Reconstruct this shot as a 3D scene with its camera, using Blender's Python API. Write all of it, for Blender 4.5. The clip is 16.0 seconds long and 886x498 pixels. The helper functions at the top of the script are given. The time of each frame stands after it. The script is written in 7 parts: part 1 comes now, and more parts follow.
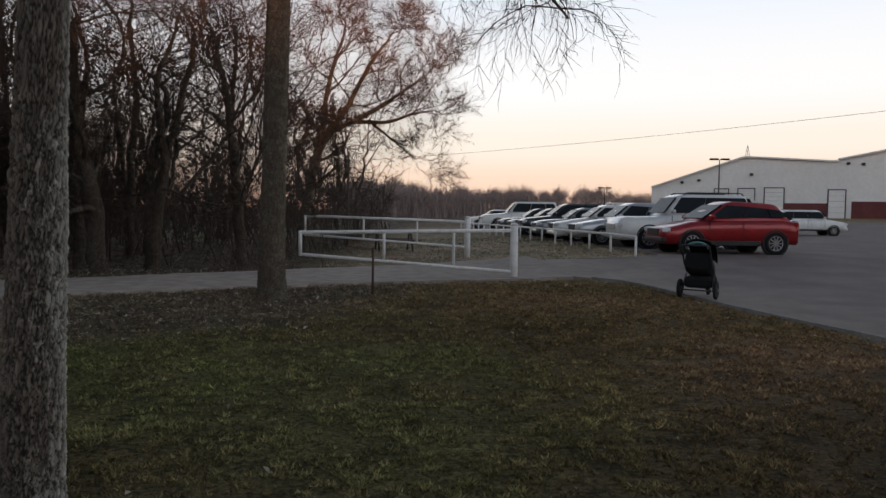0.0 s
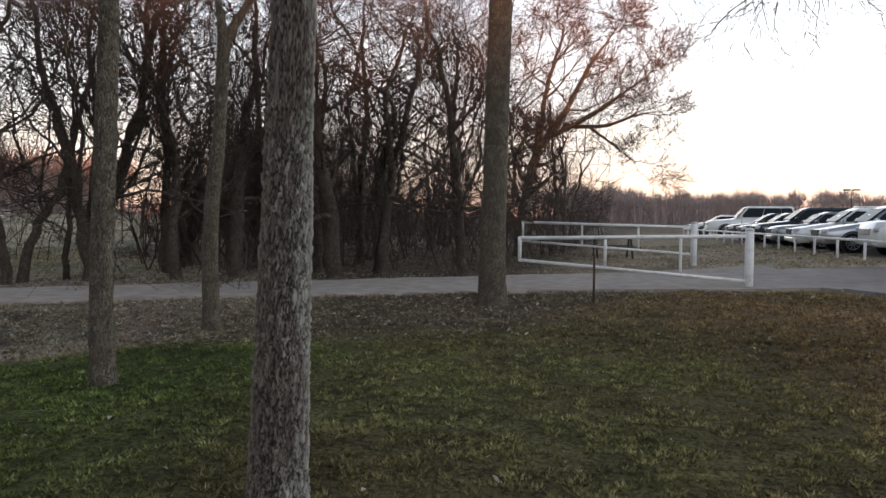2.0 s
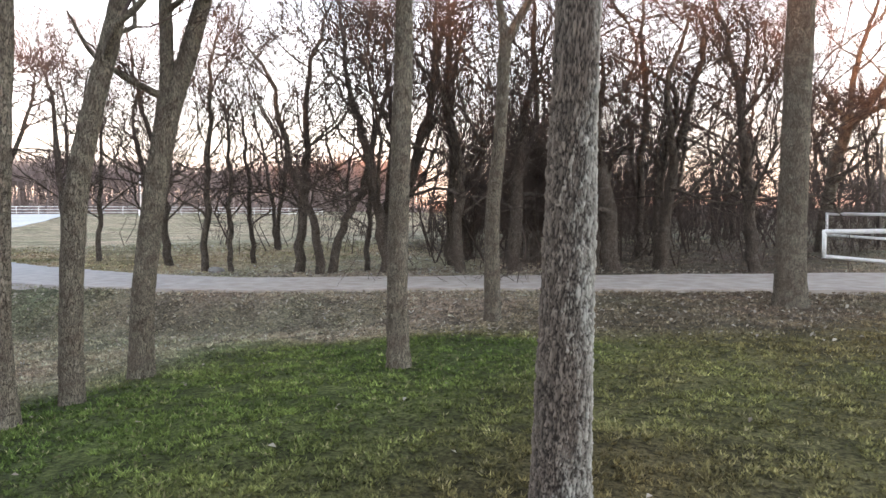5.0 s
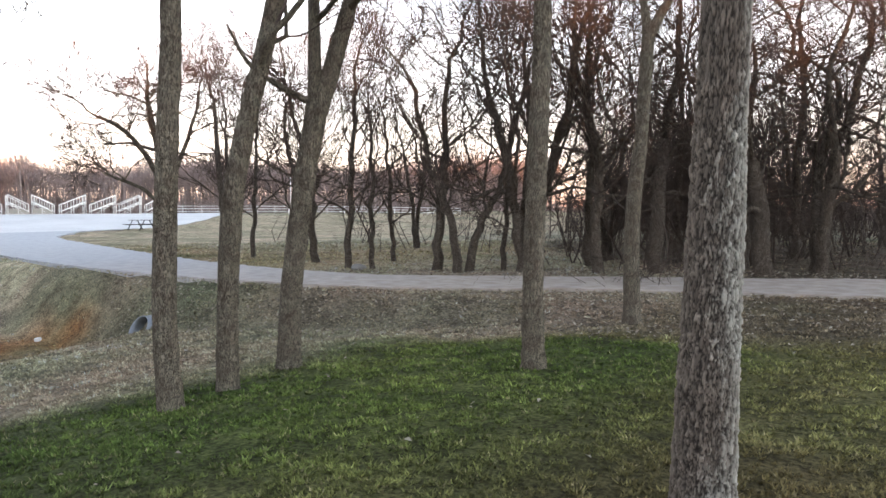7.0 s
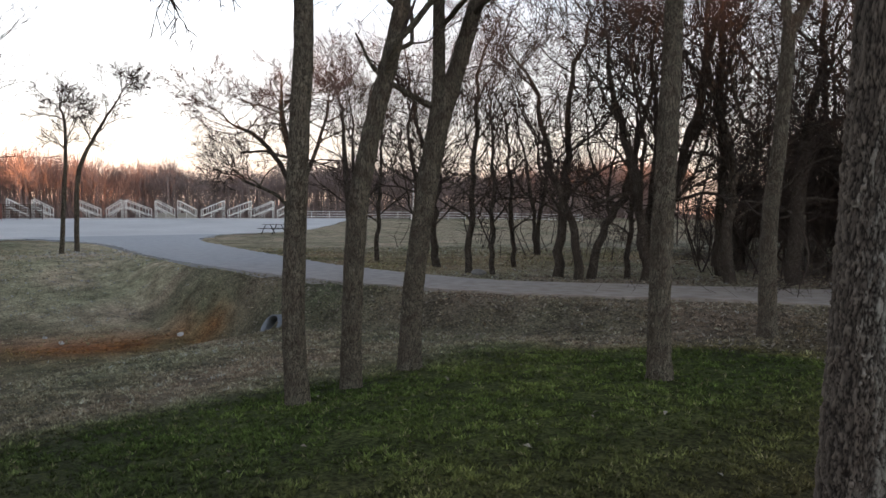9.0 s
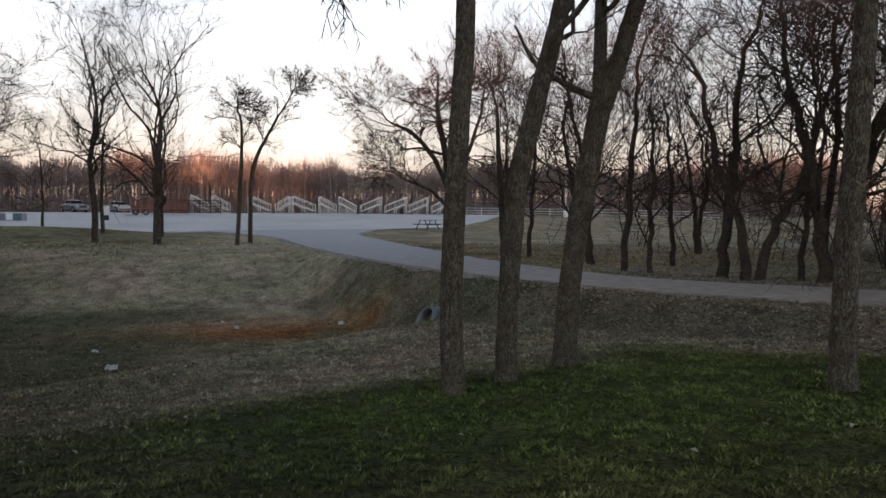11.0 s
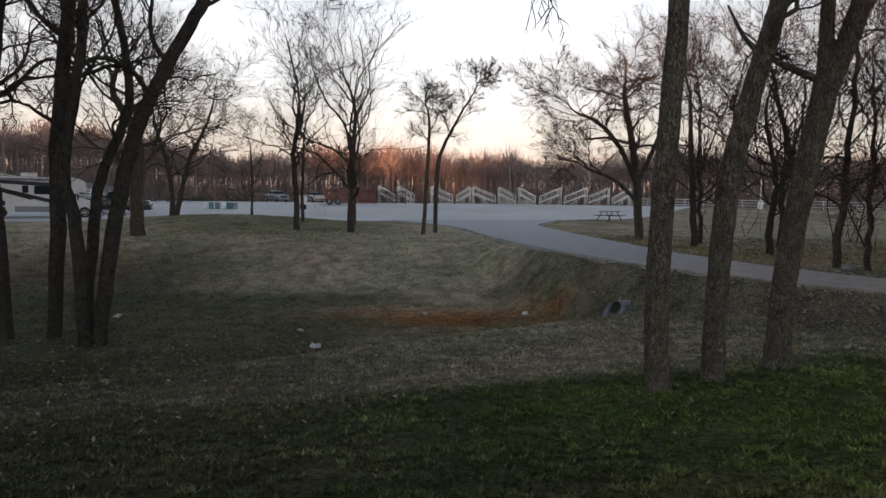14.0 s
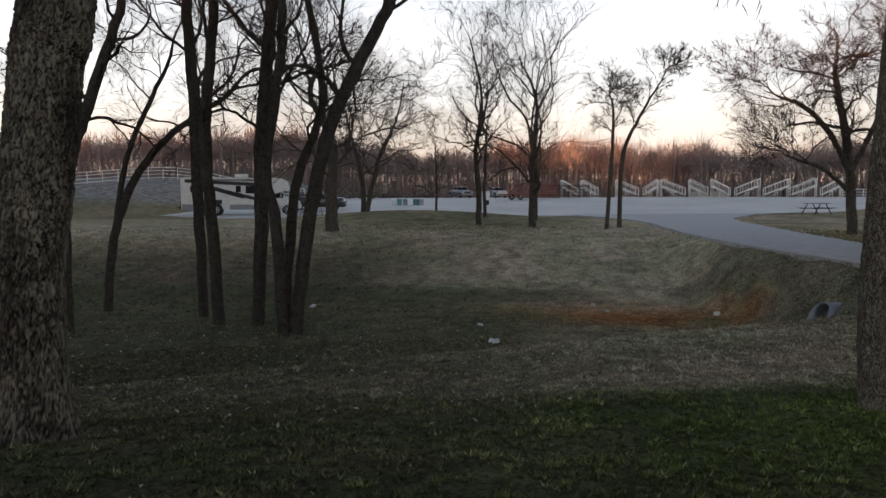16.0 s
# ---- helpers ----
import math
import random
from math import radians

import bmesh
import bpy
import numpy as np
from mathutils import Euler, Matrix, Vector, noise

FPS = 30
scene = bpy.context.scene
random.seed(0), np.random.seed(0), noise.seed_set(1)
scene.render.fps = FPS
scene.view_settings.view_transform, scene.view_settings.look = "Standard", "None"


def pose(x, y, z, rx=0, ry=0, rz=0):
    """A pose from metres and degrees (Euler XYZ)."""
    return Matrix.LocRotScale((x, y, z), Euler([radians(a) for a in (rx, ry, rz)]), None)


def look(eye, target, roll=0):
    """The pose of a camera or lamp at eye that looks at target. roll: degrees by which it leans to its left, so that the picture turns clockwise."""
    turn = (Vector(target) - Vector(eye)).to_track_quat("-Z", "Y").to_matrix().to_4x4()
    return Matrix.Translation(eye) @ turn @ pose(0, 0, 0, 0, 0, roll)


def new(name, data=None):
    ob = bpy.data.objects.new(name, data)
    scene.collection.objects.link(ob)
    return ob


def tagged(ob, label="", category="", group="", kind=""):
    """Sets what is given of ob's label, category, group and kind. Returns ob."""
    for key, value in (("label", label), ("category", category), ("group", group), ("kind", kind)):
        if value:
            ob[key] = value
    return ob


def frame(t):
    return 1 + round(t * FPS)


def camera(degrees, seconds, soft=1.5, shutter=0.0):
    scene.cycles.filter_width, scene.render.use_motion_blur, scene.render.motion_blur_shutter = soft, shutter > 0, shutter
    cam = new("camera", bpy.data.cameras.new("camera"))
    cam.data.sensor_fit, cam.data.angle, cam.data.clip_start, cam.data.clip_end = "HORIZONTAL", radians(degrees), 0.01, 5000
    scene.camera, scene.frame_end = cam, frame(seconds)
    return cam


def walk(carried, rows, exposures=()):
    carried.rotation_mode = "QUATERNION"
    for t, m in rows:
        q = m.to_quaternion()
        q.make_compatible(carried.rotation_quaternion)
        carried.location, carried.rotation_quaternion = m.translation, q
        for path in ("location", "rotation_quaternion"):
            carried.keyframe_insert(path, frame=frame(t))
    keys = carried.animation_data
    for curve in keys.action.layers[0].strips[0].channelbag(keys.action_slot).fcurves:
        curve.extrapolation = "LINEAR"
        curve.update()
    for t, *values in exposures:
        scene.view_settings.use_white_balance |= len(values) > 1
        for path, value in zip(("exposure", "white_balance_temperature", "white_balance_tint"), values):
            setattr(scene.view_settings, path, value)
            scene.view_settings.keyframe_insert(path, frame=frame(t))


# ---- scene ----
cam = camera(62.2, 16.0)
PATH = [
    (0, (0.0, 0.0, 1.6), (0.0, 1.997, 1.496), 0.8),
    (0.5, (-0.005, 0.109, 1.592), (-0.156, 2.101, 1.502), 0.8),
    (1, (-0.061, 0.181, 1.577), (-0.389, 2.151, 1.477), 0.5),
    (1.5, (-0.111, 0.206, 1.565), (-0.561, 2.152, 1.471), 0.6),
    (2, (-0.142, 0.219, 1.555), (-0.713, 2.134, 1.466), 0.3),
    (2.5, (-0.165, 0.223, 1.55), (-0.855, 2.098, 1.462), 0.4),
    (3, (-0.19, 0.209, 1.548), (-0.99, 2.04, 1.456), 0.1),
    (3.5, (-0.213, 0.236, 1.542), (-1.123, 2.015, 1.449), 0.1),
    (4, (-0.219, 0.264, 1.542), (-1.247, 1.977, 1.448), -0.0),
    (4.2, (-0.219, 0.265, 1.543), (-1.291, 1.951, 1.448), -0.1),
    (6.3, (-0.208, 0.272, 1.559), (-1.625, 1.68, 1.453), -0.7),
    (6.5, (-0.206, 0.271, 1.558), (-1.647, 1.654, 1.454), -0.6),
    (7, (-0.217, 0.279, 1.554), (-1.713, 1.603, 1.453), -0.5),
    (7.5, (-0.231, 0.277, 1.55), (-1.791, 1.526, 1.45), -0.8),
    (8, (-0.248, 0.288, 1.55), (-1.864, 1.463, 1.453), -0.9),
    (8.2, (-0.252, 0.292, 1.547), (-1.885, 1.443, 1.453), -0.8),
    (10.3, (-0.302, 0.297, 1.49), (-2.099, 1.17, 1.406), 0.1),
    (10.5, (-0.314, 0.291, 1.487), (-2.132, 1.12, 1.399), -0.1),
    (11, (-0.331, 0.256, 1.482), (-2.203, 0.954, 1.392), 0.3),
    (11.5, (-0.356, 0.208, 1.481), (-2.264, 0.801, 1.381), 0.9),
    (12, (-0.365, 0.163, 1.481), (-2.296, 0.672, 1.378), 0.9),
    (12.5, (-0.369, 0.121, 1.482), (-2.316, 0.565, 1.378), 0.8),
    (13, (-0.38, 0.07, 1.483), (-2.346, 0.424, 1.377), 0.7),
    (13.5, (-0.364, 0.024, 1.482), (-2.341, 0.299, 1.366), 0.7),
    (14, (-0.373, 0.008, 1.478), (-2.356, 0.242, 1.359), 0.6),
    (14.5, (-0.464, 0.014, 1.466), (-2.456, 0.14, 1.34), 0.4),
    (15, (-0.51, 0.046, 1.461), (-2.506, 0.022, 1.331), 0.1),
    (15.5, (-0.544, 0.068, 1.467), (-2.533, -0.089, 1.329), 0.0),
    (16, (-0.557, 0.09, 1.48), (-2.535, -0.17, 1.345), -0.1),
]
EXPOSURE = [(0, -0.78), (1, -0.45), (2, 0.1), (3, 0.85), (4.2, 1.38), (6.3, 1.4), (7, 1.15), (8, 0.45), (9.2, -0.25), (10.5, -0.54), (12, -0.78), (16, -0.74)]
walk(cam, [(t, look(eye, target, roll)) for t, eye, target, roll in PATH], EXPOSURE)

# ---- light: clear sky just after sunrise, the sun low behind the camera's start ----
SUN_FROM = Vector((0.45, -0.89, 0.055)).normalized()
world = bpy.data.worlds.new("world")
scene.world = world
world.use_nodes = True
wn, wl = world.node_tree.nodes, world.node_tree.links
wn.clear()
w_out = wn.new("ShaderNodeOutputWorld")
w_bg = wn.new("ShaderNodeBackground")
w_sky = wn.new("ShaderNodeTexSky")
w_sky.sky_type = "NISHITA"
w_sky.sun_disc = False
w_sky.sun_elevation = math.asin(SUN_FROM.z)
w_sky.sun_rotation = math.atan2(SUN_FROM.x, SUN_FROM.y)
w_sky.air_density, w_sky.dust_density, w_sky.ozone_density = 1.0, 1.5, 2.0
w_co = wn.new("ShaderNodeTexCoord")
w_sep = wn.new("ShaderNodeSeparateXYZ")
w_ramp = wn.new("ShaderNodeValToRGB")
w_ramp.color_ramp.interpolation = "EASE"
stops = [(0.0, (1.0, 0.54, 0.38)), (0.035, (1.0, 0.73, 0.56)), (0.09, (1.0, 0.885, 0.77)), (0.16, (0.99, 0.97, 0.96)), (0.34, (0.78, 0.86, 0.98)), (0.60, (0.18, 0.21, 0.26)), (1.0, (0.08, 0.10, 0.14))]
for k, (p, c) in enumerate(stops):
    el = w_ramp.color_ramp.elements[k] if k < 2 else w_ramp.color_ramp.elements.new(p)
    el.position, el.color = p, (*c, 1)
w_mix = wn.new("ShaderNodeMix")
w_mix.data_type = "RGBA"
w_mix.inputs[0].default_value = 0.85
w_gain = wn.new("ShaderNodeMix")
w_gain.data_type, w_gain.blend_type = "RGBA", "MULTIPLY"
w_gain.inputs[0].default_value = 1.0
w_bg.inputs[1].default_value = 0.12
wl.new(w_co.outputs["Generated"], w_sep.inputs[0])
wl.new(w_sep.outputs[2], w_ramp.inputs[0])
wl.new(w_ramp.outputs[0], w_gain.inputs[6])
# the sky away from the sun is darker than the sky beside it
w_dot = wn.new("ShaderNodeVectorMath")
w_dot.operation = "DOT_PRODUCT"
w_dot.inputs[1].default_value = (0.6, 0.8, 0.0)
w_fade = wn.new("ShaderNodeMapRange")
w_fade.interpolation_type = "SMOOTHSTEP"
w_fade.inputs["From Min"].default_value, w_fade.inputs["From Max"].default_value = 0.0, 1.0
w_fade.inputs["To Min"].default_value, w_fade.inputs["To Max"].default_value = 20.0, 17.0
wl.new(w_co.outputs["Generated"], w_dot.inputs[0])
wl.new(w_dot.outputs["Value"], w_fade.inputs["Value"])
wl.new(w_fade.outputs[0], w_gain.inputs[7])
wl.new(w_sky.outputs[0], w_mix.inputs[6])
wl.new(w_gain.outputs[2], w_mix.inputs[7])
wl.new(w_mix.outputs[2], w_bg.inputs[0])
wl.new(w_bg.outputs[0], w_out.inputs[0])

sun = new("sun", bpy.data.lights.new("sun", "SUN"))
sun.data.energy, sun.data.angle, sun.data.color = 20.0, radians(0.6), (1.0, 0.40, 0.17)
sun.matrix_world = look(SUN_FROM * 100, (0, 0, 0))


# ---- materials ----
def material(name, colours, scale=4.0, rough=0.8, bump=0.3, bump_scale=40.0, metal=0.0, detail=6.0, fine=None, random_amount=0.0, island=False, stretch=(1, 1, 1), spec=0.3, coords="Object"):
    """A surface with colour variation at two scales and fine relief. colours: two to four, dark to light."""
    m = bpy.data.materials.new(name)
    m.use_nodes = True
    n, l = m.node_tree.nodes, m.node_tree.links
    b = n["Principled BSDF"]
    b.inputs["Roughness"].default_value, b.inputs["Metallic"].default_value = rough, metal
    b.inputs["Specular IOR Level"].default_value = spec
    co = n.new("ShaderNodeTexCoord")
    mp = n.new("ShaderNodeMapping")
    mp.inputs["Scale"].default_value = stretch
    l.new(co.outputs[coords], mp.inputs[0])
    t1 = n.new("ShaderNodeTexNoise")
    t1.inputs["Scale"].default_value, t1.inputs["Detail"].default_value = scale, detail
    t1.inputs["Roughness"].default_value = 0.65
    l.new(mp.outputs[0], t1.inputs[0])
    t2 = n.new("ShaderNodeTexNoise")
    t2.inputs["Scale"].default_value, t2.inputs["Detail"].default_value = fine or scale * 9, 4
    l.new(mp.outputs[0], t2.inputs[0])
    mix = n.new("ShaderNodeMath")
    mix.operation = "MULTIPLY_ADD"
    mix.inputs[1].default_value, mix.inputs[2].default_value = 0.45, 0.0
    l.new(t2.outputs[0], mix.inputs[0])
    add = n.new("ShaderNodeMath")
    add.operation = "MULTIPLY_ADD"
    add.inputs[1].default_value = 0.55
    l.new(t1.outputs[0], add.inputs[0])
    l.new(mix.outputs[0], add.inputs[2])
    value = add
    if random_amount:
        if island:
            info = n.new("ShaderNodeNewGeometry")
            rnd = info.outputs["Random Per Island"]
        else:
            info = n.new("ShaderNodeObjectInfo")
            rnd = info.outputs["Random"]
        a2 = n.new("ShaderNodeMath")
        a2.operation = "MULTIPLY_ADD"
        a2.inputs[1].default_value = random_amount
        l.new(rnd, a2.inputs[0])
        sub = n.new("ShaderNodeMath")
        sub.operation = "SUBTRACT"
        sub.inputs[1].default_value = random_amount / 2
        l.new(a2.outputs[0], sub.inputs[0])
        l.new(add.outputs[0], a2.inputs[2])
        value = sub
    ramp = n.new("ShaderNodeValToRGB")
    k = len(colours)
    for i, c in enumerate(colours):
        p = 0.36 + 0.28 * i / max(1, k - 1)
        el = ramp.color_ramp.elements[i] if i < 2 else ramp.color_ramp.elements.new(p)
        el.position, el.color = p, (*c, 1)
    l.new(value.outputs[0], ramp.inputs[0])
    l.new(ramp.outputs[0], b.inputs["Base Color"])
    if bump:
        t3 = n.new("ShaderNodeTexNoise")
        t3.inputs["Scale"].default_value, t3.inputs["Detail"].default_value = bump_scale, 6
        l.new(mp.outputs[0], t3.inputs[0])
        bp = n.new("ShaderNodeBump")
        bp.inputs["Strength"].default_value, bp.inputs["Distance"].default_value = bump, 0.03
        l.new(t3.outputs[0], bp.inputs["Height"])
        l.new(bp.outputs[0], b.inputs["Normal"])
    return m


def bark_material(name, crack, plate, lichen, scale):
    """Furrowed bark: dark cracks between long plates, paler lichen on the plates."""
    m = bpy.data.materials.new(name)
    m.use_nodes = True
    n, l = m.node_tree.nodes, m.node_tree.links
    b = n["Principled BSDF"]
    b.inputs["Roughness"].default_value, b.inputs["Specular IOR Level"].default_value = 0.95, 0.1
    co = n.new("ShaderNodeTexCoord")
    mp = n.new("ShaderNodeMapping")
    mp.inputs["Scale"].default_value = (1, 1, 0.27)
    l.new(co.outputs["Object"], mp.inputs[0])
    warp = n.new("ShaderNodeTexNoise")
    warp.inputs["Scale"].default_value, warp.inputs["Detail"].default_value = scale * 0.7, 4
    l.new(mp.outputs[0], warp.inputs[0])
    wm = n.new("ShaderNodeMix")
    wm.data_type, wm.blend_type = "RGBA", "LINEAR_LIGHT"
    wm.inputs[0].default_value = 0.035
    l.new(mp.outputs[0], wm.inputs[6])
    l.new(warp.outputs["Color"], wm.inputs[7])
    vo = n.new("ShaderNodeTexVoronoi")
    vo.feature = "DISTANCE_TO_EDGE"
    vo.inputs["Scale"].default_value = scale
    l.new(wm.outputs[2], vo.inputs["Vector"])
    mr = n.new("ShaderNodeMapRange")
    mr.inputs["From Max"].default_value = 0.13
    l.new(vo.outputs["Distance"], mr.inputs["Value"])
    t1 = n.new("ShaderNodeTexNoise")
    t1.inputs["Scale"].default_value, t1.inputs["Detail"].default_value = 7.0, 10
    t1.inputs["Roughness"].default_value = 0.75
    l.new(co.outputs["Object"], t1.inputs[0])
    ramp = n.new("ShaderNodeValToRGB")
    ramp.color_ramp.elements[0].position, ramp.color_ramp.elements[0].color = 0.42, (*plate, 1)
    ramp.color_ramp.elements[1].position, ramp.color_ramp.elements[1].color = 0.60, (*lichen, 1)
    geo = n.new("ShaderNodeNewGeometry")
    dot = n.new("ShaderNodeVectorMath")
    dot.operation = "DOT_PRODUCT"
    dot.inputs[1].default_value = (0.75, 0.6, 0.0)
    l.new(geo.outputs["Normal"], dot.inputs[0])
    grown = n.new("ShaderNodeMath")
    grown.operation = "MULTIPLY_ADD"
    grown.inputs[1].default_value = 0.09
    l.new(dot.outputs["Value"], grown.inputs[0])
    l.new(t1.outputs[0], grown.inputs[2])
    l.new(grown.outputs[0], ramp.inputs[0])
    mx = n.new("ShaderNodeMix")
    mx.data_type = "RGBA"
    mx.inputs[6].default_value = (*crack, 1)
    l.new(mr.outputs[0], mx.inputs[0])
    # each plate has a tone of its own
    cell = n.new("ShaderNodeTexVoronoi")
    cell.inputs["Scale"].default_value = scale
    l.new(wm.outputs[2], cell.inputs["Vector"])
    cs = n.new("ShaderNodeSeparateColor")
    l.new(cell.outputs["Color"], cs.inputs[0])
    tone = n.new("ShaderNodeMapRange")
    tone.inputs["To Min"].default_value, tone.inputs["To Max"].default_value = 0.82, 1.2
    l.new(cs.outputs[0], tone.inputs["Value"])
    tm = n.new("ShaderNodeMix")
    tm.data_type, tm.blend_type = "RGBA", "MULTIPLY"
    tm.inputs[0].default_value = 1.0
    l.new(ramp.outputs[0], tm.inputs[6])
    l.new(tone.outputs[0], tm.inputs[7])
    # small pale crusts of lichen
    spot = n.new("ShaderNodeTexVoronoi")
    spot.inputs["Scale"].default_value = 34
    l.new(co.outputs["Object"], spot.inputs["Vector"])
    near_spot = n.new("ShaderNodeMapRange")
    near_spot.inputs["From Min"].default_value, near_spot.inputs["From Max"].default_value = 0.34, 0.22
    l.new(spot.outputs["Distance"], near_spot.inputs["Value"])
    few = n.new("ShaderNodeMapRange")
    few.inputs["From Min"].default_value, few.inputs["From Max"].default_value = 0.50, 0.62
    l.new(t1.outputs[0], few.inputs["Value"])
    both = n.new("ShaderNodeMath")
    both.operation = "MULTIPLY"
    l.new(near_spot.outputs[0], both.inputs[0])
    l.new(few.outputs[0], both.inputs[1])
    sm = n.new("ShaderNodeMix")
    sm.data_type = "RGBA"
    sm.inputs[7].default_value = (*[v * 1.6 for v in lichen], 1)
    l.new(both.outputs[0], sm.inputs[0])
    l.new(tm.outputs[2], sm.inputs[6])
    l.new(sm.outputs[2], mx.inputs[7])
    l.new(mx.outputs[2], b.inputs["Base Color"])
    t2 = n.new("ShaderNodeTexNoise")
    t2.inputs["Scale"].default_value, t2.inputs["Detail"].default_value = 90, 6
    l.new(co.outputs["Object"], t2.inputs[0])
    ma = n.new("ShaderNodeMath")
    ma.operation = "MULTIPLY_ADD"
    ma.inputs[1].default_value = 0.35
    l.new(t2.outputs[0], ma.inputs[0])
    l.new(mr.outputs[0], ma.inputs[2])
    bp = n.new("ShaderNodeBump")
    bp.inputs["Strength"].default_value, bp.inputs["Distance"].default_value = 1.0, 0.02
    l.new(ma.outputs[0], bp.inputs["Height"])
    l.new(bp.outputs[0], b.inputs["Normal"])
    return m


def plain(name, c, rough=0.5, metal=0.0, spec=0.5, coat=0.0):
    """Paint, rubber or plastic: one colour with slight dirt and uneven gloss."""
    m = bpy.data.materials.new(name)
    m.use_nodes = True
    n, l = m.node_tree.nodes, m.node_tree.links
    b = n["Principled BSDF"]
    b.inputs["Metallic"].default_value, b.inputs["Specular IOR Level"].default_value = metal, spec
    b.inputs["Coat Weight"].default_value = coat
    b.inputs["Coat Roughness"].default_value = 0.06
    co = n.new("ShaderNodeTexCoord")
    t = n.new("ShaderNodeTexNoise")
    t.inputs["Scale"].default_value, t.inputs["Detail"].default_value = 3.0, 8
    l.new(co.outputs["Object"], t.inputs[0])
    ramp = n.new("ShaderNodeValToRGB")
    ramp.color_ramp.elements[0].position, ramp.color_ramp.elements[1].position = 0.3, 0.7
    ramp.color_ramp.elements[0].color = (*[v * 0.82 for v in c], 1)
    ramp.color_ramp.elements[1].color = (*c, 1)
    l.new(t.outputs[0], ramp.inputs[0])
    l.new(ramp.outputs[0], b.inputs["Base Color"])
    mr = n.new("ShaderNodeMapRange")
    mr.inputs["To Min"].default_value, mr.inputs["To Max"].default_value = rough * 0.8, min(1, rough * 1.25)
    l.new(t.outputs[0], mr.inputs["Value"])
    l.new(mr.outputs[0], b.inputs["Roughness"])
    return m


def glass(name, tint=(0.02, 0.025, 0.03)):
    """Dark tinted vehicle glass."""
    m = plain(name, tint, 0.08, 0.0, 0.04, 0.0)
    return m


def ground_material():
    """Winter turf: green patches, straw-coloured patches and bare soil, by place."""
    m = bpy.data.materials.new("turf")
    m.use_nodes = True
    n, l = m.node_tree.nodes, m.node_tree.links
    b = n["Principled BSDF"]
    b.inputs["Roughness"].default_value, b.inputs["Specular IOR Level"].default_value = 0.95, 0.1
    at = n.new("ShaderNodeAttribute")
    at.attribute_name = "turf"
    co = n.new("ShaderNodeTexCoord")
    t1 = n.new("ShaderNodeTexNoise")
    t1.inputs["Scale"].default_value, t1.inputs["Detail"].default_value = 1.6, 12
    t1.inputs["Roughness"].default_value = 0.78
    t2 = n.new("ShaderNodeTexNoise")
    t2.inputs["Scale"].default_value, t2.inputs["Detail"].default_value = 22, 9
    t2.inputs["Roughness"].default_value = 0.7
    l.new(co.outputs["Object"], t1.inputs[0])
    l.new(co.outputs["Object"], t2.inputs[0])
    mr = n.new("ShaderNodeMapRange")
    mr.inputs["From Min"].default_value, mr.inputs["From Max"].default_value = 0.36, 0.64
    mr.inputs["To Min"].default_value, mr.inputs["To Max"].default_value = 0.25, 1.65
    l.new(t2.outputs[0], mr.inputs["Value"])
    mr1 = n.new("ShaderNodeMapRange")
    mr1.inputs["From Min"].default_value, mr1.inputs["From Max"].default_value = 0.38, 0.62
    mr1.inputs["To Min"].default_value, mr1.inputs["To Max"].default_value = 0.5, 1.5
    l.new(t1.outputs[0], mr1.inputs["Value"])
    mu = n.new("ShaderNodeMath")
    mu.operation = "MULTIPLY"
    l.new(mr.outputs[0], mu.inputs[0])
    l.new(mr1.outputs[0], mu.inputs[1])
    mx = n.new("ShaderNodeMix")
    mx.data_type, mx.blend_type = "RGBA", "MULTIPLY"
    mx.inputs[0].default_value = 1.0
    l.new(at.outputs["Color"], mx.inputs[6])
    l.new(mu.outputs[0], mx.inputs[7])
    l.new(mx.outputs[2], b.inputs["Base Color"])
    bp = n.new("ShaderNodeBump")
    bp.inputs["Strength"].default_value, bp.inputs["Distance"].default_value = 0.8, 0.05
    l.new(t2.outputs[0], bp.inputs["Height"])
    l.new(bp.outputs[0], b.inputs["Normal"])
    return m


TURF = ground_material()
BARK = bark_material("bark", (0.052, 0.042, 0.034), (0.165, 0.136, 0.105), (0.25, 0.222, 0.172), 58)
# darker copy of BARK: the ditch stems' backlit look is in the colour
BARK_BACKLIT = bark_material("backlit_bark", (0.018, 0.015, 0.012), (0.060, 0.050, 0.041), (0.12, 0.106, 0.088), 52)


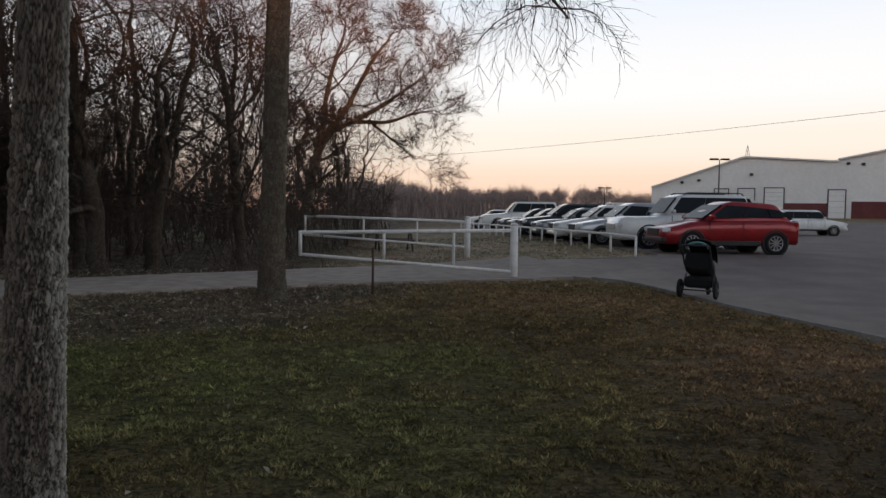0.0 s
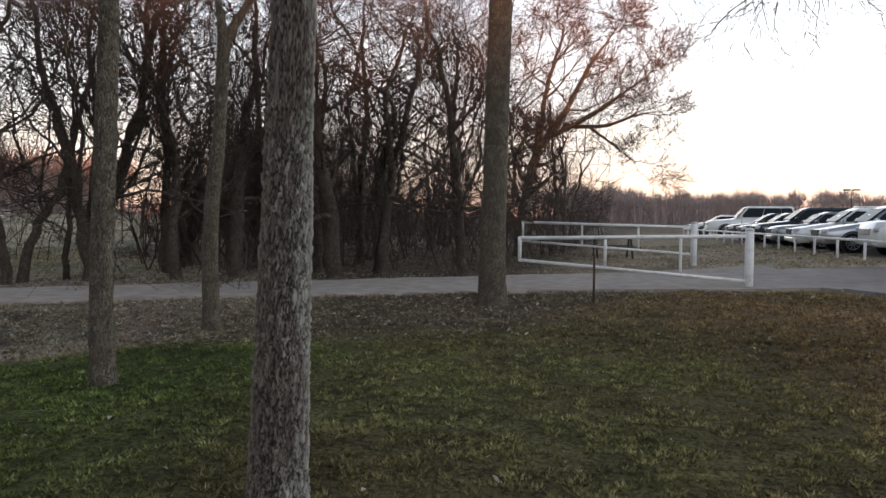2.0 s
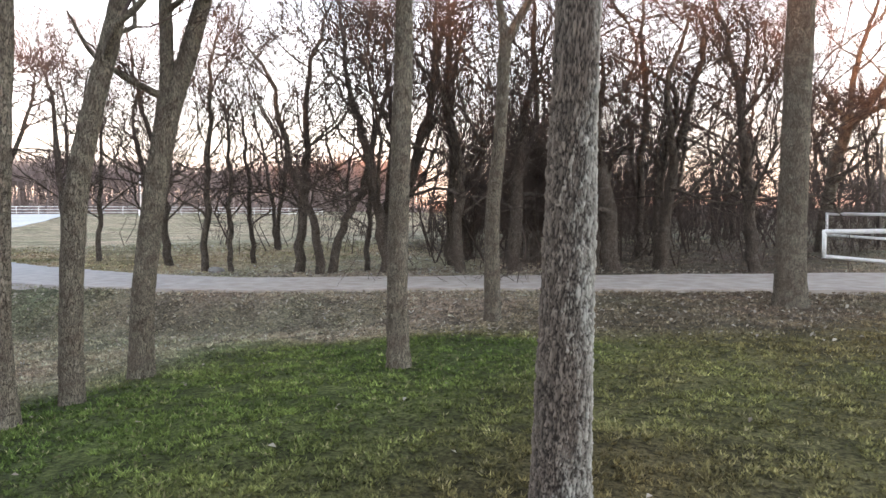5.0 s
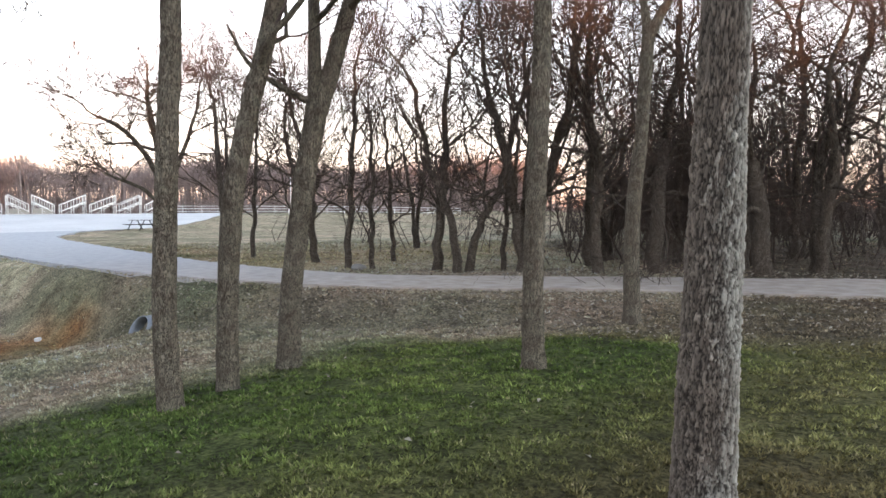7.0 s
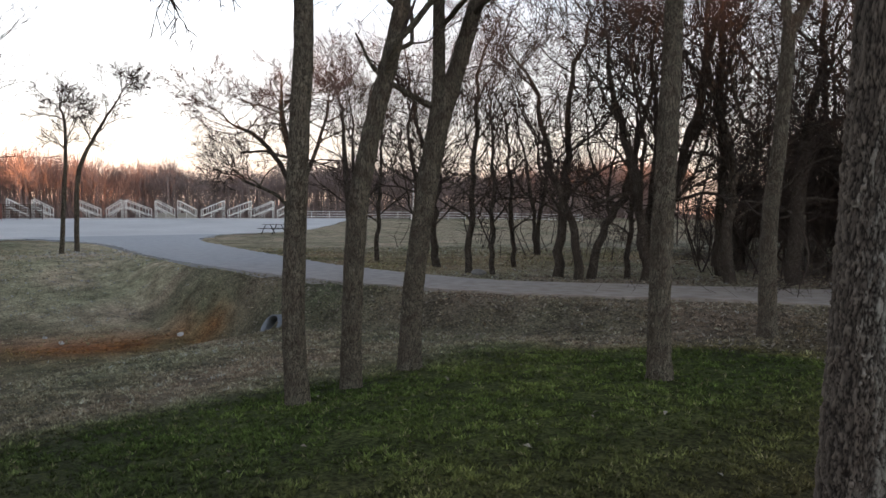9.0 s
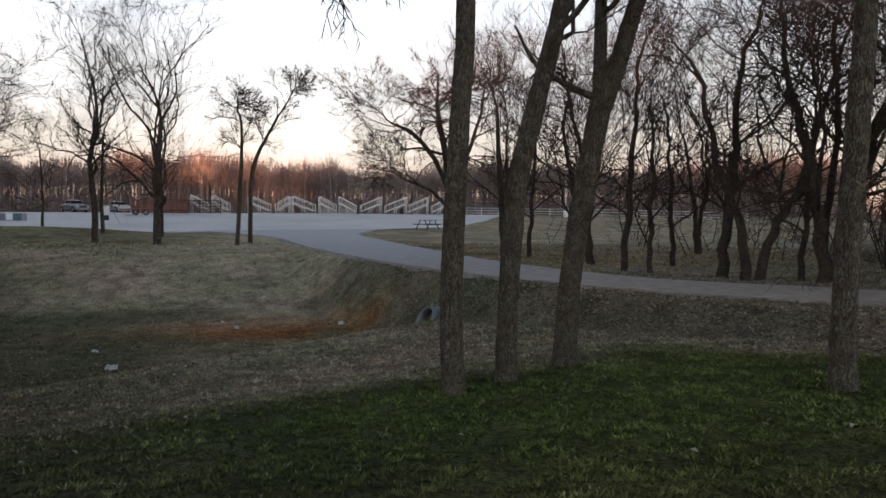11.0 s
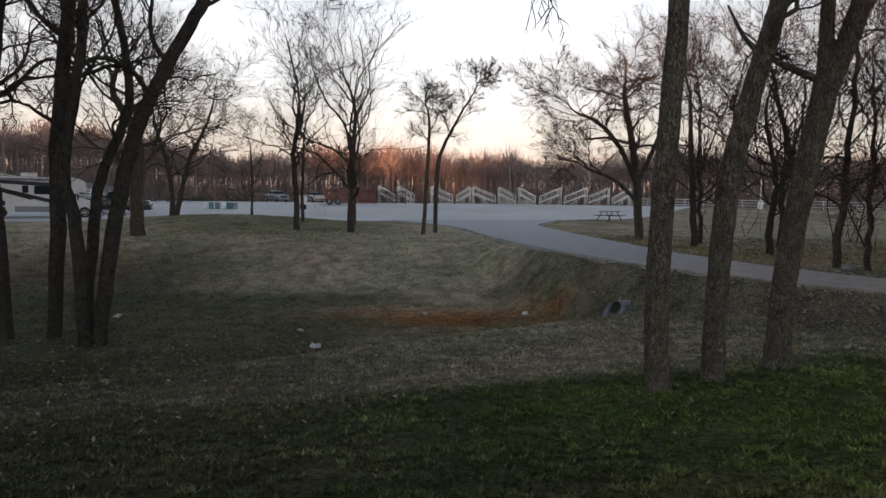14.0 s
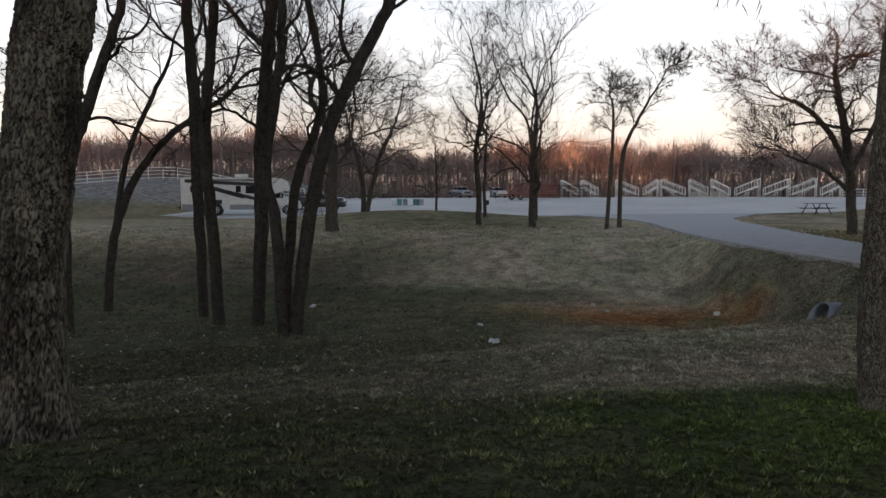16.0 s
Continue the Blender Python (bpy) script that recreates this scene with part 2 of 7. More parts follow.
def plated_bark(name, crack, plate, lichen):
    """Bark for near trunks whose plates are modelled: the mesh's own "plates" attribute gives plate, tone and lichen."""
    m = bpy.data.materials.new(name)
    m.use_nodes = True
    n, l = m.node_tree.nodes, m.node_tree.links
    b = n["Principled BSDF"]
    b.inputs["Roughness"].default_value, b.inputs["Specular IOR Level"].default_value = 0.95, 0.1
    at = n.new("ShaderNodeAttribute")
    at.attribute_name = "plates"
    sep = n.new("ShaderNodeSeparateColor")
    l.new(at.outputs["Color"], sep.inputs[0])
    co = n.new("ShaderNodeTexCoord")
    t1 = n.new("ShaderNodeTexNoise")
    t1.inputs["Scale"].default_value, t1.inputs["Detail"].default_value, t1.inputs["Roughness"].default_value = 60, 8, 0.75
    l.new(co.outputs["Object"], t1.inputs[0])
    add = n.new("ShaderNodeMath")
    add.operation = "MULTIPLY_ADD"
    add.inputs[1].default_value = 0.9
    l.new(t1.outputs[0], add.inputs[0])
    l.new(sep.outputs[2], add.inputs[2])
    ramp = n.new("ShaderNodeValToRGB")
    ramp.color_ramp.elements[0].position, ramp.color_ramp.elements[0].color = 0.62, (*plate, 1)
    ramp.color_ramp.elements[1].position, ramp.color_ramp.elements[1].color = 0.98, (*lichen, 1)
    l.new(add.outputs[0], ramp.inputs[0])
    tone = n.new("ShaderNodeMapRange")
    tone.inputs["To Min"].default_value, tone.inputs["To Max"].default_value = 0.62, 1.35
    l.new(sep.outputs[1], tone.inputs["Value"])
    tm = n.new("ShaderNodeMix")
    tm.data_type, tm.blend_type = "RGBA", "MULTIPLY"
    tm.inputs[0].default_value = 1.0
    l.new(ramp.outputs[0], tm.inputs[6])
    l.new(tone.outputs[0], tm.inputs[7])
    mx = n.new("ShaderNodeMix")
    mx.data_type = "RGBA"
    mx.inputs[6].default_value = (*crack, 1)
    l.new(sep.outputs[0], mx.inputs[0])
    l.new(tm.outputs[2], mx.inputs[7])
    l.new(mx.outputs[2], b.inputs["Base Color"])
    bp = n.new("ShaderNodeBump")
    bp.inputs["Strength"].default_value, bp.inputs["Distance"].default_value = 0.8, 0.008
    l.new(t1.outputs[0], bp.inputs["Height"])
    l.new(bp.outputs[0], b.inputs["Normal"])
    return m


BARK_WOOD = bark_material("woodland_bark", (0.036, 0.029, 0.024), (0.118, 0.095, 0.077), (0.185, 0.158, 0.128), 48)
BARK_LICHEN = plated_bark("lichened_bark", (0.026, 0.021, 0.018), (0.215, 0.178, 0.146), (0.46, 0.445, 0.39))
BARK_ROUGH = plated_bark("rough_dark_bark", (0.009, 0.007, 0.006), (0.085, 0.070, 0.056), (0.27, 0.24, 0.185))
TWIG = material("twigs", [(0.055, 0.041, 0.035), (0.112, 0.086, 0.072)], 3, 0.9, 0.0, spec=0.1)
# paler than TWIG: the distance haze is put into this colour
WOODS = material("hazed_twigs", [(0.21, 0.165, 0.157), (0.40, 0.318, 0.293)], 0.3, 0.95, 0.0, spec=0.05, random_amount=0.25, island=True)
ASPHALT = material("asphalt", [(0.112, 0.088, 0.082), (0.148, 0.119, 0.111), (0.182, 0.148, 0.137)], 0.5, 0.85, 0.35, 90, fine=60, spec=0.35)
def dusty_road():
    """Asphalt by the car park that pale gravel dust covers more and more along the road."""
    m = ASPHALT.copy()
    m.name = "dusty_road"
    n, l = m.node_tree.nodes, m.node_tree.links
    b = n["Principled BSDF"]
    ramp = b.inputs["Base Color"].links[0].from_socket
    co = n.new("ShaderNodeTexCoord")
    sep = n.new("ShaderNodeSeparateXYZ")
    l.new(co.outputs["Object"], sep.inputs[0])
    t = n.new("ShaderNodeTexNoise")
    t.inputs["Scale"].default_value, t.inputs["Detail"].default_value = 0.7, 8
    l.new(co.outputs["Object"], t.inputs[0])
    mr = n.new("ShaderNodeMapRange")
    mr.inputs["From Min"].default_value, mr.inputs["From Max"].default_value = 8.0, -7.0
    l.new(sep.outputs[0], mr.inputs["Value"])
    ad = n.new("ShaderNodeMath")
    ad.operation = "MULTIPLY_ADD"
    ad.use_clamp = True
    l.new(t.outputs[0], ad.inputs[0])
    ad.inputs[1].default_value = 0.5
    l.new(mr.outputs[0], ad.inputs[2])
    mx = n.new("ShaderNodeMix")
    mx.data_type = "RGBA"
    mr2 = n.new("ShaderNodeMapRange")
    mr2.inputs["From Min"].default_value, mr2.inputs["From Max"].default_value = 0.2, 1.1
    l.new(ad.outputs[0], mr2.inputs["Value"])
    l.new(mr2.outputs[0], mx.inputs[0])
    l.new(ramp, mx.inputs[6])
    g = n.new("ShaderNodeValToRGB")
    g.color_ramp.elements[0].position, g.color_ramp.elements[0].color = 0.35, (0.35, 0.303, 0.262, 1)
    g.color_ramp.elements[1].position, g.color_ramp.elements[1].color = 0.65, (0.475, 0.422, 0.372, 1)
    t2 = n.new("ShaderNodeTexNoise")
    t2.inputs["Scale"].default_value, t2.inputs["Detail"].default_value = 3.0, 10
    l.new(co.outputs["Object"], t2.inputs[0])
    l.new(t2.outputs[0], g.inputs[0])
    l.new(g.outputs[0], mx.inputs[7])
    # the surface turns bluish grey towards the far lot
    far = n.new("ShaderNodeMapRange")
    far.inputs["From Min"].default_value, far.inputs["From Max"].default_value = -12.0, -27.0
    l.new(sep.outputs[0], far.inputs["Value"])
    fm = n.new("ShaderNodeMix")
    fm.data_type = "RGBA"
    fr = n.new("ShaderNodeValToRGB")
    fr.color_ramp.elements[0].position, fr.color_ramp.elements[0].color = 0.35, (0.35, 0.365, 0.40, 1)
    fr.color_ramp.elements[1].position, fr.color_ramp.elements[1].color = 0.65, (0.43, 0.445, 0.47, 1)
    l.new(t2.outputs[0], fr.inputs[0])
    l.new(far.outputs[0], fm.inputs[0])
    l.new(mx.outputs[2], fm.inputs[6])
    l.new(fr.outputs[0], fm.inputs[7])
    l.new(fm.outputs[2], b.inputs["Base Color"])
    return m


LOT = material("pale_lot", [(0.46, 0.46, 0.47), (0.55, 0.55, 0.555), (0.63, 0.63, 0.63)], 0.12, 0.9, 0.3, 40, fine=6, spec=0.25)
CONCRETE = material("kerb_concrete", [(0.16, 0.15, 0.14), (0.27, 0.26, 0.245)], 3, 0.9, 0.4, 60, spec=0.2)
WHITE_PIPE = material("white_painted_pipe", [(0.50, 0.48, 0.45), (0.76, 0.75, 0.73), (0.80, 0.79, 0.78)], 5, 0.55, 0.1, 60, spec=0.4)
RUST = material("rusty_steel", [(0.05, 0.035, 0.028), (0.12, 0.08, 0.06)], 8, 0.85, 0.3, 70)
GALV = material("galvanised_steel", [(0.20, 0.22, 0.25), (0.32, 0.34, 0.37)], 3, 0.5, 0.1, 30, metal=0.6)
ALU = material("pale_aluminium", [(0.76, 0.74, 0.70), (0.88, 0.865, 0.83)], 2, 0.5, 0.0, metal=0.1)
WALL_WHITE = material("white_sheet_metal", [(0.64, 0.63, 0.62), (0.74, 0.735, 0.73)], 0.25, 0.6, 0.15, 8, spec=0.3)
MAROON = material("maroon_sheet_metal", [(0.09, 0.022, 0.024), (0.14, 0.036, 0.036)], 0.6, 0.6, 0.1, 8)
DARK = plain("dark_steel", (0.025, 0.025, 0.027), 0.6)
TYRE = plain("tyre_rubber", (0.018, 0.018, 0.019), 0.85, spec=0.2)
RIM = plain("alloy_rim", (0.55, 0.55, 0.56), 0.3, 0.85)
GLASS = glass("tinted_glass")
BLACK_PLASTIC = plain("black_plastic", (0.02, 0.02, 0.021), 0.6)
CANVAS = plain("black_canvas", (0.016, 0.017, 0.018), 0.9, spec=0.15)
TEAL = plain("teal_fabric", (0.15, 0.30, 0.30), 0.85, spec=0.15)
LAMP_CLEAR = plain("headlight_glass", (0.65, 0.67, 0.7), 0.1, spec=0.8)
LAMP_RED = plain("tail_light_red", (0.35, 0.012, 0.012), 0.15, spec=0.7)
WOOD_GREY = material("weathered_wood", [(0.08, 0.065, 0.055), (0.17, 0.145, 0.12)], 4, 0.9, 0.3, 60, stretch=(1, 8, 8))
LITTER = plain("white_litter", (0.88, 0.88, 0.88), 0.5)


# ---- the lie of the land ----
def step(a, b, v):
    t = np.clip((v - a) / (b - a), 0, 1)
    return t * t * (3 - 2 * t)


def height(x, y):
    """The ground's height: a lawn at 0, a ditch, a rising lot beyond it, an embankment, and the car park."""
    x, y = np.asarray(x, float), np.asarray(y, float)
    u = -x
    edge = 11.8 + 0.6 * np.clip(y, -14, 7)
    bank = np.interp(u, [6, 10, 15, 18, 23, 31, 40], [11.5, 10.0, 8.3, 7.5, 6.8, 6.4, 6.0])
    ditch = -0.78 * step(3.0, edge, u) - 0.97 * step(edge - 0.5, edge + 4.5, u)
    ditch = ditch * (1 - step(22, 34, u)) * (1 - step(bank - 2.1, bank - 0.55, y))
    z = ditch * step(-60, -30, y)
    z = z + 1.65 * step(48, 100, u)
    z = z + 2.9 * step(62, 84, u) * step(30, 44, -y)
    z = z + 0.8 * np.exp(-(((x + 47.5) / 6.5) ** 2 + ((y + 8) / 9.0) ** 2))
    z = z + 0.32 * step(16.5, 23, y) * step(-2, 6, x) + 1.0 * step(58, 80, y) * step(16, 30, x)
    return z


def turf_height(x, y):
    """The ground's height with the turf's own unevenness."""
    uneven = np.array([noise.noise((a * 0.9, b * 0.9, 0.5)) for a, b in zip(np.ravel(x), np.ravel(y))])
    return np.ravel(height(x, y)) + 0.014 * uneven


def z_at(x, y):
    return float(height(x, y))


def part(name, bm, mat, parent=None, label=""):
    """Links a bmesh as one mesh object, under a thing or a part."""
    me = bpy.data.meshes.new(name)
    bm.to_mesh(me)
    bm.free()
    me.materials.append(mat)
    ob = new(name, me)
    ob.parent = parent
    if label:
        ob["label"] = label
    return ob


def mesh_object(name, verts, faces, mat, parent=None, smooth=False):
    me = bpy.data.meshes.new(name)
    me.from_pydata([tuple(v) for v in verts], [], faces)
    if smooth:
        me.polygons.foreach_set("use_smooth", [True] * len(me.polygons))
    me.materials.append(mat)
    ob = new(name, me)
    ob.parent = parent
    return ob


def thing(name, m, label, category, group="", kind=""):
    """An Empty at a thing's base, that carries its parts."""
    ob = new(name)
    ob.empty_display_size = 0.2
    ob.matrix_world = m
    return tagged(ob, label, category, group, kind)


def box(bm, cx, cy, cz, sx, sy, sz, bevel=0.0, rot=None):
    """A block with its centre and its full sizes, its edges rounded if bevel."""
    m = Matrix.Translation((cx, cy, cz)) @ (rot or Matrix()) @ Matrix.Diagonal((sx, sy, sz, 1))
    made = bmesh.ops.create_cube(bm, size=1, matrix=m)
    if bevel:
        edges = list({e for v in made["verts"] for e in v.link_edges})
        bmesh.ops.bevel(bm, geom=edges, offset=bevel, segments=2, affect="EDGES", profile=0.5)
    return bm


def tube(bm, path, radius, sides=8, caps=True):
    """A round pipe along a path. radius: one, or one for each point."""
    pts = [Vector(p) for p in path]
    rad = radius if isinstance(radius, (list, tuple)) else [radius] * len(pts)
    rings, ref = [], None
    for i, p in enumerate(pts):
        d = (pts[min(i + 1, len(pts) - 1)] - pts[max(i - 1, 0)]).normalized()
        if ref is None:
            ref = d.orthogonal().normalized()
        ref = (ref - d * ref.dot(d)).normalized()
        side = d.cross(ref)
        rings.append([bm.verts.new(p + (ref * math.cos(a) + side * math.sin(a)) * rad[i]) for a in (2 * math.pi * k / sides for k in range(sides))])
    for a, b in zip(rings, rings[1:]):
        for k in range(sides):
            bm.faces.new((a[k], a[(k + 1) % sides], b[(k + 1) % sides], b[k])).smooth = True
    if caps:
        bm.faces.new(rings[0][::-1])
        bm.faces.new(rings[-1])
    return bm


# ---- ground, roads and lots ----
def axis(near, far, fine, lo, hi):
    """Grid lines: fine between lo and hi, and ever wider outwards."""
    v = list(np.arange(lo, hi + 1e-6, fine))
    s, p = fine, hi
    while p < far:
        s *= 1.13
        p += s
        v.append(p)
    s, p = fine, lo
    while p > near:
        s *= 1.13
        p -= s
        v.insert(0, p)
    return np.array(v)


ROAD_NEAR = [(3.2, 17.7), (1.6, 16.9), (-1.0, 16.05), (-3.7, 14.75), (-5.2, 13.8), (-6.8, 12.9), (-8.4, 12.0), (-9.7, 11.1), (-11.4, 9.75), (-12.9, 8.85), (-14.7, 8.1), (-17.5, 7.3), (-20.5, 6.85), (-24, 6.5), (-28, 6.3), (-33, 6.2), (-38, 6.3), (-43.5, 6.5), (-50, 6.1), (-55.5, 4.6), (-60, 2.0)]
ROAD_FAR = [(2.6, 22.6), (-0.8, 21.0), (-3.3, 19.3), (-4.6, 18.2), (-6.3, 17.1), (-7.8, 15.9), (-9.2, 14.95), (-11.0, 13.5), (-12.6, 12.3), (-14.2, 11.1), (-16.6, 10.45), (-19, 10.25), (-22.8, 10.15), (-26, 10.4), (-31, 10.85), (-36.5, 11.4), (-43, 12.05), (-53, 13.3), (-57, 14.6), (-62, 17.5)]


def smooth_line(points, n):
    """A curve through points, n steps between each two."""
    p = np.array(points, float)
    p = np.vstack([2 * p[0] - p[1], p, 2 * p[-1] - p[-2]])
    out = []
    for i in range(1, len(p) - 2):
        for t in np.linspace(0, 1, n, endpoint=False):
            a, b, c, d = p[i - 1], p[i], p[i + 1], p[i + 2]
            out.append(0.5 * (2 * b + (c - a) * t + (2 * a - 5 * b + 4 * c - d) * t * t + (3 * b - a - 3 * c + d) * t ** 3))
    out.append(p[-2])
    return np.array(out)


def sheet(name, edge_a, edge_b, lift, mat, cross=10, thick=0.08, ragged=0.0):
    """A paved strip between two edge lines, laid on the land."""
    rng = np.random.default_rng(5)
    n = len(edge_a)
    verts, faces = [], []
    for i in range(n):
        for k in range(cross + 1):
            f = k / cross
            x, y = edge_a[i] * (1 - f) + edge_b[i] * f
            if ragged and k in (0, cross):
                x, y = x + rng.normal() * ragged, y + rng.normal() * ragged
            verts.append((x, y, z_at(x, y) + lift))
    w = cross + 1
    for i in range(n - 1):
        for k in range(cross):
            faces.append((i * w + k, i * w + k + 1, (i + 1) * w + k + 1, (i + 1) * w + k))
    base = len(verts)
    for k in (0, cross):
        for i in range(n):
            x, y, z = verts[i * w + k]
            verts.append((x, y, z - thick))
    for j, k in enumerate((0, cross)):
        for i in range(n - 1):
            a, b = base + j * n + i, base + j * n + i + 1
            faces.append((i * w + k, (i + 1) * w + k, b, a))
    ob = mesh_object(name, verts, faces, mat)
    return tagged(ob, kind="structure")


def inside_band(x, y, a, b):
    """Whether points lie inside the polygon of two edge lines."""
    poly = np.vstack([a, b[::-1]])
    hit = np.zeros(np.shape(x), bool)
    j = len(poly) - 1
    for i in range(len(poly)):
        (xi, yi), (xj, yj) = poly[i], poly[j]
        cross = ((yi > y) != (yj > y)) & (x < (xj - xi) * (y - yi) / (yj - yi + 1e-12) + xi)
        hit ^= cross
        j = i
    return hit


def even_line(points, n):
    """A curve through points in n even steps."""
    line = smooth_line(points, 12)
    run = np.concatenate([[0], np.cumsum(np.hypot(*np.diff(line, axis=0).T))])
    at = np.linspace(0, run[-1], n)
    return np.column_stack([np.interp(at, run, line[:, 0]), np.interp(at, run, line[:, 1])])


road_a, road_b = even_line(ROAD_NEAR, 220), even_line(ROAD_FAR, 220)
park_a = smooth_line([(6.6, -30), (6.3, 2), (5.95, 8), (5.3, 11.2), (5.0, 12.6), (4.7, 14.6), (4.3, 16.6), (3.5, 17.6), (2.9, 18.3), (2.7, 21.2), (4.6, 21.6), (6.3, 22.2), (6.6, 23), (6.3, 27), (5.6, 32), (4.6, 40), (3.4, 50), (2.4, 60), (1.5, 72)], 8)
park_b = np.array([(78.0, y) for y in park_a[:, 1]])
lot_a = smooth_line([(-80, 36), (-66.2, 26), (-62.9, 19.6), (-61.4, 17.2), (-60.8, 14), (-59.5, 8), (-58.5, 3.2), (-57.5, -2), (-56.5, -8), (-52.5, -15), (-54, -24), (-58, -31)], 8)
lot_b = np.array([(-118.0 + 0.0 * t, y) for t, y in zip(range(len(lot_a)), np.linspace(60, -34, len(lot_a)))])

TURF_COLOURS = dict(green=(0.086, 0.114, 0.030), straw=(0.222, 0.158, 0.076), soil=(0.085, 0.066, 0.05), leaf=(0.240, 0.200, 0.145), orange=(0.235, 0.088, 0.020), dull=(0.165, 0.150, 0.090), pale=(0.33, 0.29, 0.20))


def turf_colour(x, y):
    """Base colour of the turf by place: where it grows green, where it has withered, where leaves lie, and a shade
    painted towards -y.
    """
    nz = np.array([noise.noise((a * 0.35, b * 0.35, 3.1)) + 0.5 * noise.noise((a * 1.1, b * 1.1, 7.7)) for a, b in zip(x, y)])
    c = {k: np.array(v) for k, v in TURF_COLOURS.items()}
    u = -x
    green = (0.72 + 0.28 * step(3.0, 5.0, u)) * step(0.7, 4.0, u + 1.6 * nz + 0.12 * np.clip(6 - y, -3, 6)) * (1 - step(7.6, 9.0, y + 0.28 * (u - 5) + 0.8 * nz)) * (1 - step(7.0, 9.0, u + 0.8 * nz - 0.25 * (y - 3)))
    green = np.maximum(green, np.clip(0.42 + 0.7 * nz, 0, 0.75) * step(-3.0, 0.0, u) * (1 - step(9.0, 12.0, y)) * (1 - step(6.0, 8.0, u)))
    col = c["straw"][None] * (0.8 + 0.35 * nz[:, None]) * (1 + (0.5 * step(5, 10, y) - 0.40) * step(0.5, -2.0, u) + 0.75 * step(6.5, 8.5, u))[:, None]
    dry = (step(6.0, 8.0, u + 0.6 * nz) * (1 - step(15, 24, u)))[:, None]
    col = col * (1 - 0.85 * dry) + np.array([0.300, 0.272, 0.196]) * (1 + 0.4 * nz[:, None]) * 0.85 * dry
    mixed = np.clip(0.5 + 0.9 * nz, 0, 1)[:, None] * 0.4
    col = col * (1 - mixed) + c["dull"] * mixed
    col = col * (1 - green[:, None]) + (c["green"] * (0.85 + 0.5 * nz + 0.30 * step(3, 6.5, np.hypot(x, y)) - 0.12)[:, None]) * green[:, None]
    worn = (step(2.5, 0.0, y) * np.clip(0.55 + 0.9 * nz, 0, 0.85))[:, None] * green[:, None]
    col = col * (1 - worn) + np.array([0.105, 0.092, 0.055]) * worn
    leaves = step(8.0, 9.6, y + 0.30 * (u - 5) + 1.0 * nz) * step(3.0, 4.5, u + 0.3 * y - 1.5) * (1 - step(12.5, 14.5, u))
    mulch = (0.25 + 0.75 * step(5.0, 7.5, u))[:, None]
    col = col * (1 - 0.8 * leaves[:, None]) + (c["leaf"] * 1.08 * mulch + c["soil"] * 1.1 * (1 - mulch)) * 0.8 * leaves[:, None]
    far = step(15, 26, u)
    col = col * (1 - 0.7 * far[:, None]) + c["dull"] * 0.7 * far[:, None] * (1 + 0.5 * nz[:, None])
    rust = np.exp(-(((u - 21.6 + 0.12 * (y - 2.6)) / 2.1) ** 2 + ((y - 3.3) / 4.6) ** 2) ** 2) * np.clip(1.1 + nz, 0.4, 1) * step(-0.95, -1.3, height(x, y))
    col = col * (1 - rust[:, None]) + c["orange"] * rust[:, None]
    crest = np.exp(-((u - (11.5 + 0.49 * y)) / 0.6) ** 2) * step(6.8, 5.0, y) * step(-4, -1, y)
    col = col * (1 - 0.8 * crest[:, None]) + c["pale"] * 1.15 * 0.8 * crest[:, None]
    wood = step(15.5, 17, y + 0.62 * (x + 8)) * step(-2, -6, x)
    col = col * (1 - 0.8 * wood[:, None]) + (c["soil"] * 0.8) * 0.8 * wood[:, None]
    field = step(10, 24, np.hypot(x + 8, y - 15) - 4) * step(4, 12, u) * step(13, 16, y)
    col = col * (1 - 0.8 * field[:, None]) + np.array([0.235, 0.218, 0.150]) * (1 + 0.5 * nz[:, None]) * 0.8 * field[:, None]
    verge = step(33, 38, u) * step(5, 7, y) * (1 - step(80, 95, u))
    col = col * (1 - 0.8 * verge[:, None]) + np.array([0.30, 0.25, 0.165]) * (1 + 0.5 * nz[:, None]) * 0.8 * verge[:, None]
    z = height(x, y)
    bank = step(20, 25, u) * (1 - step(46, 56, u)) * step(-40, -30, y) * (1 - step(6, 9, y)) * np.maximum(step(-9, -3, y), step(27, 33, u))
    col = col * (1 - 0.75 * bank[:, None]) + c["pale"] * (1.1 + 0.3 * nz[:, None] + 0.35 * step(-3, 3, y)[:, None]) * 0.75 * bank[:, None]
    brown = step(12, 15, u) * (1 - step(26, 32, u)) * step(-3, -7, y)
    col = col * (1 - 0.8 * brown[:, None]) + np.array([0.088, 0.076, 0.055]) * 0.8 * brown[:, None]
    mound = np.exp(-(((x + 44) / 9.5) ** 2 + ((y + 5) / 8.5) ** 2) ** 2)
    col = col * (1 - 0.8 * mound[:, None]) + np.array([0.135, 0.132, 0.066]) * (1 + 0.6 * nz[:, None]) * 0.8 * mound[:, None]
    olive = step(13, 16, u) * (1 - step(24, 27, u)) * step(3.4, 4.6, y) * (1 - step(9, 11, y)) * (1 - rust)
    col = col * (1 - 0.8 * olive[:, None]) + np.array([0.150, 0.142, 0.092]) * 0.8 * olive[:, None]
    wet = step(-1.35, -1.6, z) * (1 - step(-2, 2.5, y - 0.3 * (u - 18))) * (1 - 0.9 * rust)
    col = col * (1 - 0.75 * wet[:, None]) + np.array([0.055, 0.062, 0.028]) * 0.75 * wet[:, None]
    # painted shade: the lawn darkens towards -y, up to the ditch
    shade = step(2.4, -2.6, y) * (1 - step(12.5, 15, u))
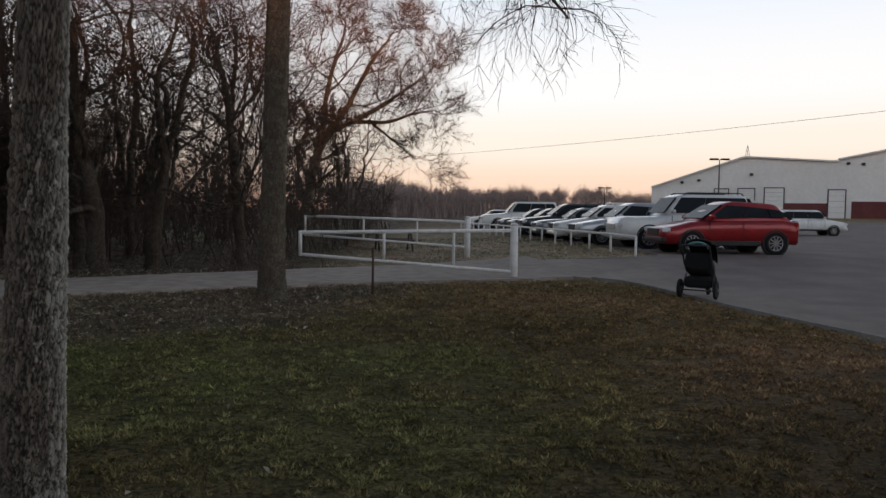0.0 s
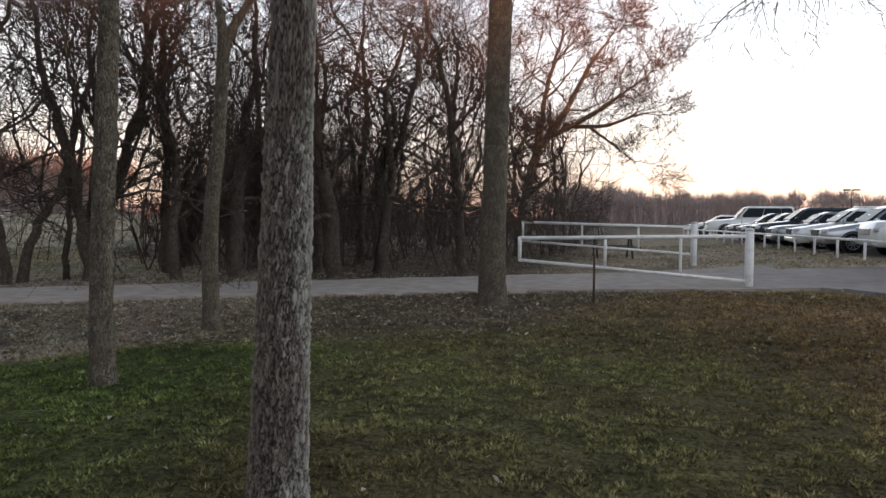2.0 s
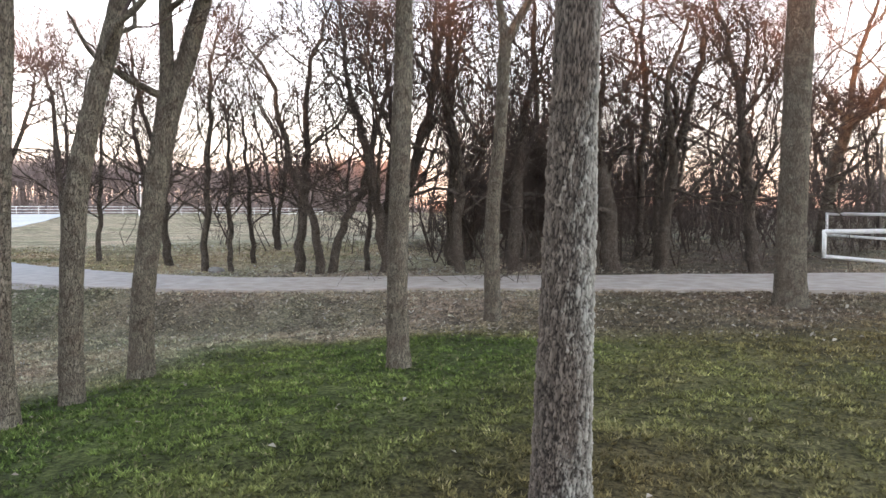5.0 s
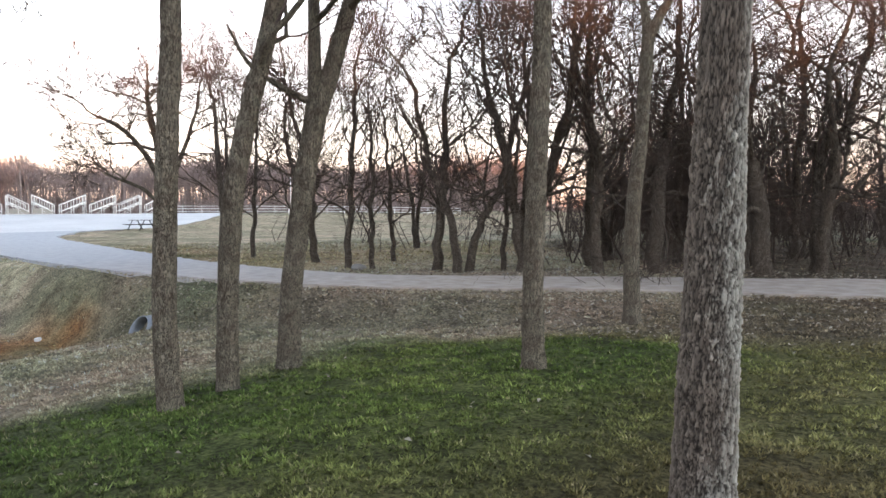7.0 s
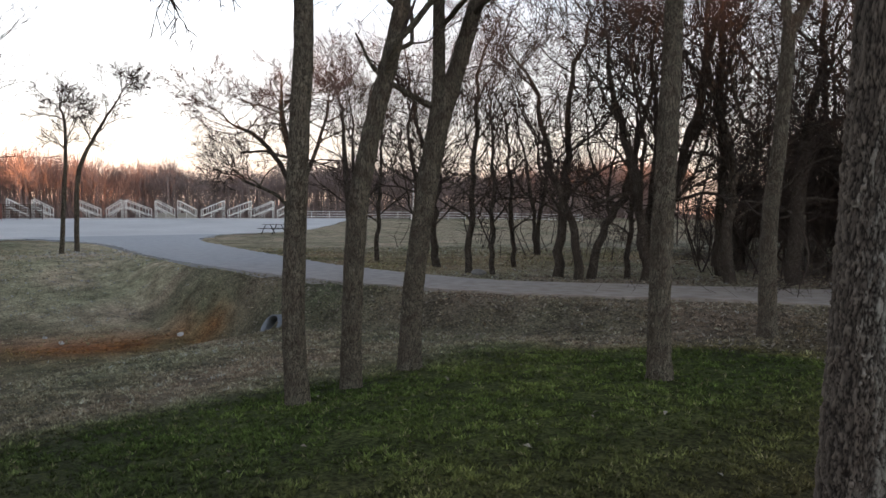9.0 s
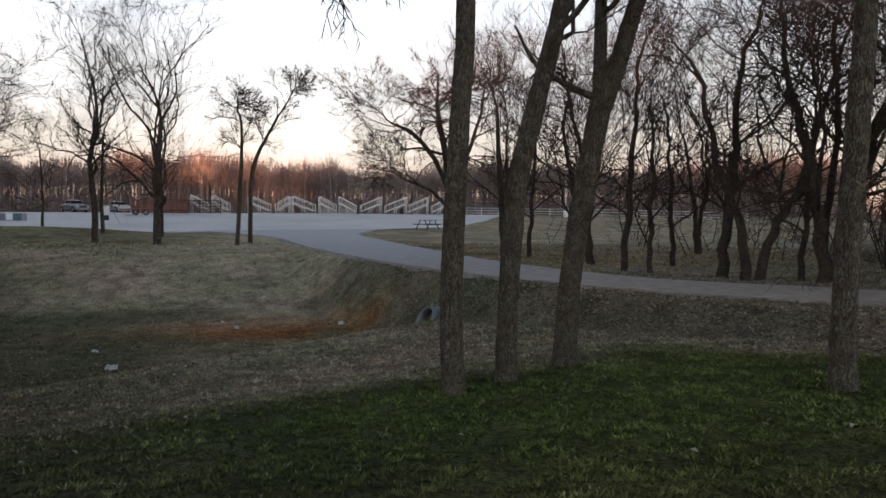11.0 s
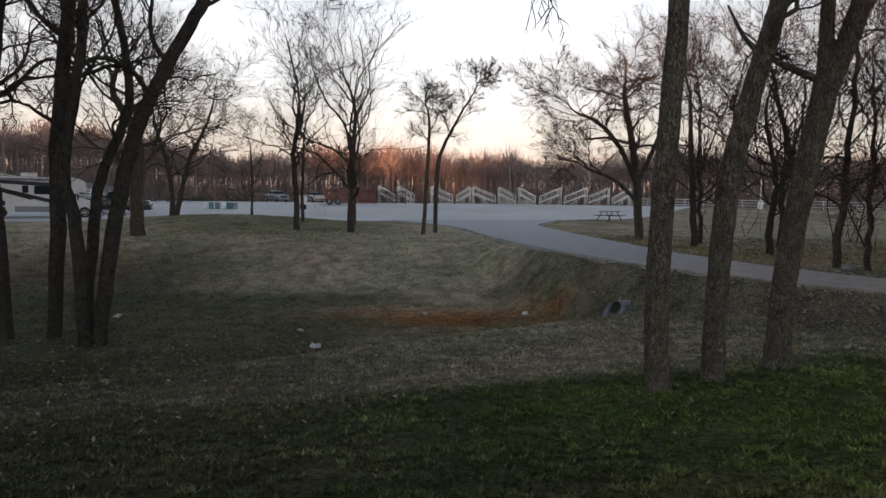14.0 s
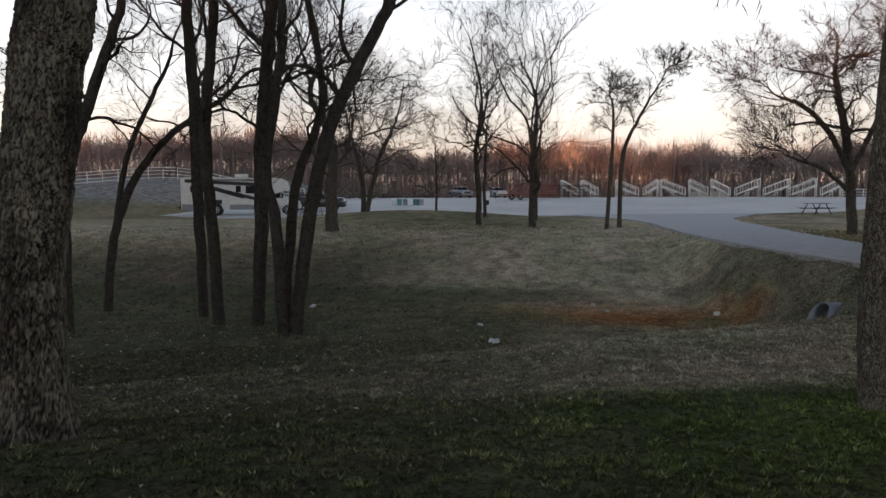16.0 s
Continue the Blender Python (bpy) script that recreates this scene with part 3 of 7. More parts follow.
    col = col * (1 - 0.7 * shade[:, None]) + np.array([0.046, 0.046, 0.024]) * 0.7 * shade[:, None]
    hill = step(0.7, 1.6, z) * step(-27, -33, y)
    col = col * (1 - 0.85 * hill[:, None]) + np.array([0.25, 0.25, 0.245]) * 0.85 * hill[:, None]
    roadside = step(18.5, 20.5, y) * step(-4.5, -2.0, x) * (1 - step(60, 75, y))
    col = col * (1 - 0.75 * roadside[:, None]) + np.array([0.280, 0.228, 0.158]) * (1 + 0.4 * nz[:, None]) * 0.75 * roadside[:, None]
    warm = step(0.8, -1.5, u)[:, None] * (1 - step(14, 18, y))[:, None]
    col = col * (1 + warm * np.array([0.05, -0.07, -0.10]))
    fine = np.array([noise.noise((a * 2.6, b * 2.6, 1.4)) + 0.7 * noise.noise((a * 6.5, b * 6.5, 2.2)) for a, b in zip(x, y)])
    col = col * (1 + 0.32 * fine[:, None] * (1 - 0.7 * step(9, 16, np.hypot(x, y)))[:, None]) * (1 + 0.12 * nz[:, None] * np.array([1, -0.4, 0.5]))
    return np.clip(col, 0.01, 0.6)


def build_ground():
    xs, ys = axis(-900, 900, 0.45, -36, 10), axis(-900, 900, 0.45, -16, 26)
    gx, gy = np.meshgrid(xs, ys)
    fx, fy = gx.ravel(), gy.ravel()
    fz = turf_height(gx, gy)
    for a, b in ((road_a, road_b), (park_a, park_b), (lot_a, lot_b)):
        fz = fz - 0.12 * inside_band(fx, fy, a, b)
    w = len(xs)
    idx = np.arange(len(fx)).reshape(len(ys), w)
    faces = np.stack([idx[:-1, :-1], idx[:-1, 1:], idx[1:, 1:], idx[1:, :-1]], -1).reshape(-1, 4)
    me = bpy.data.meshes.new("ground")
    me.from_pydata(np.stack([fx, fy, fz], -1).tolist(), [], faces.tolist())
    col = me.color_attributes.new("turf", "FLOAT_COLOR", "POINT")
    rgba = np.ones((len(fx), 4))
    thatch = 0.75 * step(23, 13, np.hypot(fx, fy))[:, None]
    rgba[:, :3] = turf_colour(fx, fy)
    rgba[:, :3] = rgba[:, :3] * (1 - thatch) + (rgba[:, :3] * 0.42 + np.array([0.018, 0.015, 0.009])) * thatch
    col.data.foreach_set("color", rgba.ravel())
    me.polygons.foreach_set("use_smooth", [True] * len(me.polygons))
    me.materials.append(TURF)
    return tagged(new("ground", me), kind="structure")


build_ground()
DUSTY = dusty_road()
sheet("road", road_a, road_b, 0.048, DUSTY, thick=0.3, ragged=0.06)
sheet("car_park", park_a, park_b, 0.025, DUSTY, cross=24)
sheet("far_lot", lot_a, lot_b, 0.04, LOT, cross=24, ragged=0.1)


# ---- trees ----
def rings_of(path, radii, sides, rng, furrow=0.0):
    """Vertices and quads of a tapered, round limb along a path."""
    p = np.asarray(path, float)
    d = np.gradient(p, axis=0)
    d /= np.linalg.norm(d, axis=1, keepdims=True) + 1e-9
    ref = np.array([1.0, 0.2, 0.1]) if abs(d[0][0]) < 0.8 else np.array([0.1, 1.0, 0.2])
    a = np.cross(d, ref)
    a /= np.linalg.norm(a, axis=1, keepdims=True) + 1e-9
    b = np.cross(d, a)
    th = np.linspace(0, 2 * np.pi, sides, endpoint=False)
    r = np.asarray(radii, float)[:, None] * np.ones(sides)[None]
    if furrow:
        r = r * (1 + furrow * rng.normal(size=r.shape))
    v = p[:, None] + r[..., None] * (np.cos(th)[None, :, None] * a[:, None] + np.sin(th)[None, :, None] * b[:, None])
    n = len(p)
    i = np.arange(n - 1)[:, None] * sides
    k = np.arange(sides)[None]
    k2 = (k + 1) % sides
    f = np.stack([i + k, i + k2, i + sides + k2, i + sides + k], -1).reshape(-1, 4)
    return v.reshape(-1, 3), f


class Grower:
    """Grows limbs and twigs from stems, into two meshes: wood and twigs."""

    def __init__(self, seed, least=0.0045, kinked=True):
        self.least, self.kinked = least, kinked
        self.rng = np.random.default_rng(seed)
        self.bins = {"wood": ([], [], 0), "twig": ([], [], 0)}
        self.spikes = []

    def add(self, where, path, radii, sides, furrow=0.0):
        vs, fs, n = self.bins[where]
        v, f = rings_of(path, radii, sides, self.rng, furrow)
        if where == "twig":
            v, f = v[:1 - sides], np.minimum(f, len(v) - sides)
        vs.append(v)
        fs.append(f + n)
        self.bins[where] = (vs, fs, n + len(v))

    def branch(self, start, way, length, radius, level, kids, droop=0.0, up=0.08):
        rng = self.rng
        if level >= 2 and level >= len(kids):
            self.spikes.append((*start, *(np.array(way, float) / np.linalg.norm(way) * length), radius))
            return
        n = (10, 6, 4, 2)[min(level, 3)]
        p, d = np.array(start, float), np.array(way, float) / np.linalg.norm(way)
        path = [p.copy()]
        bend = rng.normal(size=3) * 0.08
        for i in range(n):
            d = d + bend * 0.6 + rng.normal(size=3) * (0.21, 0.20, 0.17)[min(level, 2)] + np.array([0, 0, up * 0.55 - droop * i / n])
            d /= np.linalg.norm(d)
            p = p + d * length / n
            path.append(p.copy())
        radii = np.linspace(radius, radius * (0.35 if level < 2 else 0.25), n + 1)
        self.add("wood" if level < 2 and radius > 0.022 else "twig", path, radii, (6, 4, 3, 3)[min(level, 3)])
        if level >= len(kids):
            return
        count = kids[level]
        for j in range(count):
            f = 0.16 + 0.84 * (j + rng.random()) / count
            i = min(int(f * n), n - 1)
            q = path[i] * (1 - (f * n - i)) + path[i + 1] * (f * n - i)
            along = path[i + 1] - path[i]
            along /= np.linalg.norm(along)
            side = np.cross(along, rng.normal(size=3))
            side /= np.linalg.norm(side) + 1e-9
            side[2] = side[2] * 0.85 + 0.08
            spread = rng.uniform(0.45, 1.05)
            self.branch(q, along + side * spread, length * (rng.uniform(0.40, 0.70) if level < 1 else rng.uniform(0.45, 0.85)) * (1.25 - 0.62 * f), max(self.least, radius * rng.uniform(0.32, 0.48) * (1.1 - 0.4 * f)), level + 1, kids, droop, up)

    def stem(self, points, radii, sides=12, furrow=0.02, flare=1.35, steps=5, wob=0.0):
        path = smooth_line(points, steps)
        if wob:
            path[1:-1] += self.rng.normal(size=(len(path) - 2, 3)) * wob * np.array([1, 1, 0.2])
        r = np.interp(np.linspace(0, 1, len(path)), np.linspace(0, 1, len(radii)), radii)
        zz = path[:, 2] - path[0, 2]
        r = r * (1 + (flare - 1) * np.exp(-np.clip(zz, 0, None) / (radii[0] * 1.1)))
        self.add("wood", path, r, sides, furrow)
        return path, r

    def fine_twigs(self):
        """The last twigs: thin three-sided shoots, with a kink on the trees near by."""
        s = np.array(self.spikes)
        p, d, r = s[:, :3], s[:, 3:6], s[:, 6:]
        ln = np.linalg.norm(d, axis=1, keepdims=True)
        a = np.cross(d, self.rng.normal(size=d.shape))
        a /= np.linalg.norm(a, axis=1, keepdims=True) + 1e-9
        b = np.cross(d, a)
        b /= np.linalg.norm(b, axis=1, keepdims=True) + 1e-9
        mid = p + d * 0.5 + a * ln * self.rng.uniform(0.03, 0.14, size=(len(s), 1))
        ring = lambda q, w: [q + a * w, q - a * w * 0.5 + b * w * 0.87, q - a * w * 0.5 - b * w * 0.87]
        if not self.kinked:
            k = np.arange(len(s))[:, None] * 4
            return np.stack(ring(p, r) + [p + d], 1).reshape(-1, 3), np.concatenate([k + [q] for q in ([0, 1, 3, 3], [1, 2, 3, 3], [2, 0, 3, 3])])
        v = np.stack(ring(p, r) + ring(mid, r * 0.7) + [p + d], 1).reshape(-1, 3)
        k = np.arange(len(s))[:, None] * 7
        return v, np.concatenate([k + [q] for q in ([0, 1, 4, 3], [1, 2, 5, 4], [2, 0, 3, 5], [3, 4, 6, 6], [4, 5, 6, 6], [5, 3, 6, 6])])

    def meshes(self, bark, name="tree"):
        made = []
        for key, mat, nm in (("wood", bark, "trunk"), ("twig", TWIG, "crown")):
            vs, fs, n = self.bins[key]
            if key == "twig" and self.spikes:
                v, f = self.fine_twigs()
                vs, fs = vs + [v], fs + [f + n]
            if not vs:
                continue
            me = bpy.data.meshes.new(nm)
            faces = np.vstack(fs).tolist()
            if key == "twig":
                faces = [q if q[2] != q[3] else q[:3] for q in faces]
            me.from_pydata(np.vstack(vs).tolist(), [], faces)
            me.polygons.foreach_set("use_smooth", [True] * len(me.polygons))
            me.materials.append(mat)
            made.append((nm, me))
        return made


def plant(name, grower, bark, m, label, group=""):
    tree = thing(name, m, label, "tree", group)
    for nm, me in grower.meshes(bark):
        new(nm, me).parent = tree
    return tree


def crown_on(g, path, radii, frm, count, length, kids, droop=0.0, up=0.08, spread=0.9, thick=0.5):
    """Limbs along the upper part of a stem."""
    rng = g.rng
    n = len(path)
    for j in range(count):
        f = frm + (1 - frm) * (j + rng.random()) / count
        i = min(int(f * (n - 1)), n - 2)
        q = path[i] * (1 - (f * (n - 1) - i)) + path[i + 1] * (f * (n - 1) - i)
        along = path[i + 1] - path[i]
        along /= np.linalg.norm(along)
        az = j * 2.4 + rng.normal() * 0.5
        side = np.array([math.cos(az), math.sin(az), 0.0])
        g.branch(q, along * (1.05 - 0.6 * spread) + side * spread, length * rng.uniform(0.8, 1.3) * (1.15 - 0.5 * f), radii[i] * thick * rng.uniform(0.7, 1.1), 0, kids, droop, up)


def trunk_tree(name, seed, points, radii, label, bark=BARK, limbs=9, length=2.4, kids=(6, 5, 4), frm=0.62, top=4.0, group="", sides=12, furrow=0.02, droop=0.03, steps=5, flare=1.5, forks=()):
    """A tree whose stem goes through the given points and then on upwards into a crown."""
    g = Grower(seed)
    base = np.array(points[0], float)
    local = [np.array(p, float) - base for p in points]
    local[0][2] -= 0.25
    if not forks:
        d = local[-1] - local[-2]
        d = d / np.linalg.norm(d) * 0.7 + np.array([0, 0, 0.3])
        d /= np.linalg.norm(d)
        local += [local[-1] + d * top * 0.5 + g.rng.normal(size=3) * 0.1, local[-1] + d * top + g.rng.normal(size=3) * 0.3]
        radii = list(radii) + [radii[-1] * 0.7, radii[-1] * 0.25]
    path, r = g.stem(local, radii, sides, furrow, flare, steps)
    if not forks:
        crown_on(g, path, r, frm, limbs, length, kids, droop, thick=0.42)
    for fp, fr in forks:
        loc = [np.array(p, float) - base for p in fp]
        d = loc[-1] - loc[-2]
        d /= np.linalg.norm(d)
        loc += [loc[-1] + d * top * 0.5, loc[-1] + d * top * 0.9 + np.array([0, 0, top * 0.15])]
        path, r = g.stem(loc, list(fr) + [fr[-1] * 0.7, fr[-1] * 0.25], sides, furrow, 1.0, steps)
        crown_on(g, path, r, 0.45, limbs, length, kids, droop)
    return plant(name, g, bark, Matrix.Translation(Vector(base)), label, group)


near_oak = trunk_tree("tree", 11, [(-2.11, 3.70, 0.0), (-2.09, 3.71, 0.56), (-2.06, 3.73, 1.48), (-2.02, 3.75, 2.68)], [0.158, 0.149, 0.134, 0.115],
                      "bare tree with grey, deeply furrowed lichened bark on the lawn", BARK_LICHEN, limbs=8, length=2.2, kids=(5, 4, 4), frm=0.72, top=5.0, sides=200, furrow=0.0, steps=85, group="trees on the lawn")


def bark_relief(tree, depth, seed, wide=52.0, long=0.36, top=3.6):
    """Broken plates with furrows between them in the bark of a near trunk."""
    me = [c for c in tree.children if c.name.startswith("trunk")][0].data
    n = len(me.vertices)
    co = np.empty(n * 3)
    me.vertices.foreach_get("co", co)
    co = co.reshape(-1, 3)
    no = np.empty(n * 3)
    me.vertex_normals.foreach_get("vector", no)
    no = no.reshape(-1, 3)
    rgba = np.ones((n, 4)) * np.array([0.8, 0.5, 0.3, 1.0])
    for i in np.nonzero(co[:, 2] < top)[0]:
        x, y, z = co[i]
        w = noise.noise((x * 18 + seed, y * 18, z * 9)) * 1.0 + noise.noise((x * 60, y * 60 + seed, z * 40)) * 0.45
        v = noise.noise((x * 26, y * 26 + seed, z * 14)) * 0.8 + noise.noise((x * 70 + seed, y * 70, z * 45)) * 0.4
        d, cells = noise.voronoi((x * wide + w, y * wide + v + seed, z * wide * long + 1.4 * w + v))
        e = min(1.0, max(0.0, (d[1] - d[0] - 0.03) / 0.20))
        plate = e * (0.75 + 0.25 * noise.noise((x * 40, y * 40, z * 22 + seed)))
        tone = noise.cell(cells[0] * 7.3) * 0.5 + 0.5
        grain = noise.noise((x * 90, y * 90, z * 60 + seed))
        worn = noise.noise((x * 3.1 + seed, y * 3.1, z * 1.6))
        co[i] += no[i] * depth * (plate * (0.35 + 0.85 * tone) - 0.5 + 0.30 * grain)
        grown = 0.16 + 0.36 * (0.75 * no[i][0] + 0.6 * no[i][1]) + 0.22 * (tone - 0.5) + 0.45 * worn
        rgba[i, :3] = plate, tone, min(1.0, max(0.0, grown))
    me.vertices.foreach_set("co", co.ravel())
    me.color_attributes.new("plates", "FLOAT_COLOR", "POINT").data.foreach_set("color", rgba.ravel())


bark_relief(near_oak, 0.020, 3)
tree_b = trunk_tree("tree", 12, [(-2.97, 12.74, 0.0), (-2.97, 12.74, 0.88), (-2.93, 12.75, 2.78), (-2.87, 12.76, 5.11)], [0.245, 0.222, 0.207, 0.20],
                    "tall bare tree with rough dark bark beside the road", limbs=10, length=4.4, kids=(6, 6, 5), frm=0.6, top=6.0, sides=24, steps=14, furrow=0.03, group="trees on the lawn")
tree_d = trunk_tree("tree", 13, [(-5.27, 6.0, -0.01), (-5.27, 5.99, 0.85), (-5.23, 6.03, 2.28), (-5.19, 6.06, 3.69)], [0.125, 0.106, 0.104, 0.088],
           "slim bare tree with rough grey-brown bark on the lawn", limbs=10, length=2.6, kids=(6, 5, 5), frm=0.6, top=4.5, sides=28, steps=16, furrow=0.035, group="trees on the lawn")
trunk_tree("tree", 14, [(-6.45, 9.51, 0.0), (-6.45, 9.51, 1.37), (-6.35, 9.58, 2.65), (-6.27, 9.63, 4.12)], [0.128, 0.11, 0.095, 0.092],
           "slim bare tree forking high up, smooth grey bark", limbs=6, length=2.4, kids=(6, 5, 5), top=4.0, sides=20, steps=12, furrow=0.025, group="trees on the lawn",
           forks=[([(-6.27, 9.63, 4.05), (-6.31, 9.60, 4.4), (-6.36, 9.57, 4.78)], [0.085, 0.06, 0.052]), ([(-6.27, 9.63, 4.05), (-6.10, 9.74, 4.42), (-5.90, 9.85, 4.78)], [0.085, 0.064, 0.056])])
tree_f = trunk_tree("tree", 15, [(-6.9, 2.84, -0.24), (-6.92, 2.8, 0.42), (-6.91, 2.81, 1.19), (-6.89, 2.87, 2.48), (-6.87, 2.91, 3.49)], [0.118, 0.108, 0.107, 0.096, 0.092], "bare tree with straight grey-brown trunk on the lawn by the ditch", limbs=11, length=2.8, kids=(6, 5, 6), frm=0.66, top=4.5, sides=32, steps=14, furrow=0.03, flare=1.75, droop=0.06, group="trees on the lawn")
trunk_tree("tree", 16, [(-7.39, 3.61, -0.27), (-7.39, 3.63, 0.55), (-7.35, 3.7, 1.72), (-7.27, 3.86, 2.6), (-7.14, 4.11, 3.76)], [0.118, 0.108, 0.111, 0.100, 0.090], "bare tree with a leaning grey-brown trunk on the lawn", limbs=10, length=2.6, kids=(6, 5, 5), frm=0.55, top=4.5, sides=28, steps=14, furrow=0.03, flare=1.7, group="trees on the lawn")
tree_h = trunk_tree("tree", 17, [(-8.06, 4.7, -0.31), (-8.04, 4.75, 0.59), (-7.96, 4.88, 1.74), (-7.86, 5.04, 2.82)], [0.150, 0.126, 0.127, 0.13], "bare tree forked into two leaning stems on the lawn", limbs=7, length=2.6, kids=(6, 5, 5), top=4.5, sides=28, steps=14, furrow=0.03, flare=1.5, group="trees on the lawn",
           forks=[([(-7.88, 5.0, 2.6), (-7.87, 5.03, 3.29), (-7.87, 5.03, 4.09)], [0.085, 0.078, 0.072]), ([(-7.88, 5.0, 2.6), (-7.75, 5.22, 3.36), (-7.63, 5.4, 4.1)], [0.12, 0.108, 0.092])])
big_elm = trunk_tree("tree", 18, [(-5.24, -3.5, -0.2), (-5.27, -3.47, 0.9), (-5.32, -3.4, 1.69), (-5.37, -3.33, 2.48), (-5.41, -3.27, 2.88)], [0.255, 0.227, 0.236, 0.238, 0.25], "thick dark tree with rough furrowed bark on the lawn", BARK_ROUGH, limbs=9, length=2.6, kids=(5, 4, 3), frm=0.74, top=4.5, sides=170, steps=52, furrow=0.0, flare=2.0, group="trees on the lawn")
bark_relief(big_elm, 0.024, 9, 40.0)


def clump(name, seed, stems, label, top=3.5, limbs=7, length=2.2, kids=(5, 5, 5), group="trees in the ditch", frm=0.36, least=0.0055, thick=0.42, spread=0.8):
    """Several stems from one root."""
    g = Grower(seed, least)
    base = np.array(stems[0][0][0], float)
    for pts, radii in stems:
        loc = [np.array(p, float) - base for p in pts]
        rooted = loc[0][2] < 0.3
        loc[0][2] -= 0.3 * rooted
        d = loc[-1] - loc[-2]
        d = d / np.linalg.norm(d) + np.array([0, 0, 0.3])
        loc += [loc[-1] + d * top * 0.45 + g.rng.normal(size=3) * 0.15, loc[-1] + d * top * 0.85 + g.rng.normal(size=3) * 0.3]
        path, r = g.stem(loc, list(radii) + [radii[-1] * 0.65, radii[-1] * 0.25], 12, 0.03, 1.25 if rooted else 1.0, 6, 0.015)
        run = float(np.linalg.norm(np.diff(path, axis=0), axis=1).sum())
        crown_on(g, path, r, frm, max(5, round(limbs * min(1.0, run / 6))), length, kids, 0.05, spread=spread, thick=thick)
    return plant(name, g, BARK_BACKLIT if "ditch" in group else BARK, Matrix.Translation(Vector(base)), label, group)


DK = "dark bare tree of slender stems in the ditch"
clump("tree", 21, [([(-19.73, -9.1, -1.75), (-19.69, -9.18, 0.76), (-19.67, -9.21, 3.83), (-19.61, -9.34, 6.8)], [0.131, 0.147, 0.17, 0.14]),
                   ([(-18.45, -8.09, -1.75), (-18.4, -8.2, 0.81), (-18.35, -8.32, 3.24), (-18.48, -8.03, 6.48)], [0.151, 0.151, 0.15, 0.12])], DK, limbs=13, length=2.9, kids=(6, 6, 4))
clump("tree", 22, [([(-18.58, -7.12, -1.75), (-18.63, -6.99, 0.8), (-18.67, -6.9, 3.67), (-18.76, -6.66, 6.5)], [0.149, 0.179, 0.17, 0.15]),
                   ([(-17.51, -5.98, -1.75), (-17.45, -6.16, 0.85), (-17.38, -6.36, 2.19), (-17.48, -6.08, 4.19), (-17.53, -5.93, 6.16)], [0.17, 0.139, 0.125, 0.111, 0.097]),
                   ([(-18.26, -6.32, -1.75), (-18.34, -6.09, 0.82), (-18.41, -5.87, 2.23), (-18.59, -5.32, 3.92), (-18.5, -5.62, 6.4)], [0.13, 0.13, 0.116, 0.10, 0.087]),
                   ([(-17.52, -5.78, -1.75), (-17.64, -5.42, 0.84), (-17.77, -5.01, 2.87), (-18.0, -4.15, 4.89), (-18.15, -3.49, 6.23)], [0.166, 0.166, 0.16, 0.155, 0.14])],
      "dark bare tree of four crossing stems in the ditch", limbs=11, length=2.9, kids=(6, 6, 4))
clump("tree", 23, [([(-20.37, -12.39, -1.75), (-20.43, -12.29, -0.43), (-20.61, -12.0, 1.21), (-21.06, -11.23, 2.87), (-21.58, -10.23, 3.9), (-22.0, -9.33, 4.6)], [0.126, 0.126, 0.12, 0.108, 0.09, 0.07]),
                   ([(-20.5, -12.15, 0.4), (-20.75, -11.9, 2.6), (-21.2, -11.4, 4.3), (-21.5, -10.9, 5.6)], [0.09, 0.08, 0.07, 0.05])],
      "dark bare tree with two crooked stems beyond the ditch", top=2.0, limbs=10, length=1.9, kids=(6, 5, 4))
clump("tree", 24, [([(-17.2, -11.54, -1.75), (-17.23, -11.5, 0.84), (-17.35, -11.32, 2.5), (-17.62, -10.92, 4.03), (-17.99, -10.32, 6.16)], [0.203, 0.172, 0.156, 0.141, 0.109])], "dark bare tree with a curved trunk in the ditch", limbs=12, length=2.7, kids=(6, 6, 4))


def free_tree(seed, tall, r, limbs, length, kids, stems=1, least=0.0055, thick=0.36, lean=0.15, frm=0.3, droop=0.0, up=0.08, sides=9, high=1.0, spread=0.9, crook=0.02):
    """A tree that stands free, with its root at the origin."""
    g = Grower(seed, least, False)
    for k in range(stems):
        az = g.rng.uniform(0, 6.28)
        d = np.array([math.cos(az), math.sin(az), 0]) * lean * (1 if stems == 1 else 1.6)
        s = g.rng.uniform(0.8, 1.0)
        tall_s = tall * high
        pts = [np.array([0, 0, -0.3]) + d * 0.3 * k, d * 0.5 + [0, 0, tall_s * 0.16 * s], d * 1.2 + [0, 0, tall_s * 0.36 * s] + g.rng.normal(size=3) * 0.12, d * 2.4 + [0, 0, tall_s * 0.62 * s] + g.rng.normal(size=3) * 0.3, d * 3.2 + [0, 0, tall_s * 0.85 * s] + g.rng.normal(size=3) * 0.4]
        path, rad = g.stem(pts, [r, r * 0.85, r * 0.7, r * 0.42, r * 0.14], sides, 0.02, 1.4, 5, crook)
        crown_on(g, path, rad, frm, limbs, length, kids, droop, up, spread, thick)
    return g


def proto(seed, *a, **k):
    return free_tree(seed, *a, **k).meshes(BARK_WOOD)


def place(meshes, x, y, turn, scale, label, group, z=None, name="tree"):
    t = thing(name, pose(x, y, z_at(x, y) if z is None else z, 0, 0, turn) @ Matrix.Scale(scale, 4), label, "tree", group)
    for nm, me in meshes:
        new(nm, me).parent = t
    return t


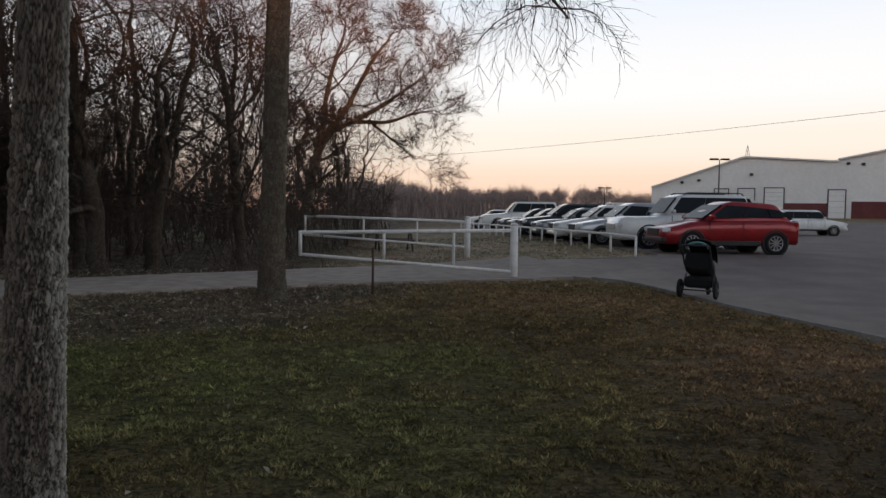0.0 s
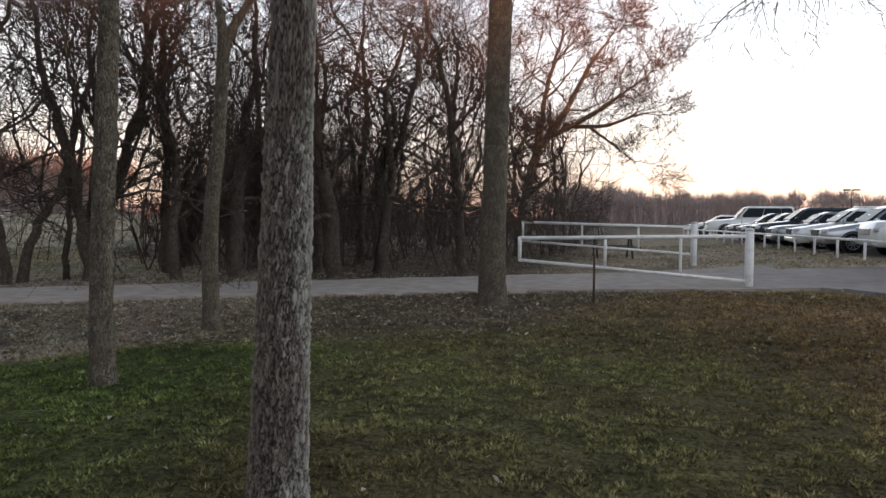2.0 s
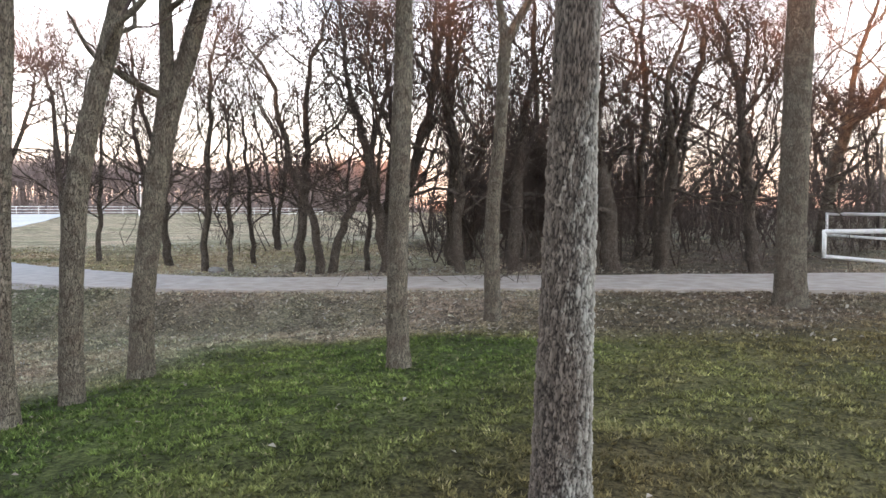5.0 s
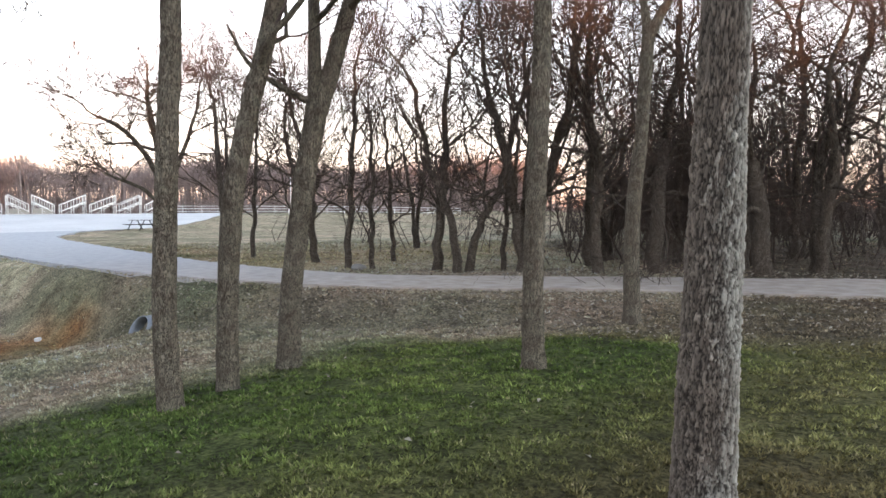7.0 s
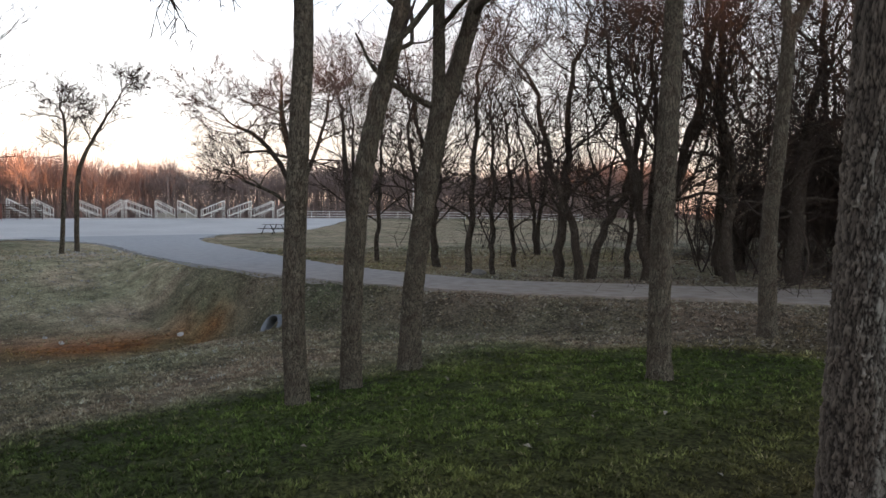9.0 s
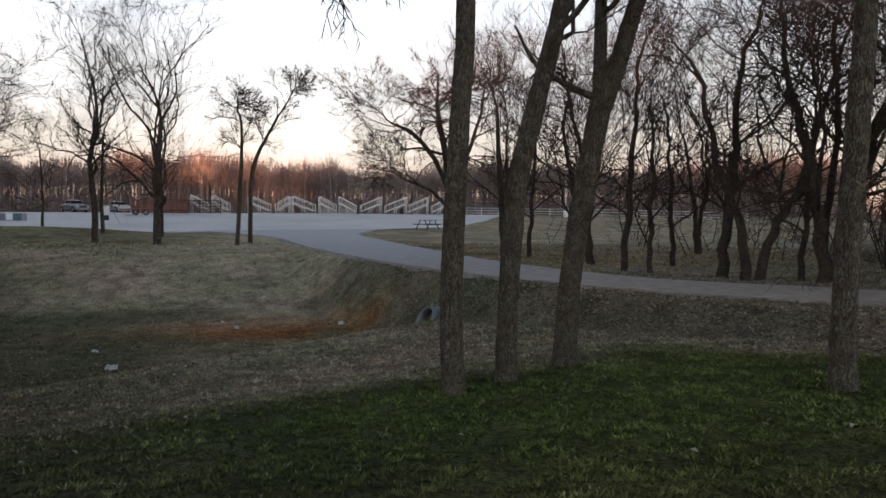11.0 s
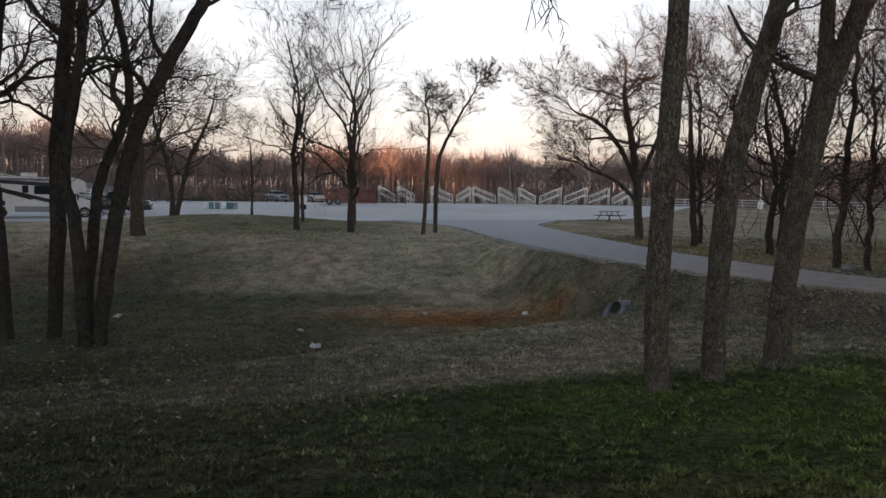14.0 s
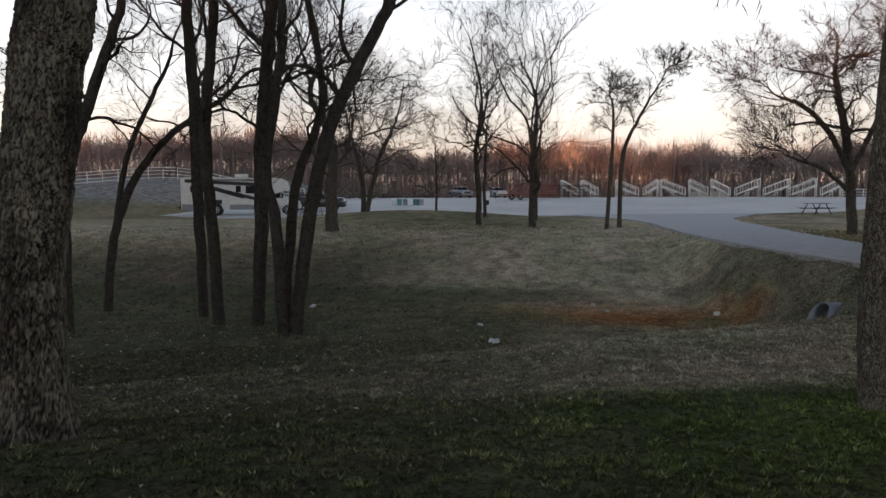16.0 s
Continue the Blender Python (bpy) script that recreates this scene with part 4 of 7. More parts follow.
# trees on the mound and along the far lot
MID = "bare tree with fine twigs beside the far lot"
m_tall = proto(31, 13.0, 0.17, 15, 4.2, (7, 5, 4), least=0.0085, frm=0.36, lean=0.05, up=0.14, spread=0.62, thick=0.5)
m_fan = proto(32, 11.4, 0.19, 15, 5.4, (6, 6, 4), least=0.0085, frm=0.2, lean=0.05, up=0.12, spread=0.52, thick=0.55)
m_slim = proto(33, 9.0, 0.11, 10, 2.9, (5, 5, 3), least=0.0085, frm=0.3, lean=0.1, up=0.14, spread=0.65)
place(m_tall, -39.5, -3.1, 0, 1.0, "tall " + MID, "trees on the mound")
place(m_slim, -44.0, -3.1, 80, 1.0, MID, "trees on the mound")
place(m_fan, -38.0, -0.3, 40, 1.0, "fan-shaped " + MID, "trees on the mound")
place(m_slim, -43.5, -0.1, 200, 0.9, MID, "trees on the mound")
clump("tree", 34, [([(-36.65, 3.27, 0.05), (-36.63, 3.49, 3.43), (-36.62, 3.54, 5.56)], [0.105, 0.090, 0.06])], "slender " + MID, top=1.1, limbs=20, length=1.45, kids=(6, 5, 4), group="trees on the mound", frm=0.3, least=0.008, spread=0.7)
clump("tree", 35, [([(-38.64, 4.09, 0.06), (-38.63, 4.23, 3.53), (-38.54, 4.96, 5.48), (-38.31, 6.0, 7.3)], [0.115, 0.11, 0.08, 0.04])], "leaning " + MID, top=0.8, limbs=20, length=1.45, kids=(6, 5, 4), group="trees on the mound", frm=0.3, least=0.008, spread=0.7)
m_low = proto(36, 10.5, 0.18, 12, 4.6, (7, 6, 5), stems=2, least=0.0085, frm=0.3, lean=0.5, up=0.06)
place(m_low, -46.5, -10.9, 20, 1.0, "low spreading " + MID, "trees on the mound")
place(m_slim, -48.0, -6.6, 300, 0.78, "small " + MID, "trees on the mound")
place(proto(37, 12.0, 0.31, 15, 4.4, (7, 6, 5), least=0.0085, frm=0.3, lean=0.05), -33.8, -9.5, 10, 1.0, "stout " + MID, "trees on the mound")
clump("tree", 38, [([(-32.87, 12.93, 0.0), (-32.91, 12.82, 1.98), (-33.01, 12.56, 4.31), (-33.14, 12.21, 6.17)], [0.2, 0.187, 0.16, 0.12]),
                   ([(-32.93, 12.75, 2.6), (-32.9, 11.9, 4.2), (-32.8, 10.8, 5.3), (-32.75, 9.8, 5.7)], [0.12, 0.11, 0.09, 0.05]),
                   ([(-32.9, 12.82, 1.7), (-32.9, 11.7, 2.7), (-32.8, 10.4, 3.2)], [0.10, 0.08, 0.05]),
                   ([(-32.95, 12.75, 2.4), (-33.4, 13.8, 4.4), (-33.6, 14.6, 6.5)], [0.11, 0.10, 0.07])],
      "crooked spreading bare tree at the road", top=1.4, limbs=16, length=2.6, kids=(6, 6, 4), group="trees at the road", frm=0.3, least=0.008, thick=0.5, spread=0.75)
w_road = proto(39, 10.0, 0.15, 11, 3.6, (6, 5, 3), frm=0.25, lean=0.2)
place(w_road, -27.2, 12.9, 70, 0.95, "slim bare tree at the road", "trees at the road")

clump("tree", 51, [([(-5.6, 29.0, 0.0), (-5.3, 29.0, 2.4), (-4.8, 29.0, 4.4)], [0.24, 0.21, 0.17]),
                   ([(-4.82, 29.0, 4.2), (-3.9, 28.8, 5.4), (-2.9, 28.6, 7.2), (-2.0, 28.5, 8.4)], [0.12, 0.10, 0.07, 0.03]),
                   ([(-4.7, 29.0, 4.5), (-3.0, 28.7, 5.3), (-1.7, 28.5, 6.1), (-0.7, 28.4, 6.8)], [0.11, 0.09, 0.06, 0.025]),
                   ([(-3.4, 28.8, 5.0), (-2.2, 28.6, 5.0), (-1.2, 28.4, 5.3), (-0.5, 28.3, 5.4)], [0.08, 0.065, 0.045, 0.02]),
                   ([(-2.9, 28.7, 5.0), (-2.0, 28.4, 4.3), (-1.3, 28.3, 3.7)], [0.055, 0.04, 0.02]),
                   ([(-4.82, 29.0, 4.2), (-4.6, 29.3, 6.6), (-4.0, 29.6, 8.8)], [0.12, 0.09, 0.045])],
      "wide bare tree whose limbs sweep out over the roadside", top=0.5, limbs=17, length=1.9, kids=(8, 6, 4), group="trees at the wood's edge", frm=0.2, least=0.006, thick=0.5, spread=0.75)
# the wood behind the road
EDGE = "bare tree with a dark trunk at the edge of the wood"
w1 = proto(41, 12.5, 0.22, 15, 5.2, (7, 6, 4), high=0.84, thick=0.36, frm=0.3, lean=0.2, crook=0.05, least=0.0055)
w2 = proto(42, 11.5, 0.15, 14, 4.4, (7, 6, 4), high=0.84, thick=0.38, frm=0.24, lean=0.3, up=0.12, spread=0.75, crook=0.05, least=0.0055)
w3 = proto(43, 11.0, 0.13, 9, 4.0, (7, 6, 4), stems=2, high=0.84, thick=0.4, frm=0.28, lean=0.45, spread=0.8, crook=0.04, least=0.0055)
w4 = proto(44, 13.0, 0.23, 16, 5.6, (7, 6, 5), high=0.84, thick=0.36, frm=0.2, lean=0.25, up=0.10, crook=0.05, least=0.0055)
w5 = proto(45, 10.0, 0.10, 14, 3.0, (7, 6, 4), high=0.9, thick=0.38, frm=0.22, lean=0.2, up=0.12, spread=0.7, crook=0.04, least=0.0055)
w6 = proto(46, 12.0, 0.17, 9, 4.4, (7, 6, 4), stems=3, high=0.84, thick=0.38, frm=0.24, lean=0.4, crook=0.04, least=0.0055)
b1 = proto(47, 12.5, 0.14, 11, 4.8, (6, 5, 3), high=0.84, thick=0.4, frm=0.22, lean=0.25, crook=0.05)
b2 = proto(48, 11.5, 0.10, 10, 4.2, (6, 5, 3), high=0.84, thick=0.4, frm=0.25, lean=0.3, up=0.12, spread=0.8, crook=0.05)
b3 = proto(49, 12.5, 0.11, 7, 4.4, (6, 5, 3), stems=2, high=0.84, thick=0.4, frm=0.25, lean=0.4, crook=0.05)
w7 = proto(50, 11.5, 0.14, 16, 3.2, (7, 6, 5), thick=0.4, frm=0.5, lean=0.15, crook=0.04)
EDGE_TREES = [(w7, -12.9, 17.0, 0.95), (w7, -16.4, 18.0, 0.9), (w7, -9.6, 22.4, 1.0), (w7, -6.3, 22.6, 0.9), (w5, -24.4, 12.6, 0.95), (w2, -20.2, 12.6, 0.9), (w2, -22.6, 13.2, 0.85), (w5, -29.5, 14.2, 1.05), (w2, -25.8, 15.5, 0.9), (w5, -17.4, 11.9, 1.05), (w5, -16.7, 12.3, 0.8), (w5, -18.7, 14.6, 0.85), (w2, -14.9, 13.0, 0.95), (w3, -13.95, 13.2, 0.95), (w5, -13.6, 14.2, 0.8),
              (w6, -12.9, 14.3, 0.95), (w2, -11.3, 15.2, 1.0), (w1, -10.3, 16.2, 0.9), (w4, -8.05, 17.2, 0.95), (w2, -9.2, 18.6, 1.0), (w2, -5.15, 19.1, 1.05), (w6, -7.3, 18.4, 0.9), (w1, -6.0, 25.5, 0.9)]
for k, (meshes, x, y, s) in enumerate(EDGE_TREES):
    place(meshes, x, y, 67 * k + 20, s, EDGE, "trees at the wood's edge")
rng = np.random.default_rng(77)
spots = []
while len(spots) < 31:
    x, y = rng.uniform(-34, -4.5), rng.uniform(17, 52)
    edge = np.interp(x, [-34, -17, -8, -4.5], [17.5, 15.0, 19.0, 24.0])
    if y < edge + 1.5 or (math.atan2(-x, y) > 0.70 and rng.random() < 0.93) or any((x - a) ** 2 + (y - b) ** 2 < 4 for a, b in spots):
        continue
    spots.append((x, y))
while len(spots) < 57:
    x, y = rng.uniform(-52, -6), rng.uniform(44, 84)
    if math.atan2(-x, y) < 0.68 and all((x - a) ** 2 + (y - b) ** 2 > 5 for a, b in spots):
        spots.append((x, y))
for k, (x, y) in enumerate(spots):
    place((b1, b2, b3, b2, b1, b3)[k % 6], x, y, rng.uniform(0, 360), rng.uniform(0.75, 1.1), "bare tree with a dark trunk in the wood", "trees in the wood")


# young trees between the trunks of the wood
y1 = proto(61, 6.2, 0.055, 15, 2.2, (6, 5, 4), least=0.0048, frm=0.14, lean=0.25, up=0.10, high=0.9, thick=0.5, crook=0.05)
y2 = proto(62, 5.2, 0.045, 11, 2.0, (6, 5, 4), stems=2, least=0.0048, frm=0.14, lean=0.3, up=0.08, high=0.9, thick=0.5, crook=0.05)
grown = 0
while grown < 30:
    x, y = rng.uniform(-26, -5.5), rng.uniform(16, 38)
    edge = np.interp(x, [-34, -17, -8, -4.5], [17.5, 15.6, 19.4, 24.0])
    if y < edge + 0.6 or math.atan2(-x, y) > 0.66 or (math.atan2(-x, y) < 0.42 and rng.random() < 0.6):
        continue
    grown += 1
    place(y1 if grown % 2 else y2, x, y, rng.uniform(0, 360), rng.uniform(0.7, 1.15), "slender young bare tree among the trunks of the wood", "young trees in the wood")


# ---- far woods, one ragged belt of bare trees ----
def far_wood(name, line, depth, tall, count, seed, label, twigs=115, thicket=0.40, stalks=90, stout=1.0, sway=0.3):
    rng = np.random.default_rng(seed)
    line = smooth_line(line, 12)
    vs, fs, n = [], [], 0
    for k in range(count):
        i = rng.integers(0, len(line))
        x, y = line[i] + rng.normal(size=2) * 2.5
        back = rng.random() * depth
        way = np.array([x, y]) / np.hypot(x, y)
        x, y = x + way[0] * back, y + way[1] * back
        z = z_at(x, y) - 0.2
        t = tall * rng.uniform(0.72, 1.05) * (1 + 0.06 * math.sin(i * 0.9) + 0.05 * math.sin(i * 0.31))
        r = rng.uniform(0.09, 0.19)
        lean = rng.normal(size=2) * 0.04 * t
        pts = [(x, y, z), (x + lean[0] * 0.4, y + lean[1] * 0.4, z + t * 0.45), (x + lean[0] * 0.7, y + lean[1] * 0.7, z + t * 0.66)]
        v, f = rings_of(pts, [r, r * 0.7, r * 0.2], 3, rng)
        vs.append(v)
        fs.append(f + n)
        n += len(v)
        # twigs that fan out from the stem into a rounded crown
        m = twigs
        turn, tilt, reach = rng.uniform(0, 6.28, m), np.arcsin(rng.uniform(-0.45, 1.0, m)), rng.uniform(0.45, 1.0, m) ** 0.6
        out = np.column_stack([np.cos(turn) * np.cos(tilt) * 0.24, np.sin(turn) * np.cos(tilt) * 0.24, np.sin(tilt) * 0.40]) * (t * reach)[:, None]
        heart = np.array([x + lean[0] * 0.6, y + lean[1] * 0.6, z + t * 0.56])
        c = heart + out + rng.normal(size=(m, 3)) * 0.02 * t
        back_in = rng.uniform(0.25, 0.75, m)[:, None]
        b = heart + out * back_in - np.array([0, 0, 0.09 * t]) * back_in
        d = c - b
        side = np.cross(d, rng.normal(size=(m, 3)))
        side /= np.linalg.norm(side, axis=1, keepdims=True) + 1e-9
        up = np.cross(d, side) / (np.linalg.norm(d, axis=1, keepdims=True) + 1e-9)
        w = rng.uniform(0.018, 0.043, m)[:, None]
        vs.append(np.stack([b + side * w, b - side * w * 0.5 + up * w, b - side * w * 0.5 - up * w, c], 1).reshape(-1, 3))
        q = np.arange(m)[:, None] * 4 + n
        fs.append(np.concatenate([q + [[0, 1, 3, 3]], q + [[1, 2, 3, 3]], q + [[2, 0, 3, 3]]]))
        n += 4 * m
    # a thicket of tapering saplings between the trees
    run = np.hypot(*np.diff(line, axis=0).T).sum()
    k = int(run * stalks)
    f = rng.random(k) * (len(line) - 1)
    a = np.minimum(f.astype(int), len(line) - 2)
    p = line[a] * (1 - f + a)[:, None] + line[a + 1] * (f - a)[:, None] + rng.normal(size=(k, 2)) * 1.5
    p = p + p / np.hypot(*p.T)[:, None] * (depth * rng.random(k))[:, None]
    swell = np.array([noise.noise((x * 0.06, y * 0.06, 2.0)) for x, y in p])
    h = tall * thicket * (0.95 + 0.25 * swell + 0.28 * rng.normal(size=k)).clip(0.3, 1.6)
    foot = np.column_stack([p, height(p[:, 0], p[:, 1]) - 0.3])
    tip = foot + np.column_stack([rng.normal(size=(k, 2)) * sway * h[:, None], h + 0.3])
    r = stout * rng.uniform(0.04, 0.09, k)[:, None]
    turn = rng.uniform(0, 6.28, k)
    ring = [foot + r * np.column_stack([np.cos(turn + q), np.sin(turn + q), 0 * turn]) for q in (0, 2.09, 4.19)]
    vs.append(np.stack(ring + [tip], 1).reshape(-1, 3))
    q = np.arange(k)[:, None] * 4 + n
    fs.append(np.concatenate([q + [[0, 1, 3, 3]], q + [[1, 2, 3, 3]], q + [[2, 0, 3, 3]]]))
    faces = [tuple(dict.fromkeys(q)) for q in np.vstack(fs).tolist()]
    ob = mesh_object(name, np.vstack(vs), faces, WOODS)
    return tagged(ob, label, "woods", kind="stuff")


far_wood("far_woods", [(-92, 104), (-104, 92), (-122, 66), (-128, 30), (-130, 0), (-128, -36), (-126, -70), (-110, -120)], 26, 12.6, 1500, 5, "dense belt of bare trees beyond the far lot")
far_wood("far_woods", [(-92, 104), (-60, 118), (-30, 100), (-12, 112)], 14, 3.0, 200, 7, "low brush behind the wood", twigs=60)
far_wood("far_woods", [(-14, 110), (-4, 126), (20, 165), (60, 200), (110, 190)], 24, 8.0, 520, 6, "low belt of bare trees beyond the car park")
# unseen belts added behind the camera to block the low sun
far_wood("far_woods", [(-98, -98), (-94, -97), (-89, -96)], 16, 13.2, 90, 10, "unseen belt of bare trees added behind the embankment as a sun screen", twigs=30, sway=0.07, stalks=170, stout=2.2, thicket=0.88)
far_wood("far_woods", [(-84, -95), (-78, -94), (-70, -93)], 16, 10.6, 50, 19, "unseen low belt of bare trees added behind the embankment as a sun screen", twigs=30, sway=0.07, stalks=170, stout=2.2, thicket=0.88)
far_wood("far_woods", [(-58, -91), (-50, -89), (-40, -86), (-20, -81), (6, -75)], 16, 24.0, 280, 17, "unseen tall belt of bare trees added behind the embankment as a sun screen", twigs=30, sway=0.07, stalks=170, stout=2.2, thicket=0.88)
far_wood("far_woods", [(4, -75), (28, -66), (52, -62)], 16, 12.8, 260, 9, "unseen belt of bare trees added behind the lawn as a sun screen", twigs=30, sway=0.07, stalks=170, stout=2.2, thicket=0.85)
far_wood("far_woods", [(50, -60), (75, -72), (96, -68)], 16, 24.0, 110, 8, "unseen tall belt of bare trees added behind the car park as a sun screen", twigs=30, sway=0.07, stalks=170, stout=2.2, thicket=0.9)
far_wood("far_woods", [(94, -68), (130, -64), (160, -54), (185, -46)], 16, 27.0, 120, 18, "unseen tall belt of bare trees added behind the car park as a sun screen", twigs=30, sway=0.07, stalks=170, stout=2.2, thicket=0.9)


# ---- pipe gates, rails and the car park ----
def pipe_gate(post, swing, tall, drop, label, posts=2, brace=False, flat_top=True):
    """A white pipe gate: a thick hinge post, a top rail, a slanting bottom rail and uprights. drop: how low the bottom rail is at the post and at the free end."""
    x0, y0 = post
    g = thing("pipe_gate", pose(x0, y0, z_at(x0, y0)), label, "gate", "pipe gates")
    dx, dy, dz = swing[0] - x0, swing[1] - y0, swing[2]
    bm = bmesh.new()
    tube(bm, [(0, 0, -0.3), (0, 0, tall + 0.04)], 0.095, 18)
    bm2 = bmesh.new()
    tube(bm2, [(0, 0, tall + 0.02), (0, 0, tall + 0.06), (0, 0, tall + 0.085)], [0.098, 0.096, 0.05], 18)
    p = part("hinge_post", bm, WHITE_PIPE, g)
    part("post_cap", bm2, WHITE_PIPE, p)
    top = lambda f: Vector((dx * f, dy * f, tall - 0.09 + (dz - tall + 0.09) * f))
    low = lambda f: Vector((dx * f, dy * f, drop[0] + (drop[1] - drop[0]) * f))
    part("top_rail", tube(bmesh.new(), [top(0.015), top(0.5), top(1.0)], 0.042, 10), WHITE_PIPE, g)
    part("bottom_rail", tube(bmesh.new(), [low(0.02), low(0.5), low(1.0)], 0.034, 10), WHITE_PIPE, g)
    for k in range(posts):
        f = 0.32 + 0.33 * k
        part("upright", tube(bmesh.new(), [low(f), top(f)], 0.03, 8), WHITE_PIPE, g)
    part("end_upright", tube(bmesh.new(), [low(1) + Vector((0, 0, -0.03)), top(1) + Vector((0, 0, 0.035))], 0.036, 10), WHITE_PIPE, g)
    return g


pipe_gate((1.69, 17.47), (-2.84, 14.59, 1.12), 1.24, (0.16, 0.69), "white pipe gate standing open over the lawn's edge")
pipe_gate((0.78, 23.6), (-4.25, 22.6, 1.30), 1.26, (0.36, 0.72), "white pipe gate across the road standing open")
stake = thing("gate_stake", pose(-1.31, 13.69, 0), "dark rusty steel stake in the lawn under the gate", "stake")
part("bar", tube(bmesh.new(), [(0, 0, -0.2), (0.005, 0, 0.62), (0, 0, 0.9)], 0.022, 8), RUST, stake)
RAIL = [(5.78, 22.0), (5.2, 26.0), (4.55, 30.5), (3.7, 37.0), (2.5, 47.0), (1.2, 58.0)]


def rail_fence():
    line = smooth_line(RAIL, 8)
    dist = np.concatenate([[0], np.cumsum(np.hypot(*np.diff(line, axis=0).T))])
    at = lambda s: (float(np.interp(s, dist, line[:, 0])), float(np.interp(s, dist, line[:, 1])))
    x0, y0 = at(0)
    g = thing("rail_fence", pose(x0, y0, z_at(x0, y0)), "low white pipe rail on short posts along parked cars", "fence")
    base = Vector((x0, y0, z_at(x0, y0)))
    s, tops = 0.0, []
    while s < dist[-1]:
        x, y = at(s)
        z = z_at(x, y)
        p = Vector((x, y, z)) - base
        part("post", tube(bmesh.new(), [p + Vector((0, 0, -0.15)), p + Vector((0, 0, 0.60))], 0.04, 8), WHITE_PIPE, g)
        tops.append(p + Vector((0, 0, 0.60)))
        s += 2.05
    part("rail", tube(bmesh.new(), tops, 0.042, 8), WHITE_PIPE, g)


rail_fence()


# ---- vehicles ----
def loft(bm, loops, caps=(True, True), smooth=True):
    rows = [[bm.verts.new(p) for p in loop] for loop in loops]
    n = len(rows[0])
    for a, b in zip(rows, rows[1:]):
        for k in range(n):
            bm.faces.new((a[k], a[(k + 1) % n], b[(k + 1) % n], b[k])).smooth = smooth
    if caps[0]:
        bm.faces.new(rows[0][::-1])
    if caps[1]:
        bm.faces.new(rows[-1])
    return rows


def lathe(bm, profile, sides, centre, axis_y=True):
    """A body turned about the y axis. profile: radius and y."""
    rows = []
    for r, y in profile:
        rows.append([bm.verts.new((centre[0] + r * math.cos(a), centre[1] + y, centre[2] + r * math.sin(a))) for a in (2 * math.pi * k / sides for k in range(sides))])
    for a, b in zip(rows, rows[1:]):
        for k in range(sides):
            bm.faces.new((a[k], a[(k + 1) % sides], b[(k + 1) % sides], b[k])).smooth = True
    bm.faces.new(rows[0])
    bm.faces.new(rows[-1][::-1])
    return bm


def wheel(parent, x, y, r, width, side, spokes=10):
    """One wheel with its tyre, rim and spokes. side: 1 on the left, -1 on the right."""
    w = width * side
    tyre = part("wheel", lathe(bmesh.new(), [(r * 0.66, -w / 2), (r * 0.93, -w / 2), (r, -w * 0.36), (r, w * 0.36), (r * 0.93, w / 2), (r * 0.68, w / 2), (r * 0.66, w * 0.40)], 28, (x, y, r)), TYRE, parent, "black rubber tyre")
    bm = bmesh.new()
    lathe(bm, [(r * 0.66, w * 0.30), (r * 0.68, w * 0.47), (r * 0.63, w * 0.49), (r * 0.60, w * 0.36), (r * 0.60, w * 0.30)], 28, (x, y, r))
    for k in range(spokes):
        a = 2 * math.pi * k / spokes
        rot = Matrix.Rotation(-a, 4, "Y")
        box(bm, x + math.cos(a) * r * 0.36, y + w * 0.43, r + math.sin(a) * r * 0.36, r * 0.52, 0.03, r * 0.10, rot=rot)
    lathe(bm, [(r * 0.16, w * 0.35), (r * 0.16, w * 0.48), (r * 0.10, w * 0.50)], 12, (x, y, r))
    part("rim", bm, RIM, tyre, "silver alloy rim with spokes")
    return tyre


